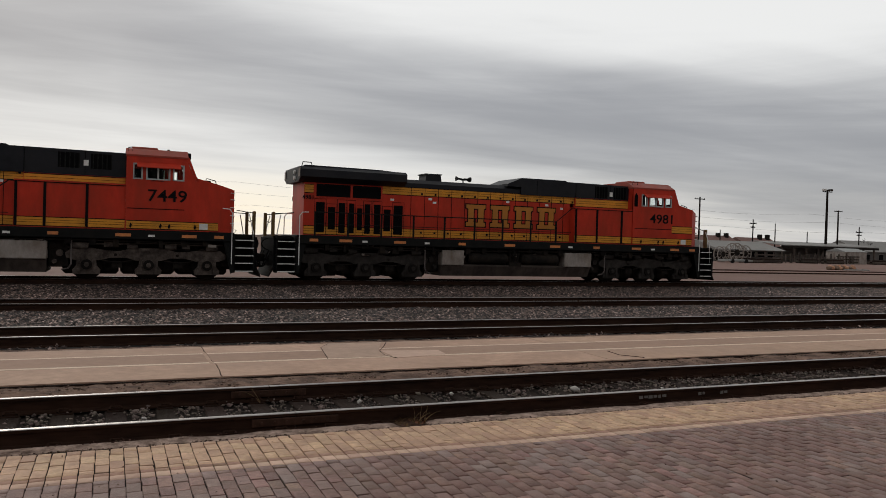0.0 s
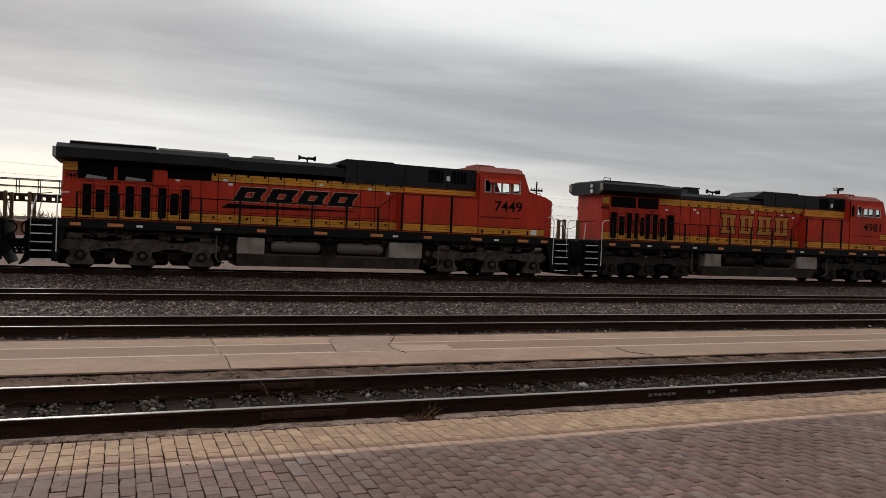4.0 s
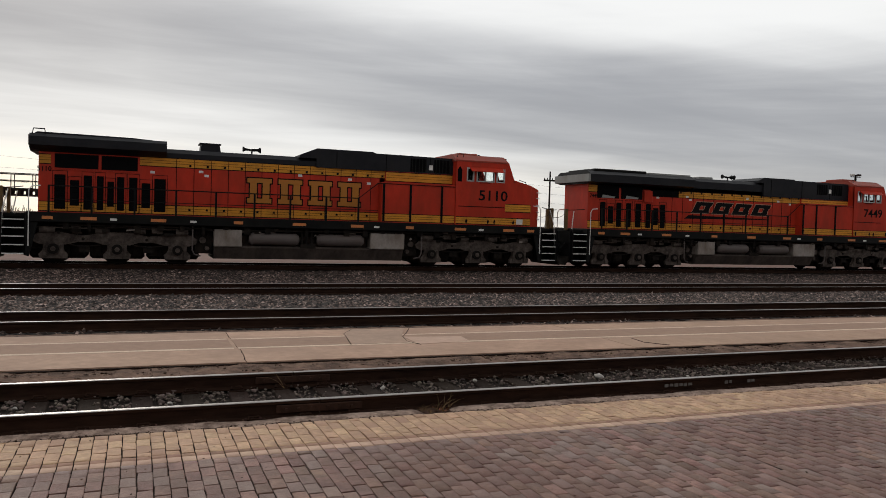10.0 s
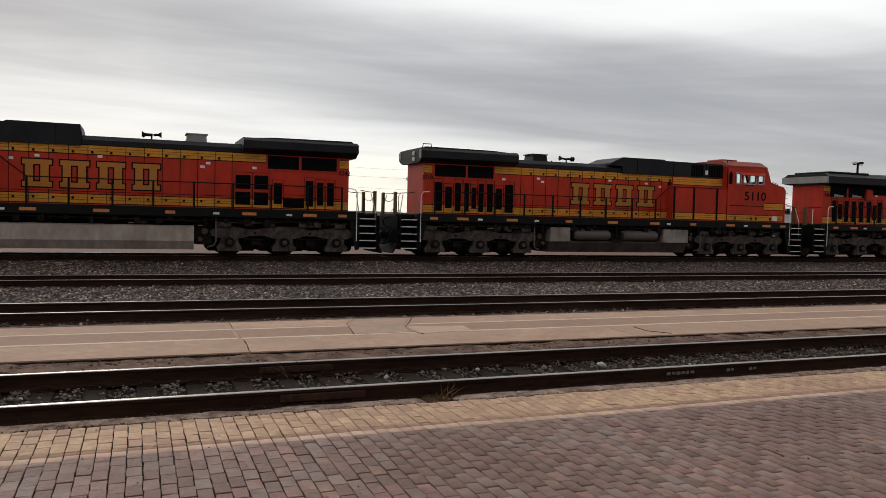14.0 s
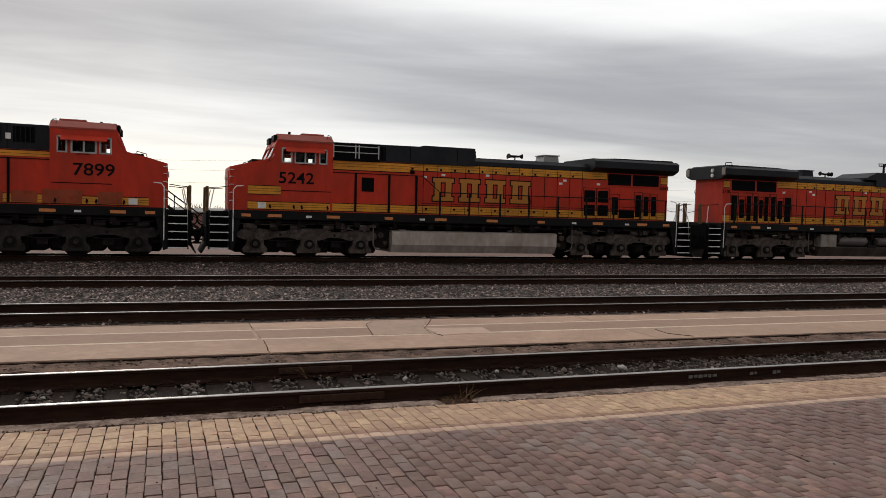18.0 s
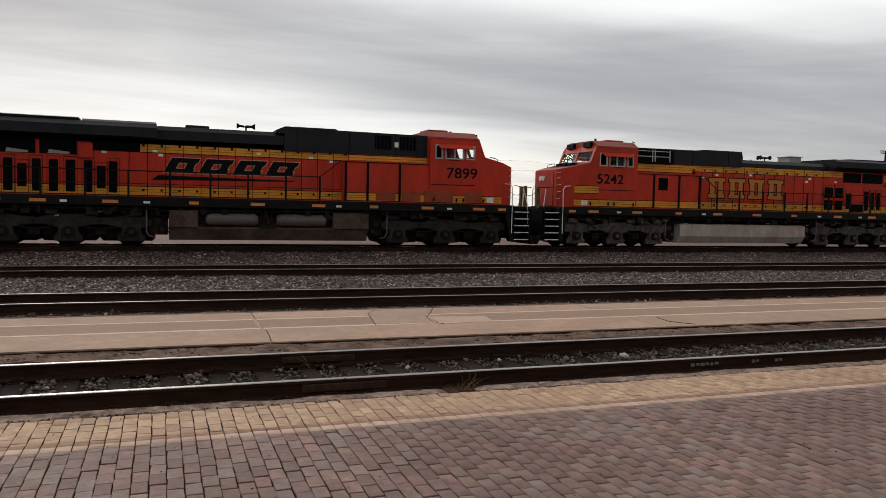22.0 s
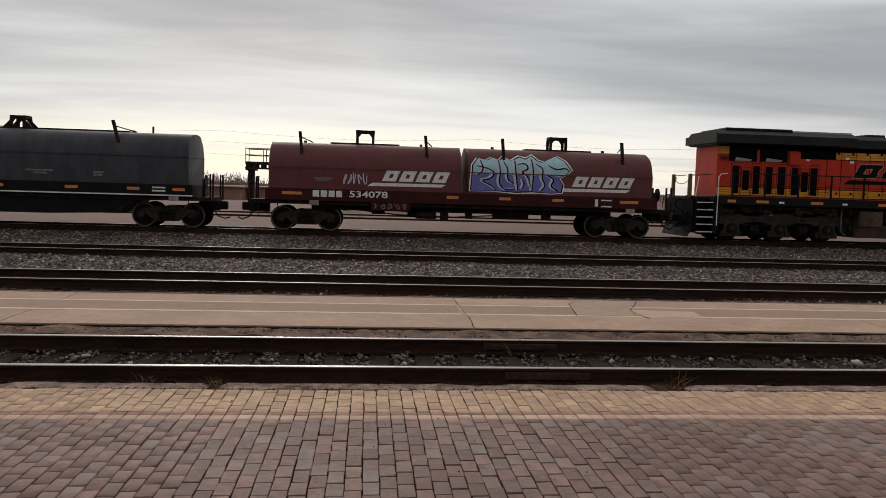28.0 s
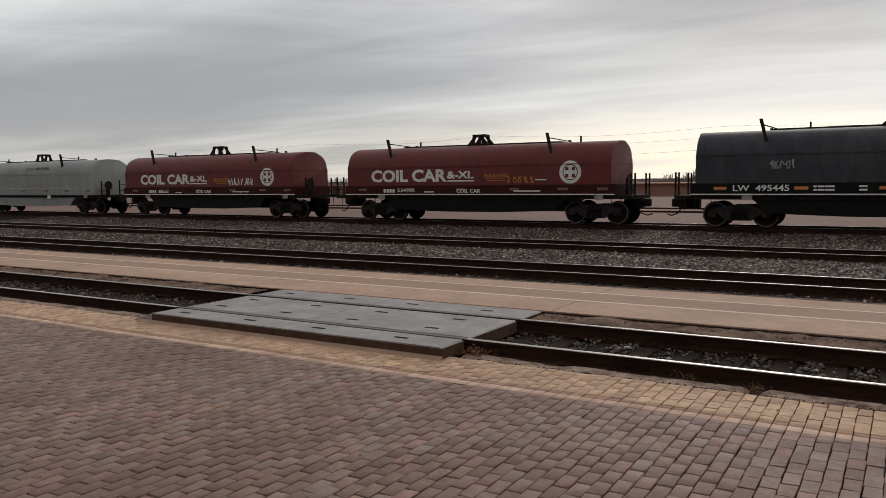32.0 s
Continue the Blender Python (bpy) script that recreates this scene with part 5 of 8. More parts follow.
def locomotive(number, classic, x, turned=False):
    kind = "older" if classic else "newer"
    v = thing("locomotive", f"orange and black {kind} diesel locomotive with yellow stripes, number {number}", "locomotive", group="locomotives of the train")
    # frame, walkways, tank
    sill = part("underframe", B(-9.95, 10.02, -1.48, 1.48, 1.46, 1.80, bevel=0.015), M["darkgreen"], v, "black frame and walkway sill")
    part("centre_sill", B(-9.4, 9.4, -0.7, 0.7, 1.0, 1.46), M["grime"], v)
    for s in (-1, 1):
        for k, xx in enumerate((-9.45, -8.25, -5.95, -3.05, -0.85, 1.45, 3.75, 5.9, 8.15, 9.3)):
            w = 0.52 if k % 3 else 0.34
            part("reflector", B(xx, xx + w, *sorted((s * 1.48, s * 1.489)), 1.555, 1.665), M["reflector"], sill, "faded amber reflector strip")
        for xx in (-7.3, -4.6, 2.4, 7.0):
            part("stencil_plate", B(xx, xx + 0.22, *sorted((s * 1.48, s * 1.488)), 1.56, 1.64), M["white"], sill, "small pale stencil panel")
        bm = bmesh.new()
        pipe(bm, [(-9.0, s * 1.30, 1.38), (-4.2, s * 1.32, 1.36), (-3.8, s * 1.32, 1.30), (4.1, s * 1.32, 1.40), (9.0, s * 1.30, 1.36)], 0.03)
        for xx in np.arange(-8.8, 9, 0.77):
            box(bm, xx, xx + 0.1 + 0.12 * abs(math.sin(xx * 9)), *sorted((s * 1.18, s * 1.36)), 1.22 + 0.08 * math.sin(xx * 5), 1.46)
        part("underfloor_gear", bm, M["grime"], v, "pipes and boxes under the walkway")
    rg = random.Random(int(number))
    for s in (-1, 1):
        # the few paler pieces put tiny highlights into the clutter by colour
        for key, n in (("grime", 26), (tone_of(number), 22), ("tankgrey", 7)):
            bm = bmesh.new()
            for _ in range(n):
                xx, zz = rg.uniform(-9.3, 9.3), rg.uniform(1.06, 1.44)
                w, h = rg.uniform(0.05, 0.34), rg.uniform(0.03, 0.13)
                ya = s * rg.uniform(1.05, 1.30)
                if rg.random() < 0.5:
                    box(bm, xx, xx + w, *sorted((ya, ya + s * 0.08)), zz - h / 2, zz + h / 2)
                else:
                    tube(bm, (xx, ya, zz), (xx + w, ya, zz + rg.uniform(-0.05, 0.05)), h * 0.35, 7)
            part("underfloor_fitting", bm, M[key], sill, "small brackets and cocks under the walkway, the palest painted as highlights")["kind"] = "stuff"
    tank = part("fuel_tank", prism(bmesh.new(), [(-1.22, 0.74), (-1.30, 0.68), (-1.08, 0.24), (1.16, 0.24), (1.36, 0.56), (1.36, 1.08), (1.2, 1.13), (-0.8, 1.13), (-0.8, 0.74)], -3.72, 3.72, "x"), M["paletank" if turned else "tankdark" if number != "7899" else "tankbrown"], v, "dusty fuel tank")
    for a, b in ((-3.74, -2.72), (2.30, 3.74)):
        part("tank_box", B(a, b, -1.38, -0.8, 0.70, 1.34, bevel=0.03), M["tankgrey"] if number != "7899" else M["tankbrown"], tank, "weathered pale grey tank end")
    for a, b in ((-2.45, -0.55), (0.15, 2.05)):
        bm = bmesh.new()
        tube(bm, (a + 0.12, -1.16, 1.02), (b - 0.12, -1.16, 1.02), 0.235, 20)
        tube(bm, (a, -1.16, 1.02), (a + 0.12, -1.16, 1.02), 0.15, 20, 0.235)
        tube(bm, (b - 0.12, -1.16, 1.02), (b, -1.16, 1.02), 0.235, 20, 0.15)
        part("air_reservoir", bm, M["reservoir"] if number != "4981" else M["grime"], tank, "long rounded air reservoir")
    for xx in (-0.42, -0.25, -0.05):
        part("tank_valve", tube(bmesh.new(), (xx, -1.25, 0.75), (xx, -1.2, 1.35), 0.04, 8), M["grime"], tank)
    part("valve_box", B(-0.5, 0.1, -1.3, -1.0, 0.68, 0.86, bevel=0.01), M["grime"], tank)
    # trucks and wheels
    tone = tone_of(number)
    for cx in (-7.06, 7.04):
        tk = part("truck_bolster", B(cx - 2.5, cx + 2.5, -0.55, 0.55, 0.55, 1.02), M["grime"], v, "three-axle truck")
        for s in (-1, 1):
            f = share("side_frame", shared("loco_side_frame" + tone, loco_truck_side, M[tone]), tk, cx, s * 1.10, 0.06, 0 if s < 0 else 180, "cast truck side frame")
            for d in (-2.05, 0, 2.05):
                share("journal_cap", shared("loco_journal", loco_journal, M["grime"]), f, d)
            for d in (-1.05, 1.05):
                share("brake_link", shared("loco_brake_link", loco_brake_link, M["grime"]), f, d)
            share("brake_gear", shared("loco_brakes" + tone, loco_truck_top, M[tone]), f)
        for d in (-1.92, 0.0, 1.92):
            part("traction_motor", B(cx + d - 0.93, cx + d + 0.93, -0.64, 0.64, 0.17, 1.0, bevel=0.10), M["grime"], tk, "grimy traction motor and gear case")
        for d in (-2.05, 0, 2.05):
            wheelset(v, cx + d, 0.53)
    # racks of brake gear between the trucks and the tank, draft boxes over the end steps
    for e in (-1, 1):
        a, b = sorted((e * 3.76, e * 4.42))
        rack = part("brake_rack", B(a, b, -0.98, 0.98, 0.42, 1.46, bevel=0.03), M["grime"], v, "dark rack of brake equipment")
        for s in (-1, 1):
            for k, (dx, z, r) in enumerate(((0.12, 1.18, 0.10), (0.36, 0.92, 0.12), (0.54, 1.22, 0.07), (0.20, 0.62, 0.08))):
                part("brake_valve", tube(bmesh.new(), (e * (3.76 + dx), s * 0.98, z), (e * (3.76 + dx), s * (1.06 + 0.03 * k), z), r, 10), M[tone_of(number)] if k % 2 else M["grime"], rack)
            part("drop_pipe", pipe(bmesh.new(), [(e * 4.50, s * 1.30, 1.44), (e * 4.50, s * 1.32, 0.55), (e * 4.42, s * 1.30, 0.40), (e * 4.20, s * 1.22, 0.34)], 0.028), M["reservoir"], rack, "pale bent drop pipe")
        a, b = sorted((e * 9.30, e * 9.98))
        part("draft_box", B(a, b, -0.86, 0.86, 0.48, 1.46, bevel=0.03), M["grime"], v)
    # long hood
    HY = 1.02
    CX = 5.90 if classic and not turned else 6.28 if turned else 6.22
    RX = -9.62 if classic else -9.76
    roof_z = 4.26 if classic else 4.40
    hood = part("hood", B(RX, 2.72, -HY, HY, 1.8, 3.90), M["orange"], v, "orange engine hood with doors")
    ub = (3.60, 3.90) if classic else (3.42, 3.70)
    top = part("hood_top", prism(bmesh.new(), [(-HY, ub[1]), (HY, ub[1]), (HY, roof_z - 0.16), (0.80, roof_z), (-0.80, roof_z), (-HY, roof_z - 0.16)], -9.62, 2.95, "x"), M["black"], v, "black rounded hood roof")
    cabinet = part("electrical_cabinet", B(2.70, CX, -1.44, 1.44, 1.8, 3.42), M["orange"], v, "full-width orange cabinet behind the cab")
    rx = 0.12 if classic else 0.45
    slope = 0.06 if turned else 0.70 if classic else 0.35
    raised = part("raised_hood", prism(bmesh.new(), [(rx - slope, roof_z - 0.04), (rx - slope, roof_z + 0.06), (rx, 4.62), (2.4, 4.62), (2.5, 4.57), (CX, 4.55), (CX, ub[1] - 0.02), (rx - 0.02, ub[1] - 0.02), (rx - 0.02, roof_z - 0.04)], -1.10, 1.10), M["black"], v, "black raised equipment hood")
    for s in (-1, 1):
        x0, x1 = (-6.35 if classic else -4.75), 5.86
        band(hood, x0, 2.94, ub[0], ub[1], HY, s)
        part("upper_side", B(2.95, CX, *sorted((s * 0.9, s * 1.095)), 3.42, ub[1] - 0.01), M["orange"], raised)
        band(raised, 2.96, CX - 0.02, ub[0] - 0.10, ub[1] - 0.06, 1.10, s)
        band(hood, RX + 0.02, 2.84, 1.86, 2.16, HY, s)
        band(hood, RX + 0.02, -9.24, 3.50, 3.80, HY, s)
        band(cabinet, 2.72, CX - 0.02, 1.86, 2.14, 1.44, s)
        for xx in ((2.74, 3.88, 5.25) if classic else (2.72, 3.60, 4.92)):
            part("cabinet_post", B(xx, xx + 0.09, *sorted((s * 1.44, s * 1.475)), 1.84, 3.34), M["darkline"], cabinet, "black door edge")
        part("cabinet_rail", B(2.5, CX, *sorted((s * 1.44, s * 1.462)), 3.34, 3.37), M["darkline"], cabinet)
        # hood door seams and latches
        bm = bmesh.new()
        for xx in np.arange(-5.1, 2.8, 0.62):
            box(bm, xx, xx + 0.02, *sorted((s * HY, s * (HY + 0.012))), 1.84, 3.92)
        for xx in np.arange(-4.9, 2.8, 0.62):
            box(bm, xx + 0.25, xx + 0.33, *sorted((s * HY, s * (HY + 0.03))), 2.0, 2.08)
            box(bm, xx + 0.25, xx + 0.33, *sorted((s * HY, s * (HY + 0.03))), 3.62, 3.70)
        part("door_seam", bm, M["darkline"], hood, "hood door seams and latches")
        for xx, zz in ((-6.0, 3.32), (-4.3, 3.42), (-4.1, 3.28), (-0.6, 3.48), (1.4, 3.42), (2.2, 3.30)):
            part("notice_plate", B(xx, xx + 0.16, *sorted((s * HY, s * (HY + 0.009))), zz, zz + 0.09), M["white"], hood, "small pale notice")
        # louvred doors and intake screens
        flipped_side = classic and s > 0
        if flipped_side:
            doors = [(-5.78, -5.22, 3.06, 2.56), (-5.78, -5.22, 2.44, 1.95), (-6.45, -5.92, 3.06, 2.56), (-6.45, -5.92, 2.44, 1.95), (-6.98, -6.66, 2.82, 2.02), (-8.20, -7.90, 2.95, 1.95), (-8.60, -8.35, 2.9, 2.0), (-9.02, -8.75, 2.9, 2.0), (-7.85, -7.02, 2.25, 1.88)]
        elif classic:
            doors = [(a, b, 3.13 if k % 3 != 1 else 2.95, 1.92 if k % 3 != 1 else 2.05) for k, (a, b) in enumerate(((-9.12, -8.77), (-8.63, -8.33), (-8.19, -7.92), (-7.76, -7.54), (-7.42, -7.20), (-7.10, -6.86), (-6.70, -6.42), (-6.28, -5.98), (-5.85, -5.45)))]
        else:
            doors = [(a, b, 2.86 if k in (1, 6) else 3.02, 2.06 if k in (1, 6) else 1.92) for k, (a, b) in enumerate(((-9.10, -8.81), (-8.67, -8.38), (-8.22, -7.94), (-7.69, -7.40), (-7.16, -6.85), (-6.58, -6.30), (-6.16, -5.87), (-5.77, -5.48)))]
        for a, b, zt, zb in doors:
            d = part("louvre_door", B(a, b, *sorted((s * HY, s * (HY + 0.012))), zb, zt), M["louvre"], hood, "black louvred door")
            bm = bmesh.new()
            for zz in np.arange(zb + 0.05, zt - 0.02, 0.085):
                prism(bm, [(s * (HY + 0.012), zz), (s * (HY + 0.030), zz), (s * (HY + 0.012), zz + 0.05)], a + 0.02, b - 0.02, "x")
            part("louvre_blade", bm, M["louvre"], d)
            bm = bmesh.new()
            for xa in (a - 0.065, b + 0.05):
                box(bm, xa, xa + 0.015, *sorted((s * HY, s * (HY + 0.010))), 1.84, zt + 0.14)
            box(bm, a - 0.05, b + 0.05, *sorted((s * HY, s * (HY + 0.010))), zt + 0.12, zt + 0.135)
            part("door_edge", bm, M["darkline"], d, "dark door edge line")
        scr = ((-9.28, -8.10), (-7.98, -6.80)) if not classic else ((-9.12, -7.72), (-7.62, -6.42))
        for a, b in scr:
            z0, z1 = (3.22, 3.80) if not classic else (3.36, 3.86)
            d = part("intake_screen", B(a, b, *sorted((s * HY, s * (HY + 0.010))), z0, z1), M["louvre"], hood, "dark intake screen")
            part("screen_frame", B(a - 0.04, b + 0.04, *sorted((s * HY, s * (HY + 0.03))), z0 - 0.04, z0), M["orange"], d)
            if not classic:
                part("loose_flap", prism(bmesh.new(), [(a + 0.25, z0 + 0.02), (b - 0.25, z0 + 0.02), (b - 0.22, z0 + 0.09), (a + 0.30, z0 + 0.16)], *sorted((s * (HY + 0.01), s * (HY + 0.02)))), M["palegrey"], d, "pale torn flap")
        if not classic:
            part("relay_box", B(-6.76, -6.28, *sorted((s * HY, s * (HY + 0.10))), 3.12, 3.66, bevel=0.02), M["orange"], hood)
        block_mark(hood, -0.30 if classic else -1.45, 2.86 if classic else 2.98, s, HY, classic)
        # number on the cab, nose stripe
        lettering("road_number", number, 0.60, M["darkline"], v, 7.62, s * 1.489, 3.04, s, width=1.34, bold=0.011)
        lettering("small_number", number, 0.24, M["darkline"], v, -9.44, s * (HY + 0.008), 3.30, s, width=0.45)
        if classic and not turned:
            part("porthole", prism(bmesh.new(), [(5.96, 3.60), (6.16, 3.60), (6.16, 4.10), (6.06, 4.24), (5.96, 4.10)], *sorted((s * 1.478, s * 1.486))), M["louvre"], v, "dark narrow rear cab window")
        for xx in (6.35, 7.35, 7.65, 8.55):
            part("step_bracket", prism(bmesh.new(), [(xx, 1.92), (xx + 0.05, 1.86), (xx + 0.10, 1.98), (xx + 0.04, 2.06)], *sorted((s * 1.488, s * 1.51))), M["darkline"], v)
        for xx in (0.9, 2.95, 4.86):
            part("hood_seam", B(xx, xx + 0.02, *sorted((s * 1.10, s * 1.112)), ub[1], 4.54), M["louvre"], raised)
        if number == "7899":
            for xa, xb, zb in ((3.98, 4.80, 2.20), (5.05, 5.85, 2.26), (6.0, 7.25, 2.34), (7.75, 8.55, 2.30)):
                part("worn_patch", B(xa, xb, *sorted((s * 1.44, s * (1.496 if xa > 5.9 else 1.452))), 1.87, zb), M["worn_orange"], v, "scuffed brown paint on the lower panel")
        if classic:
            band(v, 8.20, 9.42, 2.42, 2.72, 1.481, s)
        band(v, CX + 0.02, 9.42, 1.86, 2.12, 1.481, s)
        part("step_light", B(8.75, 9.05, *sorted((s * 1.492, s * 1.499)), 1.88, 2.10), M["white"], v, "pale panel on the nose")
        # walkway handrails
        bm = bmesh.new()
        pipe(bm, [(-9.25, s * 1.44, 2.72), (1.75, s * 1.44, 2.72), (2.55, s * 1.46, 3.36)], 0.022)
        rail = part("handrail", bm, M["darkgreen"], v, "black walkway handrail")
        for xx in (-9.25, -7.9, -6.5, -5.1, -3.7, -2.3, -0.95, 0.45, 1.75):
            part("stanchion", B(xx - 0.036, xx + 0.036, s * 1.44 - 0.02, s * 1.44 + 0.02, 1.80, 2.74), M["darkgreen"], rail)
        pipe_bm = pipe(bmesh.new(), [(-9.2, s * 1.44, 2.26), (2.55, s * 1.44, 2.26)], 0.012)
        part("mid_rail", pipe_bm, M["darkgreen"], rail)
        # steps and white grab irons at both ends
        for e in (-1, 1):
            xe = 10.06 if e > 0 else -9.98
            a, b = sorted((xe, xe + e * 0.72))
            sw = part("step_well", B(a, b, *sorted((s * 0.78, s * 0.84)), 0.32, 1.74), M["darkgreen"], v, "black end steps with pale edges")
            for k, zz in enumerate((0.36, 0.66, 0.95, 1.24, 1.53)):
                part("tread", B(a + 0.03, b - 0.02, *sorted((s * 0.84, s * 1.40)), zz - 0.03, zz), M["darkgreen"], sw)
                part("tread_edge", B(a + 0.03, b - 0.02, *sorted((s * 1.40, s * 1.425)), zz - 0.025, zz + 0.012), M["white"], sw, "pale step edge")
            for xx in (a, b):
                part("step_side", B(xx - 0.018, xx + 0.018, *sorted((s * 0.84, s * 1.42)), 0.30, 1.76), M["darkgreen"], sw)
            xi = xe - e * 0.30
            part("step_skirt", prism(bmesh.new(), [(xe, 1.50), (xe, 0.30), (xe - e * 0.14, 0.26), (xe - e * 0.42, 1.50)], *sorted((s * 1.36, s * 1.42))), M["darkgreen"], sw)
            part("grab_iron", pipe(bmesh.new(), [(xe - e * 0.12, s * 1.47, 0.62), (xe - e * 0.12, s * 1.47, 2.55), (xe - e * 0.22, s * 1.47, 2.68), (xe - e * 0.48, s * 1.47, 2.70)], 0.020), M["white"], v, "white grab iron")
            part("grab_iron", pipe(bmesh.new(), [(xe + e * 0.72, s * 1.30, 1.0), (xe + e * 0.70, s * 1.25, 1.85), (xe + e * 0.55, s * 1.12, 2.55)], 0.020), M["white"], v, "white grab iron")
    # radiator end
    if classic:
        pro = [(-1.05, 3.90), (-1.20, 3.95), (-1.48, 4.09), (-1.48, 4.38), (-1.30, 4.49), (1.30, 4.49), (1.48, 4.38), (1.48, 4.09), (1.20, 3.95), (1.05, 3.90)]
        bm = prism(bmesh.new(), pro, -9.88, -5.45, "x")
        rad = part("radiator_housing", bm, M["black"], v, "black winged radiator housing")
        part("radiator_top", prism(bmesh.new(), [(-9.75, 4.485), (-9.65, 4.56), (-6.6, 4.54), (-5.7, 4.485)], -1.25, 1.25), M["black"], rad)
        part("end_rail", pipe(bmesh.new(), [(-9.80, -1.3, 4.47), (-9.76, -1.3, 4.66), (-9.42, -1.3, 4.66), (-9.38, -1.3, 4.47)], 0.02), M["darkgreen"], rad)
        for z in (4.06, 4.30):
            part("rear_light", tube(bmesh.new(), (-9.94, -0.55, z), (-9.86, -0.55, z), 0.09, 12), M["white"], rad, "rear headlight")
        for s in (-1, 1):
            part("radiator_end_panel", B(-9.90, -9.86, s * 1.32 - 0.12, s * 1.32 + 0.12, 4.08, 4.42), M["tankgrey"], rad)
        stack = part("exhaust_outlet", prism(bmesh.new(), [(-4.22, 4.24), (-3.46, 4.24), (-3.52, 4.58), (-4.18, 4.58)], -0.42, 0.42), M["black"] if not turned else M["palegrey"], v, "square exhaust stack")
        part("stack_rim", B(-4.25, -3.46, -0.46, 0.46, 4.56, 4.60), M["black"] if not turned else M["palegrey"], stack)
        part("roof_plate", B(-5.4, -2.9, -0.6, 0.6, 4.25, 4.275), M["grime"], top)
    else:
        pro = [(-1.05, 3.84), (-1.30, 3.88), (-1.50, 3.92), (-1.50, 4.26), (-1.20, 4.42), (1.20, 4.42), (1.50, 4.26), (1.50, 3.92), (1.30, 3.88), (1.05, 3.84)]
        bm = bmesh.new()
        prism(bm, pro, -9.95, -4.15, "x")
        rad = part("radiator_housing", bm, M["black"], v, "deep black winged radiator housing")
        bm = bmesh.new()
        prism(bm, [(-1.50, 3.92), (-1.50, 4.26), (1.50, 4.26), (1.50, 3.92)], -10.06, -9.95, "x")
        part("radiator_end_panel", bm, M["palegrey"] if number == "7449" else M["black"], rad, "plain radiator end panel")
        g = part("cooling_grille", B(-9.55, -6.70, -1.15, 1.15, 4.42, 4.52, bevel=0.02), M["darkgreen"], rad, "ribbed radiator top grille")
        bm = bmesh.new()
        for xx in np.arange(-9.5, -6.75, 0.09):
            box(bm, xx, xx + 0.03, -1.17, 1.17, 4.50, 4.54)
        part("ribbed_cover", bm, M["grime"], g)
        part("radiator_cover", prism(bmesh.new(), [(-6.62, 4.42), (-6.62, 4.49), (-4.18, 4.49), (-4.18, 4.42)], -1.15, 1.15), M["palegrey"], rad, "pale grey roof cover")
        part("exhaust_hatch", B(-3.15, -2.30, -0.55, 0.55, 4.38, 4.52, bevel=0.03), M["palegrey"] if number == "7449" else M["black"], v, "low roof hatch")
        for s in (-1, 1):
            # no hollow here: a flat black sheet carries the recess's shade as colour
            part("end_recess", B(-6.35, -4.72, *sorted((s * 1.02, s * 1.03)), 3.40, 3.72), M["louvre"], rad, "flat black sheet painting the shade under the radiator wing")
    # horn, bell, roof vents
    hx = -2.25 if classic else -0.90
    hz = roof_z
    bm = bmesh.new()
    tube(bm, (hx, 0, hz - 0.02), (hx, 0, hz + 0.22), 0.03, 8)
    for k, (dx, dy) in enumerate(((0.20, -0.12), (0.24, 0.10), (-0.24, 0.0))):
        a, b = (hx - 0.02 * (k + 1), dy, hz + 0.22), (hx + dx, dy, hz + 0.22 + 0.01 * k)
        tube(bm, a, b, 0.045, 8)
        tube(bm, b, (b[0] + (0.11 if dx > 0 else -0.11), dy, b[2]), 0.05, 10, 0.115)
    part("air_horn", bm, M["rubber"], v, "triple-trumpet air horn")
    for s in (-1, 1):
        for a, b in ((4.00, 4.70), (5.05, 5.72)):
            d = part("roof_vent", B(a, b, *sorted((s * 1.10, s * 1.112)), 3.92, 4.46), M["louvre"], raised, "dark louvred vent")
            for xx in np.arange(a + 0.06, b, 0.15):
                part("vent_bar", B(xx, xx + 0.035, *sorted((s * 1.112, s * 1.135)), 3.92, 4.46), M["darkgreen"], d)
        part("warning_plate", B(4.82, 4.98, *sorted((s * 1.10, s * 1.116)), 4.02, 4.22), M["white"], raised, "small white plate")
    if classic:
        s = 1
        g = part("grid_box", B(4.25, CX - 0.04, 1.10, 1.20, 3.86, 4.52), M["louvre"], raised, "open black resistor grid box")
        for xx in (4.30, 5.10, 5.24, CX - 0.16):
            part("grid_bar", B(xx, xx + 0.045, 1.20, 1.225, 3.95, 4.48), M["frame"], g, "bright vertical bar")
        for zz in (4.16, 4.40):
            part("grid_bar", B(4.32, CX - 0.14, 1.20, 1.215, zz, zz + 0.03), M["frame"], g, "bright level bar")
        part("cab_rear_window", B(4.55, 5.05, 1.44, 1.455, 2.65, 3.20), M["louvre"], cabinet, "small black louvred opening")
    hollow_cab(v, classic and not turned)
    # both ends: pilot, coupler, hoses, posts
    for e in (-1, 1):
        xe = 10.02 if e > 0 else -9.95
        a, b = sorted((xe, xe + e * 0.85))
        part("end_platform", B(a, b, -1.05, 1.05, 1.62, 1.72), M["darkgreen"], v)
        a, b = sorted((xe + e * 0.80, xe + e * 0.88))
        pl = part("pilot", B(a, b, -1.38, 1.38, 0.42, 1.66), M["louvre"], v, "black pilot plate with plough")
        part("plough", prism(bmesh.new(), [(xe + e * 0.84, 0.62), (xe + e * 1.06, 0.16), (xe + e * 1.02, 0.14), (xe + e * 0.80, 0.5)], -1.30, 1.30), M["grime"], pl)
        bm = bmesh.new()
        a, b = sorted((xe + e * 0.80, xe + e * 1.10))
        box(bm, a, b, -0.12, 0.12, 0.74, 0.98)
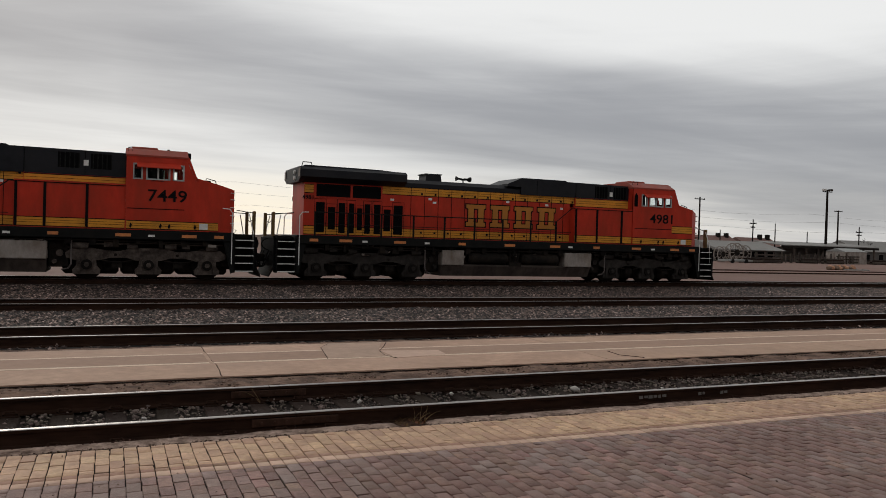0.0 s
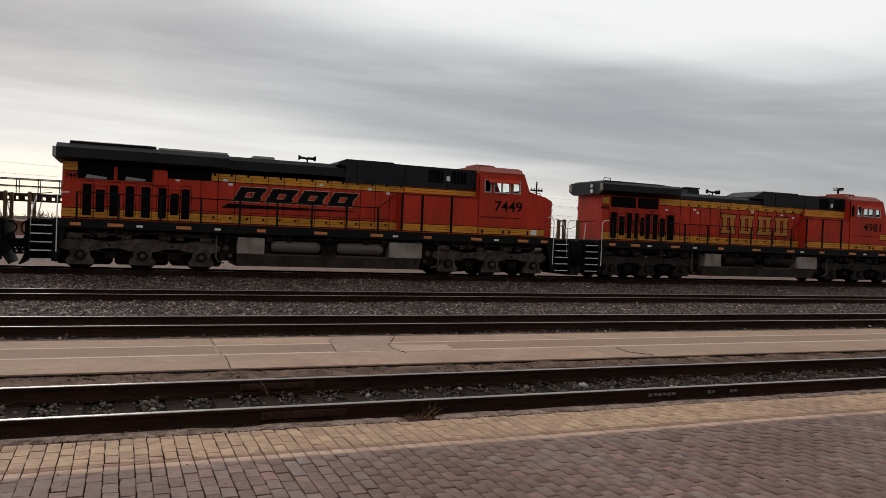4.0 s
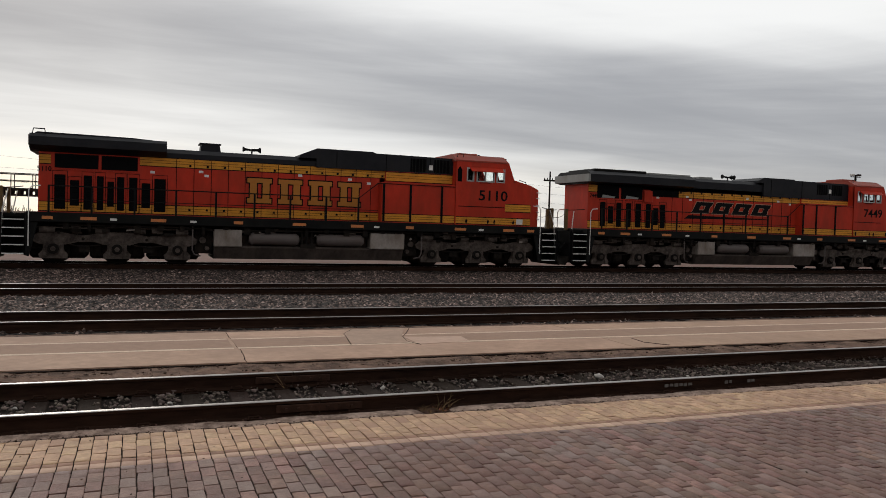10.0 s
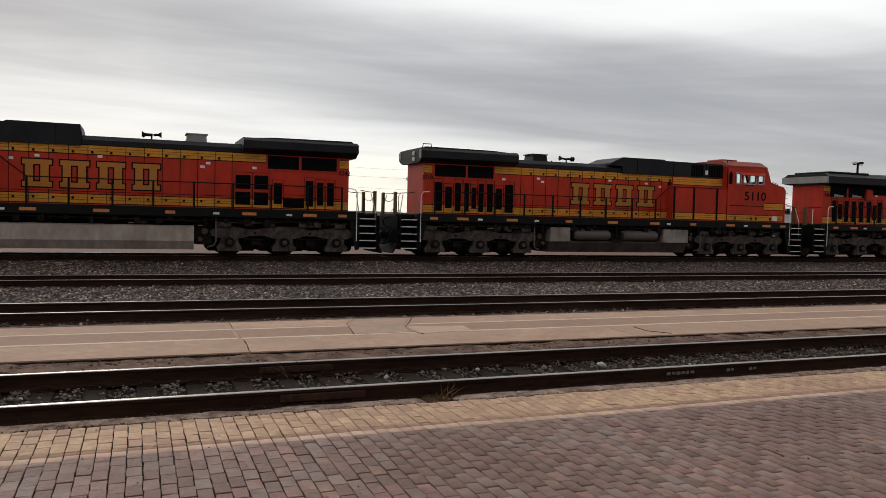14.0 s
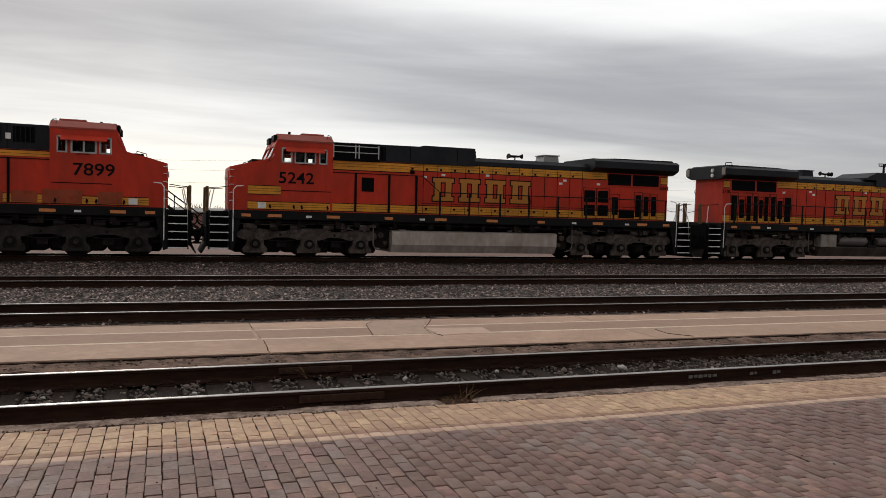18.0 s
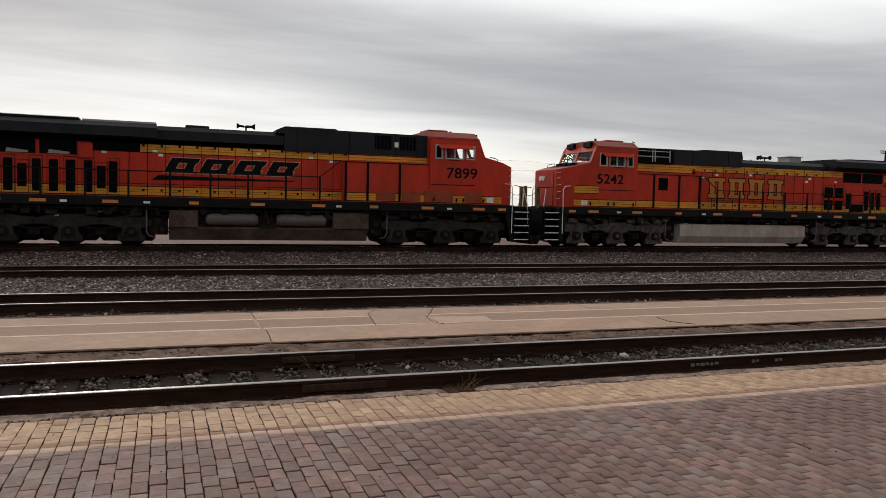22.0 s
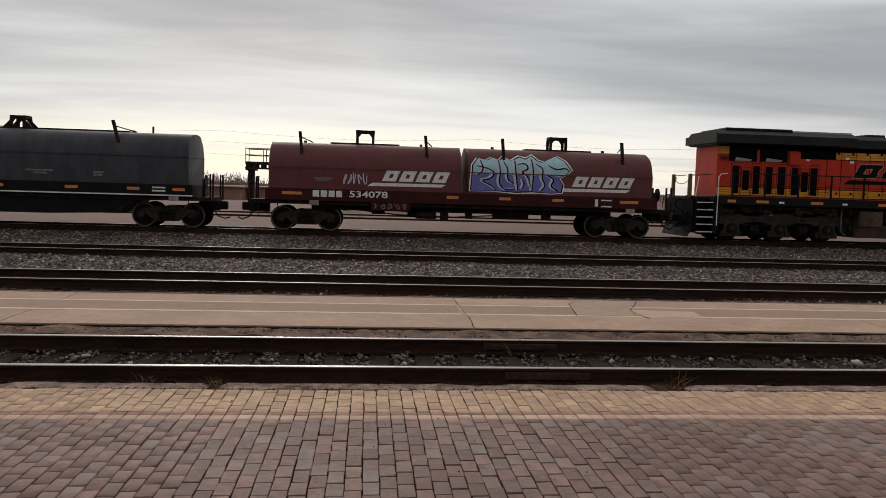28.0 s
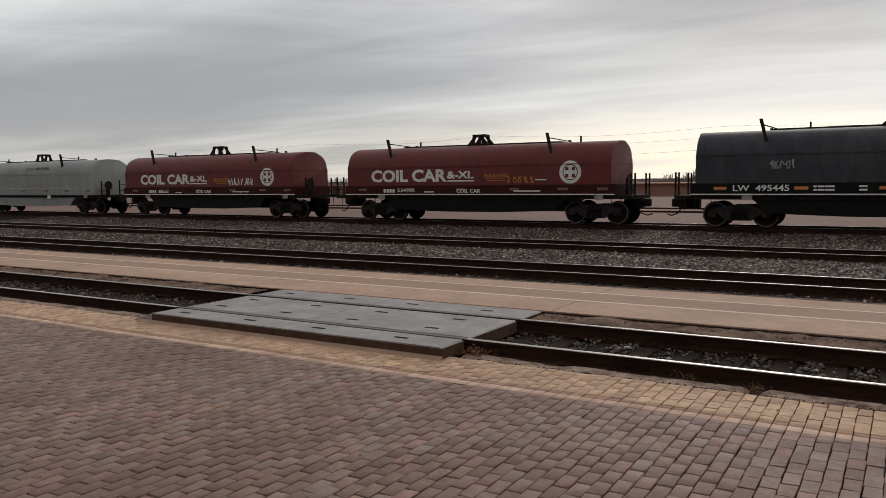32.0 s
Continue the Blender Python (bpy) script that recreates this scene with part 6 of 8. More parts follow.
        a, b = sorted((xe + e * 1.00, xe + e * 1.20))
        box(bm, a, b, -0.16, 0.16, 0.70, 1.02, bevel=0.04)
        part("coupler", bm, M["grime"], v, "knuckle coupler")
        for y in (-0.95, -0.5, 0.5, 0.95):
            h = part("air_hose", pipe(bmesh.new(), [(xe + e * 0.90, y, 1.15), (xe + e * 1.02, y * 0.95, 0.85), (xe + e * 1.12, y * 0.8, 0.55), (xe + e * 1.22, y * 0.6, 0.50)], 0.028), M["rubber"], v, "black air hose")
        lp = part("cable_loop", pipe(bmesh.new(), [(xe + e * (0.92 + 0.20 * math.cos(t)), -0.25 + 0.1 * math.cos(2 * t), 1.40 + 0.22 * math.sin(t)) for t in np.linspace(0, 6.28, 13)], 0.03), M["rubber"], v, "looped jumper cable")
        for y in (-0.85, 0.85):
            p = part("end_post", B(xe + e * 0.82 - 0.055, xe + e * 0.82 + 0.055, y - 0.10, y + 0.10, 1.70, 2.66, bevel=0.02), M["post"], v, "dull yellow upright end post")
            part("end_handrail", pipe(bmesh.new(), [(xe + e * 0.82, y, 2.60), (xe + e * 0.45, y * 1.2, 2.62), (xe + e * 0.1, y * 1.5, 2.66)], 0.016), M["darkgreen"], p)
        part("safety_chain", pipe(bmesh.new(), [(xe + e * 0.82, 0.85 * t, 2.48 - 0.22 * (1 - t * t)) for t in np.linspace(-1, 1, 9)], 0.012, 5), M["rubber"], v)
    TRAIN.append((v, x, 180 if turned else 0))
    return v


locomotive("4981", True, 16.72)
locomotive("7449", False, -5.63)
locomotive("5110", True, -27.98)
locomotive("5242", True, -50.40, turned=True)
locomotive("7899", False, -72.70)


def freight_side_frame():
    """A cast side frame of a two-axle truck, with its springs, centred between the axles."""
    bm = bmesh.new()
    prism(bm, [(-1.12, 0.58), (-0.98, 0.66), (-0.35, 0.80), (0.35, 0.80), (0.98, 0.66), (1.12, 0.58), (1.08, 0.36), (0.86, 0.36), (0.80, 0.52), (0.42, 0.24), (-0.42, 0.24), (-0.80, 0.52), (-0.86, 0.36), (-1.08, 0.36)], -0.06, 0.06)
    return bm


def freight_spring():
    bm = bmesh.new()
    for k in range(5):
        tube(bm, (0, -0.10, 0.30 + k * 0.056), (0, -0.10, 0.335 + k * 0.056), 0.078 if k % 2 else 0.070, 10)
    return bm


def freight_truck(v, cx):
    tk = part("truck_bolster", B(cx - 0.2, cx + 0.2, -1.1, 1.1, 0.50, 0.80), M["grime"], v, "two-axle freight truck")
    for s in (-1, 1):
        f = share("side_frame", shared("freight_side_frame", freight_side_frame, M["darktruck"]), tk, cx, s * 1.02, 0, 0 if s < 0 else 180, "cast truck side frame")
        for dx in (-0.22, 0.0, 0.22):
            share("spring", shared("freight_spring", freight_spring, M["grime"]), f, dx)
        share("spring_plank", shared("spring_plank", lambda: B(-0.36, 0.36, -0.16, -0.02, 0.58, 0.70), M["grime"]), f)
        for dx in (-0.89, 0.89):
            share("axle_cap", shared("axle_cap", lambda: tube(bmesh.new(), (0, -0.13, 0.46), (0, -0.02, 0.46), 0.10, 10), M["darktruck"]), f, dx)
    for d in (-0.89, 0.89):
        wheelset(v, cx + d, 0.457, freight=True)
    bm = bmesh.new()
    pipe(bm, [(cx - 0.55, -0.95, 0.75), (cx - 0.30, -0.98, 0.40), (cx + 0.30, -0.98, 0.40), (cx + 0.55, -0.95, 0.75)], 0.03)
    part("brake_beam", bm, M["grime"], tk)


def cover_profile(w, z0, zr, zt, n=14):
    """Half-round cover section: upright sides from z0 to the ridge zr, then an arch up to zt."""
    pts = [(-w, z0), (-w, zr)]
    for k in range(1, n):
        a = math.pi * k / n
        c, s = math.cos(a), math.sin(a)
        pts.append((-w * math.copysign(abs(c) ** 0.80, c), zr + (zt - zr) * abs(s) ** 0.80))
    return pts + [(w, zr), (w, z0)]


def coil_cover(v, x0, x1, zr, zt, key, label):
    bm = bmesh.new()
    pro = cover_profile(1.40, 1.60, zr, zt)
    prism(bm, pro, x0, x1, "x")
    edges = [e for e in bm.edges if abs(e.verts[0].co.x - e.verts[1].co.x) < 1e-6 and max(e.verts[0].co.z, e.verts[1].co.z) > zr + 0.01]
    bmesh.ops.bevel(bm, geom=edges, offset=0.09, segments=3, affect="EDGES", profile=0.5)
    for f in bm.faces:
        f.smooth = True
    c = part("cover", bm, M[key], v, label)
    me = c.data
    me.set_sharp_from_angle(angle=radians(35))
    # the ridge flange and pressed ribs
    for s in (-1, 1):
        part("flange", B(x0 + 0.02, x1 - 0.02, *sorted((s * 1.395, s * 1.425)), zr - 0.03, zr + 0.01), M[key], c)
    for xx in (x0 - 0.012, x1):
        part("end_flange", B(xx, xx + 0.012, -1.40, 1.40, zr - 0.03, zr + 0.01), M[key], c)
    return c


def lifting_bracket(v, x, z, w, h, splayed, mat):
    """Two bent frames side by side, tied at the top, with splayed feet on the single covers."""
    br = part("lifting_bracket", B(x - w / 2 - 0.05, x + w / 2 + 0.05, -0.33, -0.23, z + h - 0.10, z + h, bevel=0.02), mat, v, "steel lifting bracket on the cover")
    part("bracket_bar", B(x - w / 2 - 0.05, x + w / 2 + 0.05, 0.23, 0.33, z + h - 0.10, z + h, bevel=0.02), mat, br)
    for dx in (-w / 2, w / 2):
        part("bracket_tie", B(x + dx - 0.06, x + dx + 0.06, -0.23, 0.23, z + h - 0.10, z + h + 0.01), mat, br)
        t = 1 if dx > 0 else -1
        for y in (-0.28, 0.28):
            pro = [(x + dx - 0.05, z - 0.02), (x + dx + 0.05, z - 0.02), (x + dx + 0.05, z + h - 0.10), (x + dx - t * 0.16, z + h - 0.10), (x + dx - 0.05 * t, z + h - 0.24)]
            if t < 0:
                pro = [(x + dx + 0.05, z - 0.02), (x + dx - 0.05, z - 0.02), (x + dx - 0.05, z + h - 0.10), (x + dx + 0.16, z + h - 0.10), (x + dx + 0.05, z + h - 0.24)]
            part("bracket_leg", prism(bmesh.new(), pro, y - 0.045, y + 0.045), mat, br)
            if splayed:
                part("bracket_foot", prism(bmesh.new(), [(x + dx + t * 0.05, z - 0.02), (x + dx + t * splayed, z - 0.02), (x + dx + t * 0.06, z + h * 0.62), (x + dx + t * 0.05, z + h * 0.62)], y - 0.03, y + 0.03), mat, br)
    return br


def guide_post(v, x, lean, zt, mat, side_z):
    """A stacking guide: a bar that stands up from the shoulder of the cover, with a stay to the ridge."""
    for s in (-1, 1):
        up = 0.36 if s < 0 else 0.16
        bm = bmesh.new()
        prism(bm, [(x - 0.055, side_z), (x + 0.055, side_z), (x - lean + 0.055, zt + up), (x - lean - 0.055, zt + up)], *sorted((s * 1.20, s * 1.30)))
        p = part("guide_post", bm, mat, v, "upright stacking guide")
        if s < 0:
            part("guide_stay", pipe(bmesh.new(), [(x - lean * 0.8, -1.25, zt + 0.16), (x - lean + 0.38, 0.4, zt + 0.05)], 0.022, 5), mat, p)


def coil_car(label, x, key, half, hubs, zr, zt, twin=False, line=True, belly=True, frame_key="navy"):
    v = thing("coil_car", label, "freight car", group="coil cars of the train")
    fm = M[frame_key]
    L = half
    sill = part("side_sill", B(-L - 0.1, L + 0.1, -1.42, 1.42, 1.16, 1.62, bevel=0.015), fm, v, "deep side sill")
    part("end_deck", B(-L - 0.75, L + 0.75, -1.30, 1.30, 1.02, 1.17), M["grime"], v)
    if line:
        for s in (-1, 1):
            part("white_line", B(-L - 0.1, L + 0.1, *sorted((s * 1.42, s * 1.43)), 1.19, 1.235), M["white"], sill, "white stripe along the sill")
    if belly:
        bm = bmesh.new()
        prism(bm, [(-L + 1.9, 1.16), (-L + 2.6, 0.52), (-1.5, 0.44), (1.5, 0.44), (L - 2.6, 0.52), (L - 1.9, 1.16)], -1.22, 1.22)
        part("trough", bm, M["palegrey" if key == "palegrey" else "darkgreen"], v, "dark hanging coil trough")
    else:
        part("centre_sill", B(-L + 1.6, L - 1.6, -0.9, 0.9, 0.82, 1.16), M["grime"], v)
        bm = bmesh.new()
        for xx, w, z in ((-2.2, 0.9, 0.62), (-0.9, 0.3, 0.55), (0.1, 0.25, 0.6), (1.2, 1.4, 0.66), (-3.6, 0.5, 0.7), (3.2, 0.3, 0.62)):
            box(bm, xx, xx + w, -0.8, -0.4, z, 0.84)
        tube(bm, (-1.9, -0.9, 0.72), (-1.1, -0.9, 0.72), 0.16, 12)
        pipe(bm, [(-4.2, -1.0, 0.85), (-2.6, -1.0, 0.70), (-0.4, -1.0, 0.66), (2.4, -1.0, 0.84)], 0.025)
        part("brake_gear", bm, M["grime"], v, "brake rigging under the frame")
    if twin:
        covers = [coil_cover(v, -L + 0.02, -0.20, zr, zt, key, "half-round steel coil cover"), coil_cover(v, 0.05, L - 0.12, zr, zt, key, "half-round steel coil cover")]
        mids = (-3.92, 3.82)
    else:
        covers = [coil_cover(v, -L + 0.05, L - 0.05, zr, zt, key, "half-round steel coil cover")]
        mids = (0.0,)
    for cx in hubs:
        freight_truck(v, cx)
    steel = M["steelwork"]
    for m in mids:
        lifting_bracket(v, m, zt, 0.62 if twin else 0.46, 0.55 if twin else 0.48, 0 if twin else 0.36, steel)
        reach = 1.35 if twin else 4.0
        part("roof_walk", B(m - reach, m + reach, -0.32, 0.32, zt - 0.02, zt + 0.045), steel, v, "narrow steel roof walk")
        for d in (-2.35, 2.40) if twin else (-4.05, 4.0):
            guide_post(v, m + d, 0.10 if twin else 0.24, zt, steel, zr + 0.30)
        if not twin:
            for d in (-2.7, 5.1):
                part("guide_stub", B(m + d - 0.03, m + d + 0.03, -0.9, -0.84, zt - 0.05, zt + 0.20), steel, v)
    for s in (-1, 1):
        for k, xx in enumerate((-7.0, -0.75, 1.3, 3.4, 6.1) if twin else (-L + 0.72, -L + 3.45, -0.5, 2.1, 4.3, L - 0.62)):
            part("reflector", B(xx, xx + (0.75 if twin and k in (0, 4) else 0.45), *sorted((s * 1.42, s * 1.429)), 1.38, 1.49), M["reflector" if key in ("navy", "maroon") else "dull_strip"], sill, "faded reflector strip")
        for cx in hubs:
            part("jack_plate", B(cx + 0.15, cx + 0.5, *sorted((s * 1.40, s * 1.432)), 1.0, 1.18), M["tankgrey"], sill)
    # end fittings
    for e in (-1, 1):
        xe = e * (L + 0.1)
        a, b = sorted((xe, xe + e * 0.75))
        part("draft_sill", B(a, b, -0.22, 0.22, 0.66, 1.03), M["grime"], v)
        a, b = sorted((xe + e * 0.70, xe + e * 1.05))
        part("coupler", B(a, b, -0.15, 0.15, 0.70, 1.02, bevel=0.04), M["grime"], v, "knuckle coupler")
        part("air_hose", pipe(bmesh.new(), [(xe + e * 0.5, -0.4, 0.80), (xe + e * 0.75, -0.38, 0.45), (xe + e * 1.0, -0.30, 0.36), (xe + e * 1.18, -0.2, 0.42)], 0.028), M["rubber"], v, "black air hose")
        for y in (-1.25, -0.75, 0.75, 1.25):
            part("end_stanchion", B(xe + e * 0.62 - 0.03, xe + e * 0.62 + 0.03, y - 0.03, y + 0.03, 1.1, 2.05), steel, v)
        bm = bmesh.new()
        for z in (1.45, 1.8):
            pipe(bm, [(xe + e * 0.62, -1.25, z), (xe + e * 0.62, -0.75, z)], 0.016)
            pipe(bm, [(xe + e * 0.62, 0.75, z), (xe + e * 0.62, 1.25, z)], 0.016)
        part("end_railing", bm, steel, v)
        for s in (-1, 1):
            lad = part("sill_step", pipe(bmesh.new(), [(xe - e * 0.15, s * 1.36, 1.05), (xe - e * 0.15, s * 1.38, 0.55), (xe + e * 0.25, s * 1.38, 0.55), (xe + e * 0.25, s * 1.36, 1.05)], 0.018), steel, v, "bent sill step")
        if e > 0:
            w = part("hand_brake", tube(bmesh.new(), (xe + 0.30, -0.55, 1.75), (xe + 0.34, -0.55, 1.75), 0.27, 20), steel, v, "hand brake wheel")
            part("brake_stand", B(xe + 0.2, xe + 0.30, -0.65, -0.45, 1.1, 1.85), steel, w)
    TRAIN.append((v, x, 0))
    return v, covers, sill


def bars(name, parent, x, z, widths, h, mat, y, label, gap=0.02):
    """Unreadable small writing as plain bars."""
    bm = bmesh.new()
    xx = x
    for w in widths:
        box(bm, xx, xx + w, -y - 0.006, -y, z, z + h)
        xx += w + gap
    ob = part(name, bm, mat, parent, label)
    return ob


def scribble(parent, x, z, w, h, letters, mat, y, seed, label, thick=0.045):
    """A sprayed tag that cannot be read: one looping stroke for each sign."""
    r = random.Random(seed)
    step = w / letters
    for k in range(letters):
        q = [(x + (k + r.uniform(0.0, 0.95)) * step, z + h * f * r.uniform(0.85, 1.1)) for f in (0.9, 0.2, 0.05, 0.55, 0.95, 0.5, 0.05)[:r.choice((5, 6, 7))]]
        for _ in range(2):
            q = [q[0]] + [(a[0] * (1 - f) + b[0] * f, a[1] * (1 - f) + b[1] * f) for a, b in zip(q, q[1:]) for f in (0.25, 0.75)] + [q[-1]]
        part("spray_stroke", pipe(bmesh.new(), [(px, -y - 0.004, pz) for px, pz in q], thick / 2, 4), mat, parent, label)


def coil_lettering(v, cover, sill, small):
    """White words on the plain red cars."""
    y = 1.402
    lettering("car_word", "COIL CAR", 0.74, M["white"], cover, -3.12, -y, 2.03, width=4.15, label="white lettering", bold=0.035)
    lettering("car_word", "&-XL", 0.44, M["white"], cover, -0.32, -y, 2.06, width=1.35, label="white lettering", bold=0.03)
    bars("name_stroke", cover, -0.98, 1.78, (1.35,), 0.06, M["white"], 1.40, "white rule under the word")
    lettering("car_word", "INSULATED", 0.17, M["gold"], cover, 1.45, -y, 2.02, width=1.15, label="gold lettering")
    bars("notice_lines", cover, 0.95, 1.90, (0.95,), 0.03, M["gold"], 1.40, "gold rule")
    bars("notice_lines", cover, 1.05, 1.80, (0.4, 0.42), 0.035, M["gold"], 1.40, "small notice lines")
    scribble(cover, 2.0, 1.68, 1.25 if not small else 1.9, 0.34 if not small else 0.42, 5 if not small else 8, M["gold" if not small else "white"], 1.40, 4 + small, "sprayed line of a tag")
    logo = part("round_emblem", tube(bmesh.new(), (4.85, -1.40, 2.12), (4.85, -1.41, 2.12), 0.47, 36), M["white"], cover, "white disc emblem")
    part("emblem_ring", tube(bmesh.new(), (4.85, -1.41, 2.12), (4.85, -1.414, 2.12), 0.33, 32), M["oxide"], logo)
    bm = bmesh.new()
    tube(bm, (4.85, -1.414, 2.12), (4.85, -1.418, 2.12), 0.29, 32)
    part("emblem_disc", bm, M["white"], logo)
    for sx in (-1, 1):
        for sz in (-1, 1):
            part("emblem_cross", B(4.85 + sx * 0.07 - (0.14 if sx < 0 else 0), 4.85 + sx * 0.07 + (0.14 if sx > 0 else 0), -1.422, -1.418, 2.12 + sz * 0.07 - (0.14 if sz < 0 else 0), 2.12 + sz * 0.07 + (0.14 if sz > 0 else 0)), M["oxide"], logo)
    lettering("car_word", "COIL CAR", 0.22, M["white"], sill, 0.10, -1.432, 1.36, width=1.2, label="small white lettering")
    bars("owner_mark", sill, -4.45, 1.30, (0.12, 0.12, 0.12, 0.12), 0.16, M["white"], 1.42, "owner's initials as white blocks", 0.05)
    if small:
        bars("car_number", sill, -3.60, 1.30, (0.1, 0.1, 0.1, 0.1, 0.1, 0.1), 0.16, M["white"], 1.42, "white number blocks", 0.045)
    else:
        lettering("car_number", "534705", 0.24, M["white"], sill, -3.18, -1.432, 1.39, width=0.95, label="white car number", bold=0.01)
    bars("small_notice", sill, -2.2, 1.30, (0.2, 0.3), 0.05, M["white"], 1.42, "small white notice")
    bars("small_notice", sill, 2.3, 1.33, (0.5, 0.3, 0.4), 0.05, M["white"], 1.42, "small white notice")
    bars("small_notice", cover, 3.3, 1.80, (0.2, 0.28), 0.05, M["white"], 1.40, "small white notice")


# maroon twin-cover car with a painted tag
v, cov, sill = coil_car("maroon coil car with two half-round covers and graffiti", -92.64, "maroon", 7.52, (-6.12, 6.22), 2.42, 3.40, twin=True, line=False, belly=False, frame_key="oxide_dark")


def slant_mark(parent, x0, z0, w, h):
    """The road's name as four plain slanting white blocks with a stroke under them."""
    bm = bmesh.new()
    step = w / 4
    for k in range(4):
        x = x0 + k * step
        for a, b, c, d in ((0.0, 0.82, 0.66, 1.0), (0.0, 0.82, 0.0, 0.30), (0.0, 0.30, 0.29, 0.67), (0.52, 0.80, 0.29, 0.67)):
            prism(bm, [(x + a * step + 0.45 * c * h, z0 + c * h), (x + b * step + 0.45 * c * h, z0 + c * h), (x + b * step + 0.45 * d * h, z0 + d * h), (x + a * step + 0.45 * d * h, z0 + d * h)], -1.408, -1.40)
    part("name_block", bm, M["white"], parent, "white slanting block mark")
    part("name_stroke", prism(bmesh.new(), [(x0 - 0.55, z0 - 0.20), (x0 - 0.35, z0 - 0.07), (x0 + w - 0.1, z0 - 0.07), (x0 + w - 0.25, z0 - 0.18)], -1.408, -1.40), M["white"], parent, "white stroke under the mark")


slant_mark(cov[0], -3.25, 1.98, 2.55, 0.42)
slant_mark(cov[1], 4.15, 1.98, 2.45, 0.42)
bars("owner_mark", sill, -5.85, 1.32, (0.24, 0.24, 0.22, 0.22), 0.24, M["white"], 1.42, "owner's initials as white blocks", 0.06)
lettering("car_number", "534078", 0.34, M["white"], sill, -3.75, -1.432, 1.44, width=1.45, label="white car number")
scribble(v, -3.55, 0.90, 1.3, 0.24, 5, M["chalk"], 1.405, 8, "grey sprayed line of a tag")
part("tag_panel", B(-3.65, -2.15, -1.402, -1.36, 0.86, 1.17), M["oxide_dark"], v, "lower sill plate")
scribble(cov[0], -4.75, 1.80, 0.95, 0.46, 5, M["lilac"], 1.40, 9, "pale sprayed line of a tag")
bars("small_notice", cov[0], -5.8, 2.0, (0.24, 0.2, 0.2), 0.05, M["chalk"], 1.40, "small white notice")
bars("small_notice", cov[0], -5.75, 1.93, (0.5,), 0.04, M["chalk"], 1.40, "small white notice")
bars("small_notice", sill, 5.1, 1.24, (0.12,), 0.28, M["white"], 1.42, "white panel")
bars("small_notice", sill, 5.35, 1.22, (0.42,), 0.05, M["white"], 1.42, "stencilled frame")
bars("small_notice", sill, 5.35, 1.46, (0.42,), 0.05, M["white"], 1.42, "stencilled frame")

# the painted tag: interlocking pale blue and violet shapes with white edges, bent round the cover
def on_cover(x, z, off):
    """A point of the near cover wall or arch at height z, pushed out by off."""
    if z <= 2.42:
        return Vector((x, -1.40 - off, z))
    q = min(0.999, (z - 2.42) / (3.40 - 2.42))
    s = q ** (1 / 0.80)
    a = math.asin(s)
    return Vector((x, -1.40 * math.cos(a) ** 0.80 - off * math.cos(a), z + off * s))


def tag_shape(name, pts, off, mat, label, grow=0.0):
    bm = bmesh.new()
    cx, cz = sum(p[0] for p in pts) / len(pts), sum(p[1] for p in pts) / len(pts)
    dense = []
    for (x0, z0), (x1, z1) in zip(pts, pts[1:] + pts[:1]):
        for k in range(4):
            x, z = x0 + (x1 - x0) * k / 4, z0 + (z1 - z0) * k / 4
            d = math.hypot(x - cx, z - cz) or 1
            dense.append((x + (x - cx) / d * grow, z + (z - cz) / d * grow))
    n = 8
    rings = [[bm.verts.new(on_cover(cx + (x - cx) * k / n, cz + (z - cz) * k / n, off)) for x, z in dense] for k in range(1, n + 1)]
    c = bm.verts.new(on_cover(cx, cz, off))
    m = len(dense)
    for i in range(m):
        j = (i + 1) % m
        bm.faces.new([c, rings[0][i], rings[0][j]])
        for k in range(n - 1):
            bm.faces.new([rings[k][i], rings[k + 1][i], rings[k + 1][j], rings[k][j]])
    return part(name, bm, mat, cov[1], label)


def ribbon(name, pts, width, off, mat, label):
    """A sprayed line along (x, z) points, smoothed, lying on the cover."""
    q = list(pts)
    for _ in range(3):
        r = [q[0]]
        for (x0, z0), (x1, z1) in zip(q, q[1:]):
            r += [(x0 * 0.75 + x1 * 0.25, z0 * 0.75 + z1 * 0.25), (x0 * 0.25 + x1 * 0.75, z0 * 0.25 + z1 * 0.75)]
        q = r + [q[-1]]
    bm = bmesh.new()
    prev = None
    for k, (x, z) in enumerate(q):
        (xa, za), (xb, zb) = q[max(k - 1, 0)], q[min(k + 1, len(q) - 1)]
        d = math.hypot(xb - xa, zb - za) or 1
        nx, nz = -(zb - za) / d, (xb - xa) / d
        w = width * (0.55 + 0.45 * math.sin(math.pi * k / (len(q) - 1)))
        pair = [bm.verts.new(on_cover(x + nx * w / 2 * u, z + nz * w / 2 * u, off)) for u in (-1, 1)]
        if prev:
            bm.faces.new([prev[0], pair[0], pair[1], prev[1]])
        prev = pair
    return part(name, bm, mat, cov[1], label)


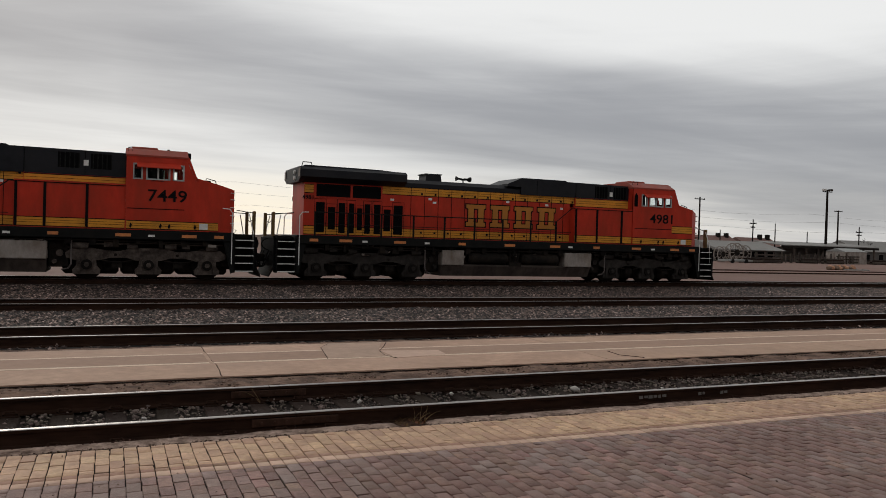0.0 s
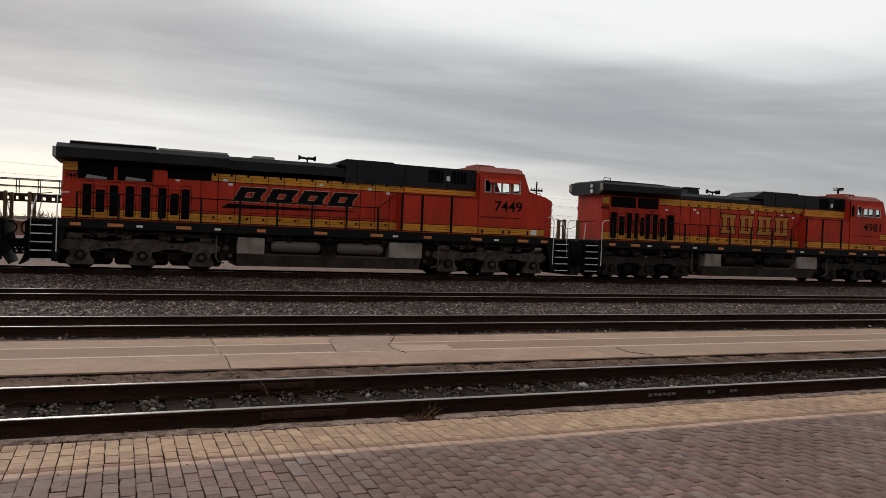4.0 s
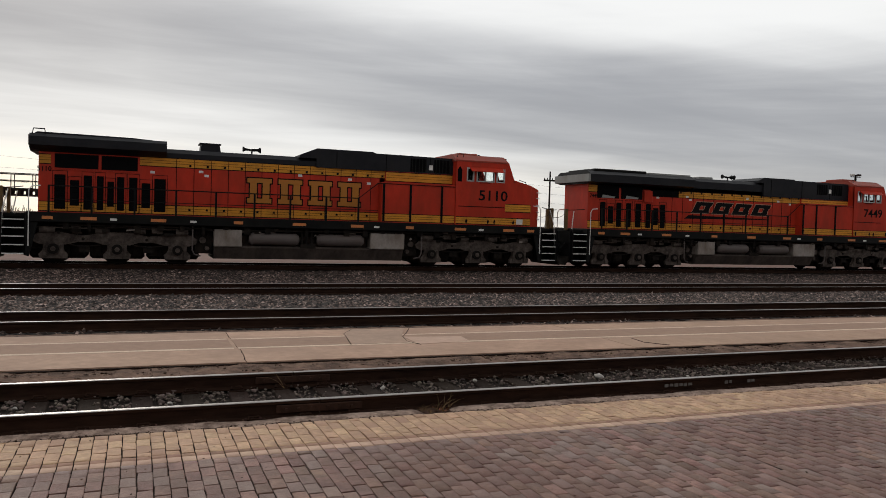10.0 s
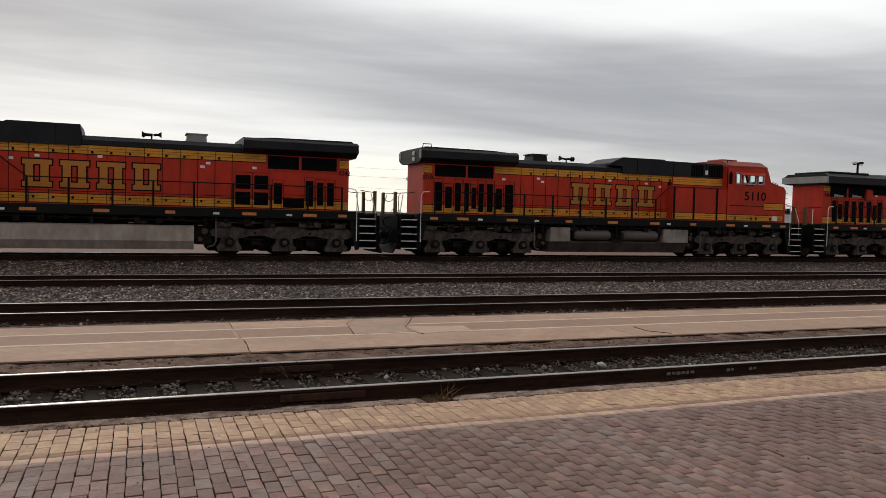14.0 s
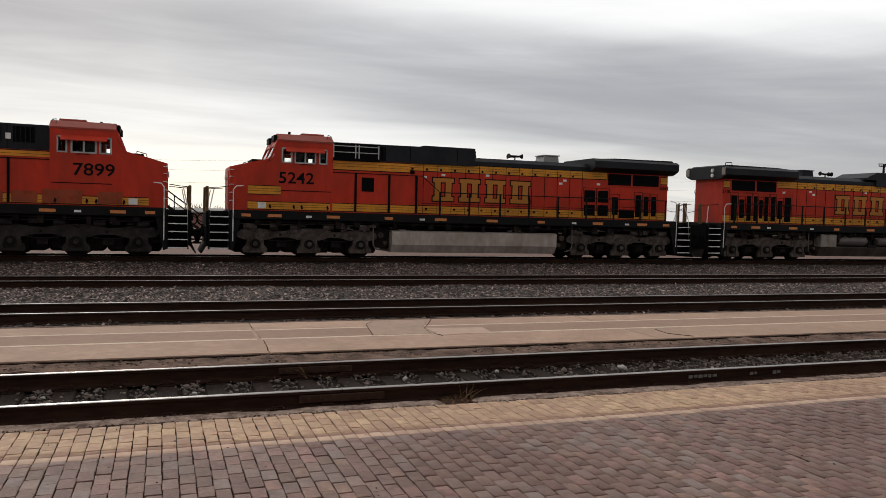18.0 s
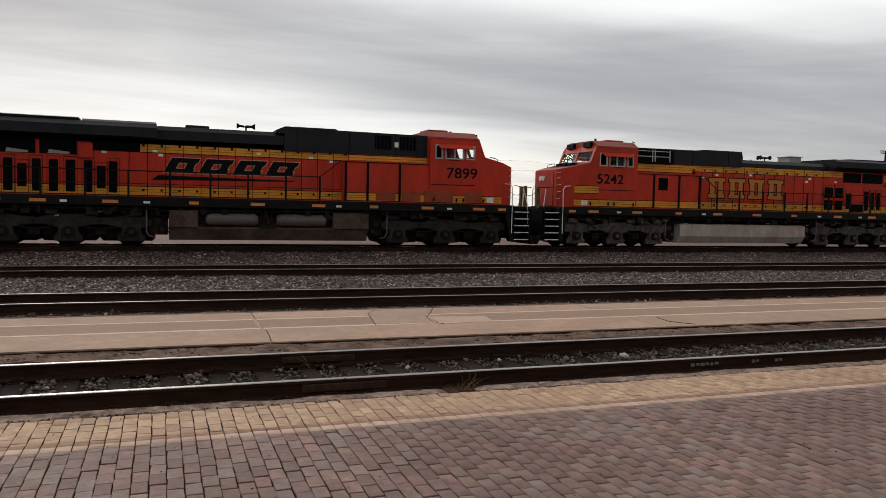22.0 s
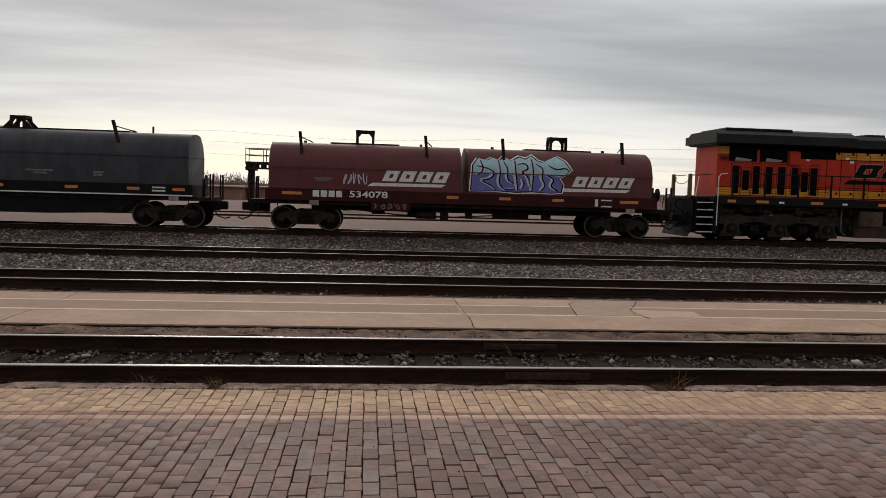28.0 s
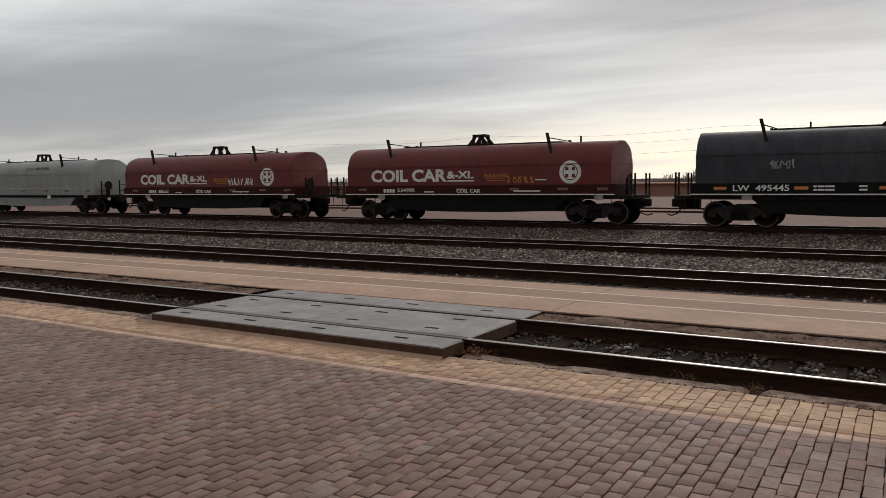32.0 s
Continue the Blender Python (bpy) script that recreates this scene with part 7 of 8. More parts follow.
SILHOUETTE = [(0.16, 1.72), (0.20, 2.35), (0.22, 2.72), (0.42, 2.98), (0.70, 2.86), (0.98, 3.02), (1.25, 2.90), (1.42, 3.06), (1.75, 2.92), (2.05, 3.08), (2.30, 3.00), (2.55, 3.14), (2.78, 2.94), (3.05, 2.88), (3.40, 2.84), (3.58, 3.02), (3.52, 3.14), (3.86, 2.96), (4.10, 2.62), (3.86, 2.40), (3.62, 2.30),
              (3.80, 2.05), (3.74, 1.74), (3.30, 1.70), (2.6, 1.74), (1.9, 1.70), (1.1, 1.74)]
LOWER = [(0.16, 1.72), (0.18, 2.34), (0.60, 2.44), (0.95, 2.36), (1.35, 2.46), (1.75, 2.36), (2.2, 2.46), (2.7, 2.38), (3.1, 2.46), (3.62, 2.34), (3.80, 2.05), (3.74, 1.74), (3.30, 1.70), (2.6, 1.74), (1.9, 1.70), (1.1, 1.74)]
tag_shape("tag_edge", SILHOUETTE, 0.006, M["white"], "white edge of a sprayed tag", 0.07)
tag_shape("tag_outline", SILHOUETTE, 0.009, M["darkline"], "black outline of a sprayed tag", 0.02)
tag_shape("tag_fill", SILHOUETTE, 0.012, M["aqua"], "pale blue sprayed fill", -0.03)
tag_shape("tag_fill", LOWER, 0.015, M["violet"], "violet sprayed fill", -0.03)
STROKES = [[(0.30, 2.70), (0.75, 2.62), (1.05, 2.45), (0.85, 2.20), (0.45, 2.15), (0.85, 2.0), (1.10, 1.78)], [(0.45, 2.92), (0.60, 2.55), (0.35, 2.35)], [(1.15, 2.95), (1.25, 2.50), (1.18, 2.05), (1.40, 1.80), (1.85, 1.85)],
           [(1.35, 2.90), (1.55, 2.60), (1.50, 2.20), (1.80, 2.05)], [(1.80, 2.95), (1.85, 2.40), (1.95, 1.78)], [(1.90, 2.80), (2.25, 2.85), (2.35, 2.62), (2.02, 2.50), (2.30, 2.40), (2.45, 1.95)], [(2.45, 3.05), (2.55, 2.50), (2.50, 1.78)],
           [(2.62, 2.85), (2.95, 2.65), (2.85, 2.30), (3.05, 2.02), (2.85, 1.80)], [(3.10, 2.80), (3.45, 2.62), (3.80, 2.72), (3.95, 2.60)], [(3.05, 2.42), (3.40, 2.25), (3.20, 1.98), (3.55, 1.80)], [(2.1, 2.22), (2.2, 2.05), (2.1, 1.85)]]
for k, st in enumerate(STROKES):
    ribbon("tag_stroke", st, 0.10, 0.018, M["lilac"], "pale lilac sprayed outline")
    ribbon("tag_glint", [(x + 0.07, z - 0.02) for x, z in st], 0.055, 0.021, M["darkline"], "thin black sprayed shade line")

# dark car
v, cov, sill = coil_car("dull dark blue coil car with one long cover", -109.58, "navy", 6.56, (-5.0, 5.65), 2.66, 3.56, frame_key="darkgreen")
lettering("car_number", "LW  495445", 0.30, M["white"], sill, -4.22, -1.432, 1.43, width=1.9, label="white car number")
scribble(cov[0], -4.0, 2.10, 0.95, 0.34, 5, M["palegrey"], 1.40, 11, "pale sprayed line of a tag")
bars("small_notice", cov[0], 0.7, 1.98, (0.2, 0.14, 0.2, 0.2, 0.16), 0.06, M["chalk"], 1.40, "small white notice")
bars("small_notice", cov[0], 1.0, 1.88, (0.22, 0.24), 0.06, M["chalk"], 1.40, "small white notice")
bars("small_notice", cov[0], 3.1, 1.96, (0.36,), 0.07, M["chalk"], 1.40, "small white notice")
bars("small_notice", cov[0], 3.1, 1.86, (0.1, 0.2), 0.07, M["chalk"], 1.40, "small white notice")
for xx, ws in ((-2.5, (0.12, 0.2, 0.3)), (-1.1, (0.25,)), (5.2, (0.1, 0.2, 0.14))):
    bars("small_notice", sill, xx, 1.46, ws, 0.06, M["white"], 1.42, "small white notice")
    bars("small_notice", sill, xx, 1.34, ws, 0.06, M["white"], 1.42, "small white notice")

# two red cars with white words, then a pale grey one
for xx in (-125.92, -142.62):
    v, cov, sill = coil_car("weathered red coil car with white lettering", xx, "oxide", 6.62, (-4.9, 5.75), 2.46, 3.40, frame_key="oxide_dark")
    coil_lettering(v, cov[0], sill, xx < -130)
v, cov, sill = coil_car("pale grey coil car with a half-round cover", -159.5, "palegrey", 7.1, (-5.2, 6.1), 2.50, 3.40, line=False, frame_key="palegrey")
bars("name_block", cov[0], 1.2, 2.66, (0.5, 0.4, 0.45), 0.30, M["chalk"], 1.36, "dark road mark as plain blocks", 0.06)
for dz in (0.0, 0.1, 0.2):
    bars("speed_lines", cov[0], 0.1, 2.68 + dz, (0.95,), 0.04, M["chalk"], 1.36, "dark speed lines")
bars("round_notice", sill, 2.4, 0.95, (0.35,), 0.30, M["white"], 1.40, "white placard")


# ---- beyond the tracks ----
# fuelling platform with railings and a stair
fp = thing("service_platform", "raised dark steel service platform with railing and stair", "platform", 0, 65, 0)
part("deck", B(-10.0, -1.3, -0.9, 0.9, 3.55, 3.66), M["steelwork"], fp)
for y in (-0.9, 0.86):
    bm = bmesh.new()
    box(bm, -10.0, -1.3, y, y + 0.04, 3.46, 3.56)
    box(bm, -10.0, -1.3, y, y + 0.04, 3.08, 3.20)
    for k in range(15):
        box(bm, -9.95 + k * 0.6, -9.70 + k * 0.6, y, y + 0.04, 3.18, 3.48)
    part("girder", bm, M["steelwork"], fp, "perforated steel girder")
    r = part("railing", pipe(pipe(bmesh.new(), [(-10.0, y, 4.72), (-1.3, y, 4.72)], 0.035), [(-10.0, y, 4.2), (-1.3, y, 4.2)], 0.03), M["steelwork"], fp, "steel railing")
    for k in range(7):
        part("railing_post", tube(bmesh.new(), (-9.95 + k * 1.42, y, 3.6), (-9.95 + k * 1.42, y, 4.74), 0.035, 6), M["steelwork"], r)
for xx in (-9.6, -1.9):
    part("column", B(xx - 0.24, xx + 0.24, -0.3, 0.3, -0.14, 3.5), M["steelwork"], fp, "steel support column")
    part("column_cap", B(xx - 0.4, xx + 0.4, -0.7, 0.7, 2.95, 3.1), M["steelwork"], fp)
for y in (-0.85, 0.80):
    st = part("stair_stringer", prism(bmesh.new(), [(-1.35, 3.62), (-1.35, 3.34), (3.4, -0.14), (3.8, -0.14)], y, y + 0.05), M["steelwork"], fp, "sloping stair stringer")
    part("stair_rail", pipe(pipe(bmesh.new(), [(-1.3, y, 4.72), (3.7, y, 1.0)], 0.035), [(-1.3, y, 4.2), (3.7, y, 0.5)], 0.03), M["steelwork"], st)
    for k in range(4):
        xx = -0.2 + k * 1.25
        part("stair_post", tube(bmesh.new(), (xx, y, 3.62 - (xx + 1.35) * 0.74), (xx, y, 4.72 - (xx + 1.3) * 0.744), 0.03, 6), M["steelwork"], st)
for k in range(16):
    part("stair_tread", B(-1.3 + k * 0.29, -1.02 + k * 0.29, -0.8, 0.8, 3.36 - k * 0.215, 3.40 - k * 0.215), M["steelwork"], fp)


def pole(x, y, h, arms=(), r=0.14, lamp=False, label="dark timber utility pole with crossarm"):
    p = thing("street_lamp" if lamp else "utility_pole", label, "lamp" if lamp else "pole", x, y, -0.3, group="" if lamp else "utility poles")
    part("mast", tube(bmesh.new(), (0, 0, 0), (0, 0, h), r, 10, r * 0.65), M["pole"], p)
    for z, w in arms:
        part("crossarm", B(-w / 2, w / 2, -0.06, 0.06, z - 0.07, z + 0.07), M["pole"], p)
        for dx in (-w * 0.45, -w * 0.2, w * 0.2, w * 0.45):
            part("insulator", tube(bmesh.new(), (dx, 0, z + 0.06), (dx, 0, z + 0.22), 0.045, 6), M["pole"], p)
    if lamp:
        for dx in (-0.9, 0.9):
            part("floodlight", B(dx - 0.35, dx + 0.35, -0.3, 0.3, h - 0.25, h + 0.12, bevel=0.05), M["steelwork"] if dx > 0 else M["white"], p, "boxy floodlight")
    return p


pole(130.0, 110, 14.4, ((13.95, 2.6),), 0.30, True, "tall dark yard light mast with twin floodlights")
pole(133.2, 110, 10.4, ((10.2, 2.2),), 0.2)
pole(110.9, 110, 7.8, ((7.0, 1.6), (6.3, 1.0)), 0.15)
pole(139.3, 110, 7.3, ((6.2, 1.8), (5.6, 1.3)), 0.15)
pole(116.5, 110, 7.2, (), 0.12, label="dark timber utility pole behind a shed")
pole(117.6, 111, 6.2, (), 0.12, label="dark timber utility pole behind a shed")
pole(98.0, 110, 11.4, ((11.0, 2.4),), 0.2, label="tall dark utility pole near the houses")
pole(103.0, 110, 5.6, (), 0.12, label="short dark post behind the houses")
pole(127.2, 112, 6.0, (), 0.13, label="short dark post behind the shed")
line_pole = pole(-46.5, 120, 5.2, ((5.0, 1.8),), 0.15)
pole(-42.0, 120, 6.4, (), 0.13, label="plain dark post among the brush")
pole(-66.0, 124, 9.0, ((8.4, 2.0),), 0.15)
pole(58.0, 128, 9.2, ((8.6, 2.0),), 0.15)
pole(34.0, 60, 7.2, ((6.4, 1.2),), 0.10)
for k, (y, z, sag) in enumerate(((120.5, 8.2, 0.5), (126, 10.2, 0.8), (110, 6.0, 0.5))):
    xs = np.arange(-150, 200, 4.0)
    part("wire", pipe(bmesh.new(), [(x + 46.5, y - 120, z + 0.3 - sag * math.sin(math.pi * ((x + 24) % 42) / 42)) for x in xs], 0.016, 4), M["wire"], line_pole, "thin overhead wire")


def long_building(name, x0, x1, y, h, wall, roof, label, depth=12, rise=1.2, openings=0, cat="building", z0=-0.5, overhang=0.5):
    b = thing(name, label, cat, (x0 + x1) / 2, y, z0)
    w = (x1 - x0) / 2
    part("wall", B(-w, w, 0, depth, 0, h), wall, b)
    part("roof", prism(bmesh.new(), [(-overhang, h), (depth / 2, h + rise), (depth + overhang, h), (depth + overhang, h - 0.15), (-overhang, h - 0.15)], -w - overhang, w + overhang, "x"), roof, b)
    for k in range(openings):
        xx = -w + (k + 0.5) * 2 * w / openings
        o = part("opening", B(xx - 0.6, xx + 0.6, -0.04, 0.0, 0.0 if k % 2 else 0.9, 2.0), M["louvre"], b, "dark doorway or window")
        part("frame", B(xx - 0.7, xx + 0.7, -0.07, -0.04, 2.0, 2.12), M["roof"], o)
    return b


# sheds, houses and the stockyard seen ahead of the train
shed = thing("open_shed", "long low open shed with pale metal roof and dark bays", "shed", 126.3, 106, -0.5)
part("back_wall", B(-12.5, 12.5, 6.0, 6.3, 0, 3.0), M["wallgrey"], shed)
part("roof", prism(bmesh.new(), [(-0.6, 3.25), (7.0, 4.0), (7.0, 4.08), (-0.6, 3.40)], -12.9, 12.9, "x"), M["roof"], shed, "pale sheet-metal roof")
# the shade below the eaves, put in as a dark strip
part("fascia", B(-12.9, 12.9, -0.62, -0.5, 2.85, 3.26), M["pole"], shed, "dark strip painting the shade under the eaves")
for k in range(9):
    part("post", B(-12.4 + k * 3.05, -12.15 + k * 3.05, -0.3, 0.0, 0, 3.3), M["plank"], shed)
barn = thing("barn", "grey shed with wide pale roof and dark bays", "barn", 100.5, 100, -0.5)
part("wall", B(-7.2, 7.2, 1.0, 9, 0, 2.4), M["wallgrey"], barn)
part("roof", prism(bmesh.new(), [(-0.7, 2.25), (5.0, 3.75), (10.5, 2.3), (10.5, 2.2), (-0.7, 2.15)], -7.6, 7.4, "x"), M["roof"], barn, "pale sheet-metal roof")
for k in range(6):
    part("bay", B(-6.8 + k * 2.35, -5.2 + k * 2.35, 0.9, 1.0, 0.1, 1.9), M["louvre"], barn, "dark open bay")
for x0, x1, y, hh in ((116.5, 126.0, 128, 2.9), (128.8, 138.0, 128, 2.7)):
    h = long_building("house", x0, x1, y, hh, M["brickwall"], M["roofred"], "small house with hipped brown roof and chimneys", 9, 2.3, 3, "house")
    for dx in (1.6, 3.9):
        part("chimney", B(dx - 0.4, dx + 0.4, 3.5, 4.2, 3.2, 5.75), M["pole"], h, "dark brick chimney")
long_building("house", 140, 156, 110, 2.6, M["wallgrey"], M["roof"], "pale grey bungalow behind bare trees", 10, 2.2, 4, "house")
tent = thing("canvas_shelter", "small pale canvas shelter with peaked top", "shelter", 121.0, 98, -0.45)
part("canvas_wall", B(-2.7, 2.7, -2, 2, 0, 2.35), M["tankgrey"], tent)
part("canvas_roof", prism(bmesh.new(), [(-2.1, 2.35), (0, 2.95), (2.1, 2.35)], -2.8, 2.8, "x"), M["palegrey"], tent)
reel = thing("cable_reel", "open steel cable reel standing in the yard", "reel", 87.2, 90, -0.15)
for k, y in enumerate((-0.5, 0.5)):
    bm = bmesh.new()
    n = 28
    ring = [[bm.verts.new((math.cos(a) * r, y + d, 1.45 + math.sin(a) * r)) for r, d in ((1.45, -0.05), (1.45, 0.05), (1.30, 0.05), (1.30, -0.05))] for a in np.linspace(0, 2 * math.pi, n, endpoint=False)]
    for i in range(n):
        p, q = ring[i], ring[(i + 1) % n]
        for j in range(4):
            bm.faces.new([p[j], q[j], q[(j + 1) % 4], p[(j + 1) % 4]])
    rm = part("rim", bm, M["tankgrey"], reel)
    for j in range(5):
        a = j * math.pi / 5
        part("spoke", tube(bmesh.new(), (math.cos(a) * 1.35, y, 1.45 + math.sin(a) * 1.35), (-math.cos(a) * 1.35, y, 1.45 - math.sin(a) * 1.35), 0.05, 6), M["tankgrey"], rm)
part("hub", tube(bmesh.new(), (0, -0.6, 1.45), (0, 0.6, 1.45), 0.5, 16), M["grime"], reel)
for rx, ry, k in ((83.9, 89.2, 0.8), (89.9, 91.0, 0.9)):
    copy_thing(reel, pose(rx, ry, -0.15)).scale = (k, k, k)
# made-up trailer shape in the place of a white pipe lying there
trailer = thing("flat_trailer", "low white wheeled shape standing in for a pipe lying in the yard", "trailer", 84.5, 87, -0.25)
part("bed", B(-2.4, 2.4, -1.0, 1.0, 0.30, 0.55), M["palegrey"], trailer)
for dx in (-1.4, 1.2):
    part("wheel", tube(bmesh.new(), (dx, -1.05, 0.30), (dx, -0.8, 0.30), 0.30, 14), M["rubber"], trailer)
r = random.Random(33)
for x, y, w in ((90.5, 90, 3.6), (95.0, 91, 4.2), (109.0, 96, 3.4), (114.0, 95, 3.6), (127.5, 97, 3.0), (133.0, 99, 3.8)):
    car = thing("timber_stack", "low stack of weathered timber in the yard", "timber stack", x, y, -0.35, group="yard stacks")
    for j in range(3):
        for i in range(3):
            part("timber", B(-w / 2 + 0.08 * i, w / 2 - 0.1 * j, -0.9 + i * 0.6, -0.4 + i * 0.6, j * 0.30, j * 0.30 + 0.26), M["plank"] if (i + j) % 2 else M["tie"], car)
fence = thing("fence", "weathered grey board corral fence with uneven posts", "fence", 0, 96, -0.4)
x = 92.0
while x < 120:
    part("post", B(x, x + 0.16, -0.1, 0.1, 0, 1.75 + r.uniform(-0.1, 0.35)), M["plank"], fence)
    x += 1.9
for z in (0.35, 0.8, 1.3):
    x = 92.0
    while x < 119:
        w = r.uniform(2.5, 6)
        if r.random() < 0.85:
            part("board", B(x, x + w, -0.14, -0.1, z + r.uniform(-0.05, 0.05), z + 0.24), M["plank"], fence)
        x += w + r.uniform(0.0, 0.8)
for k in range(46):
    x = 104 + k * 0.36
    if r.random() < 0.7:
        part("picket", B(x, x + 0.2, -0.2, -0.15, 0.1, r.uniform(1.3, 1.75)), M["plank"], fence)
load = thing("wrapped_load", "orange wrapped bales lying beside the tracks", "load", 73.4, 60.0, -0.12)
r = random.Random(4)
for k in range(11):
    bm = bmesh.new()
    bmesh.ops.create_icosphere(bm, subdivisions=2, radius=0.34, matrix=Matrix.Translation((-2.0 + k * 0.38, r.uniform(-0.3, 0.3), 0.20)) @ Matrix.Diagonal((0.9 + 0.3 * r.random(), 1.1, 0.65 + r.random() * 0.3, 1)))
    for q in bm.verts:
        q.co += noise.noise_vector(q.co * 3.3) * 0.16
    part("bale", bm, M["lagging"] if k % 3 else M["rubble"], load)
bm = bmesh.new()
for k in range(14):
    box(bm, -0.9 + k * 0.27, -0.70 + k * 0.27, -1.4 + 0.2 * r.random(), -1.1, 0, 0.08 + 0.1 * r.random())
part("white_debris", bm, M["palegrey"], load, "scattered pale debris")["kind"] = "stuff"
siding = part("far_track", B(-200, 260, 47.0, 47.1, -0.2, 0.02), M["rail_side"])
tagged(siding, "low rusty siding rail beyond the main tracks", "track", kind="structure")

tagged(part("far_track", B(-200, 260, 53.0, 53.1, -0.25, 0.0), M["rail_side"]), "second low rusty siding rail beyond the main tracks", "track", kind="structure")

# red-brown low buildings and walls along the far side
r = random.Random(21)
x = -150.0
while x < 2:
    w = r.uniform(9, 24)
    h = r.uniform(2.0, 3.1)
    wild = x < 0
    long_building("far_building", x, x + w - 1.0, 104 + r.uniform(0, 8), 1.75 + 0.1 * h if wild else h, M["brickwall"] if wild or r.random() < 0.7 else M["wallgrey"], M["brickwall"] if wild else M["roofred"] if r.random() < 0.6 else M["roof"],
                  "low far reddish wall below bare brush" if wild else "low far reddish building across the yard", 8, 0.15 if wild else 0.5, 0 if wild else max(2, int(w / 5)))
    x += w


def bare_tree(x, y, h, seed, spread=0.5):
    t = thing("bare_tree", "leafless winter tree with fine twigs", "tree", x, y, -0.5, group="bare trees")
    r = random.Random(seed)
    trunk, crown = bmesh.new(), bmesh.new()

    def grow(p, d, L, rad, lvl):
        q = p + d * L
        tube(trunk if lvl < 2 else crown, p, q, rad, 5 if lvl < 2 else 3, rad * 0.65)
        if lvl >= 5:
            return
        for _ in range(3 if lvl else 5):
            nd = (d + Vector((r.uniform(-1, 1), r.uniform(-1, 1), r.uniform(-0.3, 0.8))) * spread * 1.25).normalized()
            grow(p + d * L * r.uniform(0.55, 1.0), nd, L * r.uniform(0.55, 0.8), rad * 0.55, lvl + 1)
    grow(Vector((0, 0, 0)), Vector((0, 0, 1)), h * 0.28, h * 0.022, 0)
    part("trunk", trunk, M["twig"], t)
    part("crown", crown, M["twig"], t)
    return t


tree = bare_tree(146.5, 114, 7.2, 3)
r = random.Random(8)
for k in range(16):
    tx = -120 + k * 12 + r.uniform(-4, 4)
    tt = copy_thing(tree, pose(tx, 132 + r.uniform(0, 30), -0.5, 0, 0, r.uniform(0, 360)))
    tt.scale = (r.uniform(0.45, 0.75),) * 3
for tx, ty, sc in ((150, 120, 0.8), (158, 126, 1.0), (128, 150, 0.7)):
    tt = copy_thing(tree, pose(tx, ty, -0.5, 0, 0, tx))
    tt.scale = (sc,) * 3
# bare brush behind the low walls
def brush_twigs(n, xa, xb, ya, yb):
    bm = bmesh.new()
    rb = random.Random(19)
    for _ in range(n):
        bx, by = rb.uniform(xa, xb), rb.uniform(ya, yb)
        h = (2.7 + 2.2 * noise.noise((bx * 0.06, 3, 0)) + 1.2 * noise.noise((bx * 0.35, 7, 0))) * rb.uniform(0.6, 1.1)
        p = Vector((bx, by, -0.5))
        for _ in range(3):
            d = Vector((rb.uniform(-0.35, 0.35), rb.uniform(-0.2, 0.2), 1)).normalized()
            q = p + d * h * rb.uniform(0.7, 1.15)
            tube(bm, p, q, 0.10, 3, 0.03)
            for _ in range(2):
                m = p.lerp(q, rb.uniform(0.4, 0.9))
                tube(bm, m, m + Vector((rb.uniform(-0.6, 0.6), rb.uniform(-0.4, 0.4), rb.uniform(0.3, 0.9))), 0.05, 3, 0.02)
    return bm


tagged(part("brush", brush_twigs(2300, -150, 6, 116, 134), M["brush"]), "grey-brown bare brush behind the low walls", "brush", kind="stuff")
# a low line of brush and land on the horizon
bm = bmesh.new()
prev = None
for k in range(420):
    x = -1600 + k * 8.0
    z = 2.4 + 1.3 * noise.noise((x * 0.02, 1, 0)) + 0.7 * noise.noise((x * 0.11, 5, 0))
    a, b = bm.verts.new((x, 420, -1)), bm.verts.new((x, 424, max(0.8, z)))
    c = bm.verts.new((x, 470, max(0.8, z)))
    if prev:
        bm.faces.new([prev[0], a, b, prev[1]])
        bm.faces.new([prev[1], b, c, prev[2]])
    prev = (a, b, c)
tagged(part("backdrop", bm, M["brush"]), "low brown brush and land along the horizon", "backdrop", kind="structure")

# an unseen wall added behind the camera to hold back sky light
wall = part("wall_station", B(-60, 70, -10.0, -9.6, -0.4, 5.2), M["brickwall"])
tagged(wall, "plain brick wall added unseen behind the camera to block sky light", "wall", kind="structure")


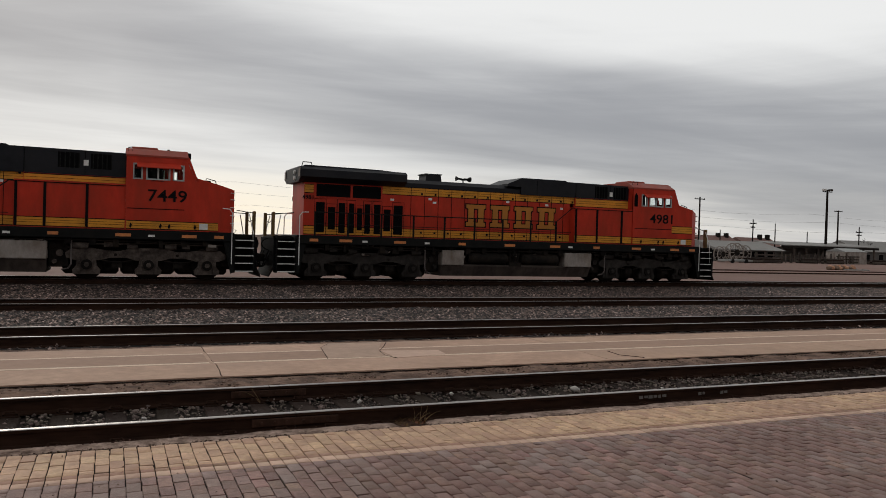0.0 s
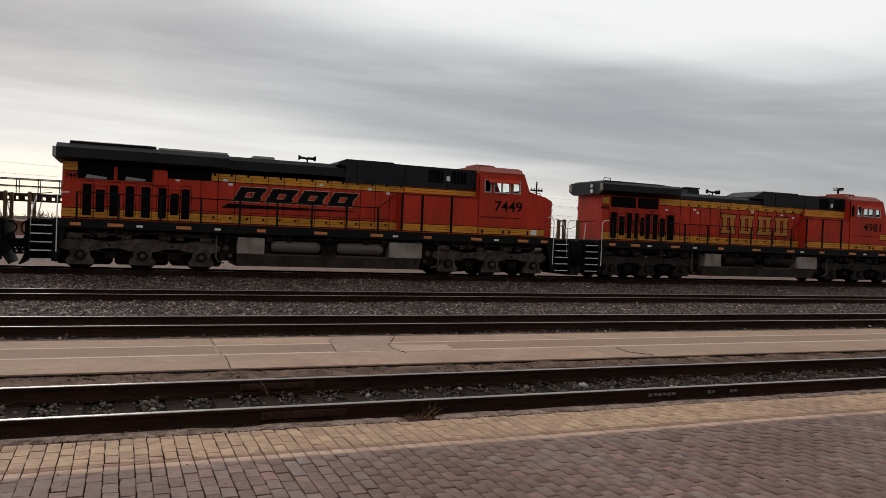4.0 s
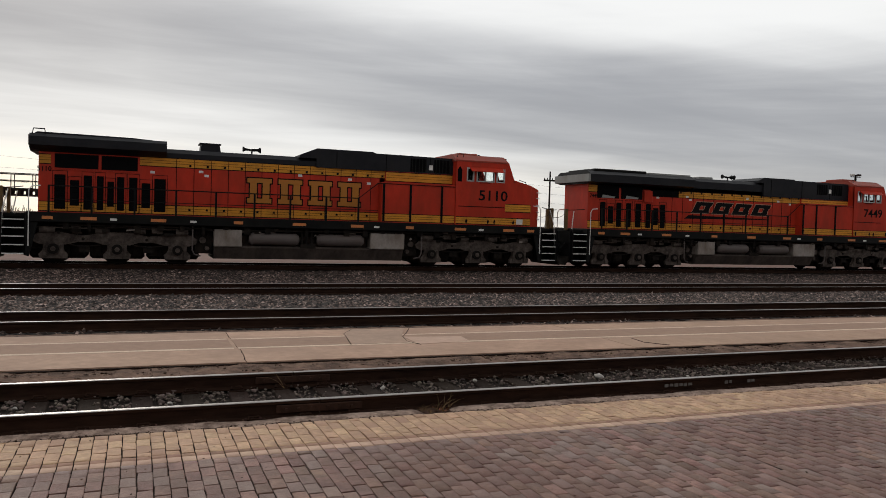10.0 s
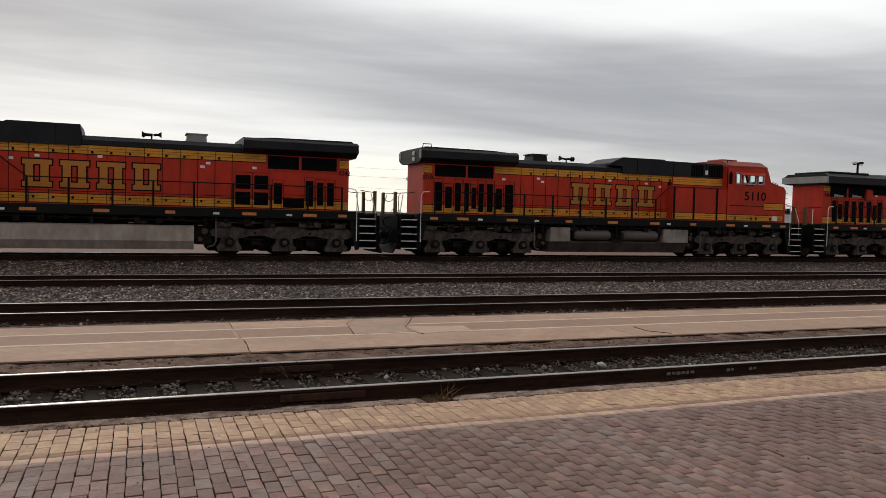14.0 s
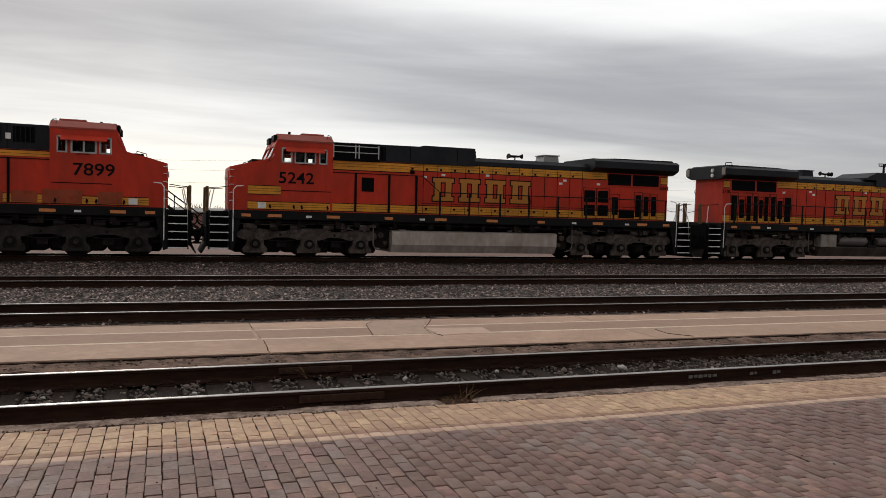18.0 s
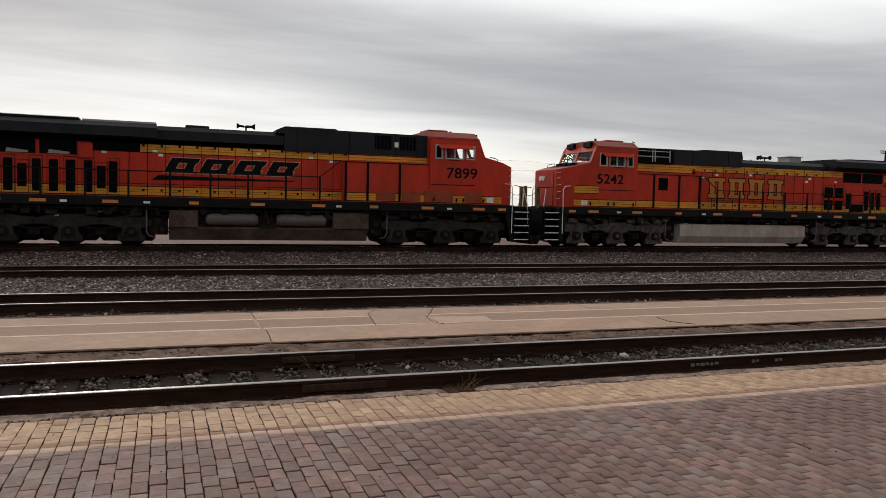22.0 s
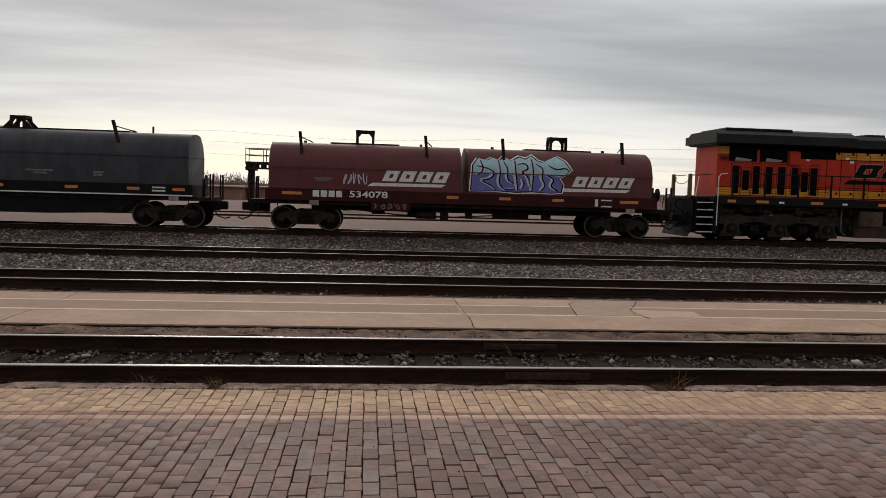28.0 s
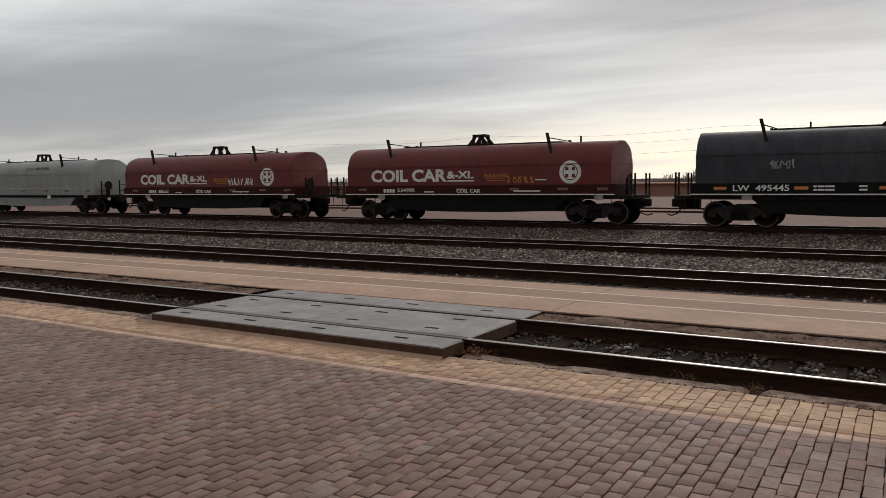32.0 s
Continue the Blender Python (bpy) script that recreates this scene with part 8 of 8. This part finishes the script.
# ---- what moves ----
TRAVEL = [(0, -0.11), (0.5, 1.64), (1, 3.37), (1.5, 5.06), (2, 6.73), (2.5, 8.41), (3, 10.11), (3.5, 11.78), (4, 13.47), (4.5, 15.19), (5, 16.92), (5.5, 18.68), (6, 20.45), (6.5, 22.18), (7,
          23.92), (7.5, 25.68), (8, 27.42), (8.5, 29.17), (9, 30.94), (9.5, 32.70), (10, 34.45), (10.5, 36.19), (11, 37.96), (11.5, 39.73), (12, 41.49), (12.5, 43.27), (13, 45.06), (13.5,
          46.85), (14, 48.63), (14.5, 50.40), (15, 52.17), (15.5, 53.95), (16, 55.73), (16.5, 57.54), (17, 59.36), (17.5, 61.13), (18, 62.91), (18.5, 64.66), (19, 66.43), (19.5, 68.19), (20,
          69.94), (20.5, 71.64), (21, 73.32), (21.5, 75.02), (22, 76.72), (22.5, 78.40), (23, 80.05), (23.5, 81.67), (24, 83.30), (24.5, 84.92), (25, 86.59), (25.5, 88.19), (26, 89.79),
          (26.5, 91.39), (27, 92.98), (27.5, 94.67), (28, 96.36), (28.5, 97.92), (29, 99.49), (29.5, 101.06), (30, 102.62), (30.5, 104.20), (31, 105.79), (31.5, 107.36), (32, 108.93)]


def travelled(t):
    ts, ds = zip(*TRAVEL)
    return float(np.interp(t, ts, ds))


def motions():
    for v, x, rz in TRAIN:
        walk(v, [(t, pose(x + d, TRACK_Y[3], TRACK_Z[3], 0, 0, rz)) for t, d in TRAVEL])
        for w in v.children:
            if w.name.startswith("wheelset"):
                r, at, back = w["radius"], w.matrix_basis.translation.copy(), -1 if rz else 1
                rows = []
                for k in range(161):
                    t = k * 0.2
                    rows.append((t, Matrix.Translation(at) @ pose(0, 0, 0, 0, math.degrees(back * travelled(t) / r), 0)))
                walk(w, rows)


def settle():
    """Parts that sit deeper than a part of a part move up to the part that carries them."""
    for top in [o for o in bpy.data.objects if o.parent is None]:
        for a in list(top.children):
            for b in list(a.children):
                for c in list(b.children_recursive):
                    m, q = c.matrix_basis.copy(), c.parent
                    while q is not a:
                        m = q.matrix_basis @ m
                        q = q.parent
                    deep.append((c, a, m))
    for c, a, m in deep:
        c.parent = a
        c.matrix_basis = m


deep = []
settle()
motions()
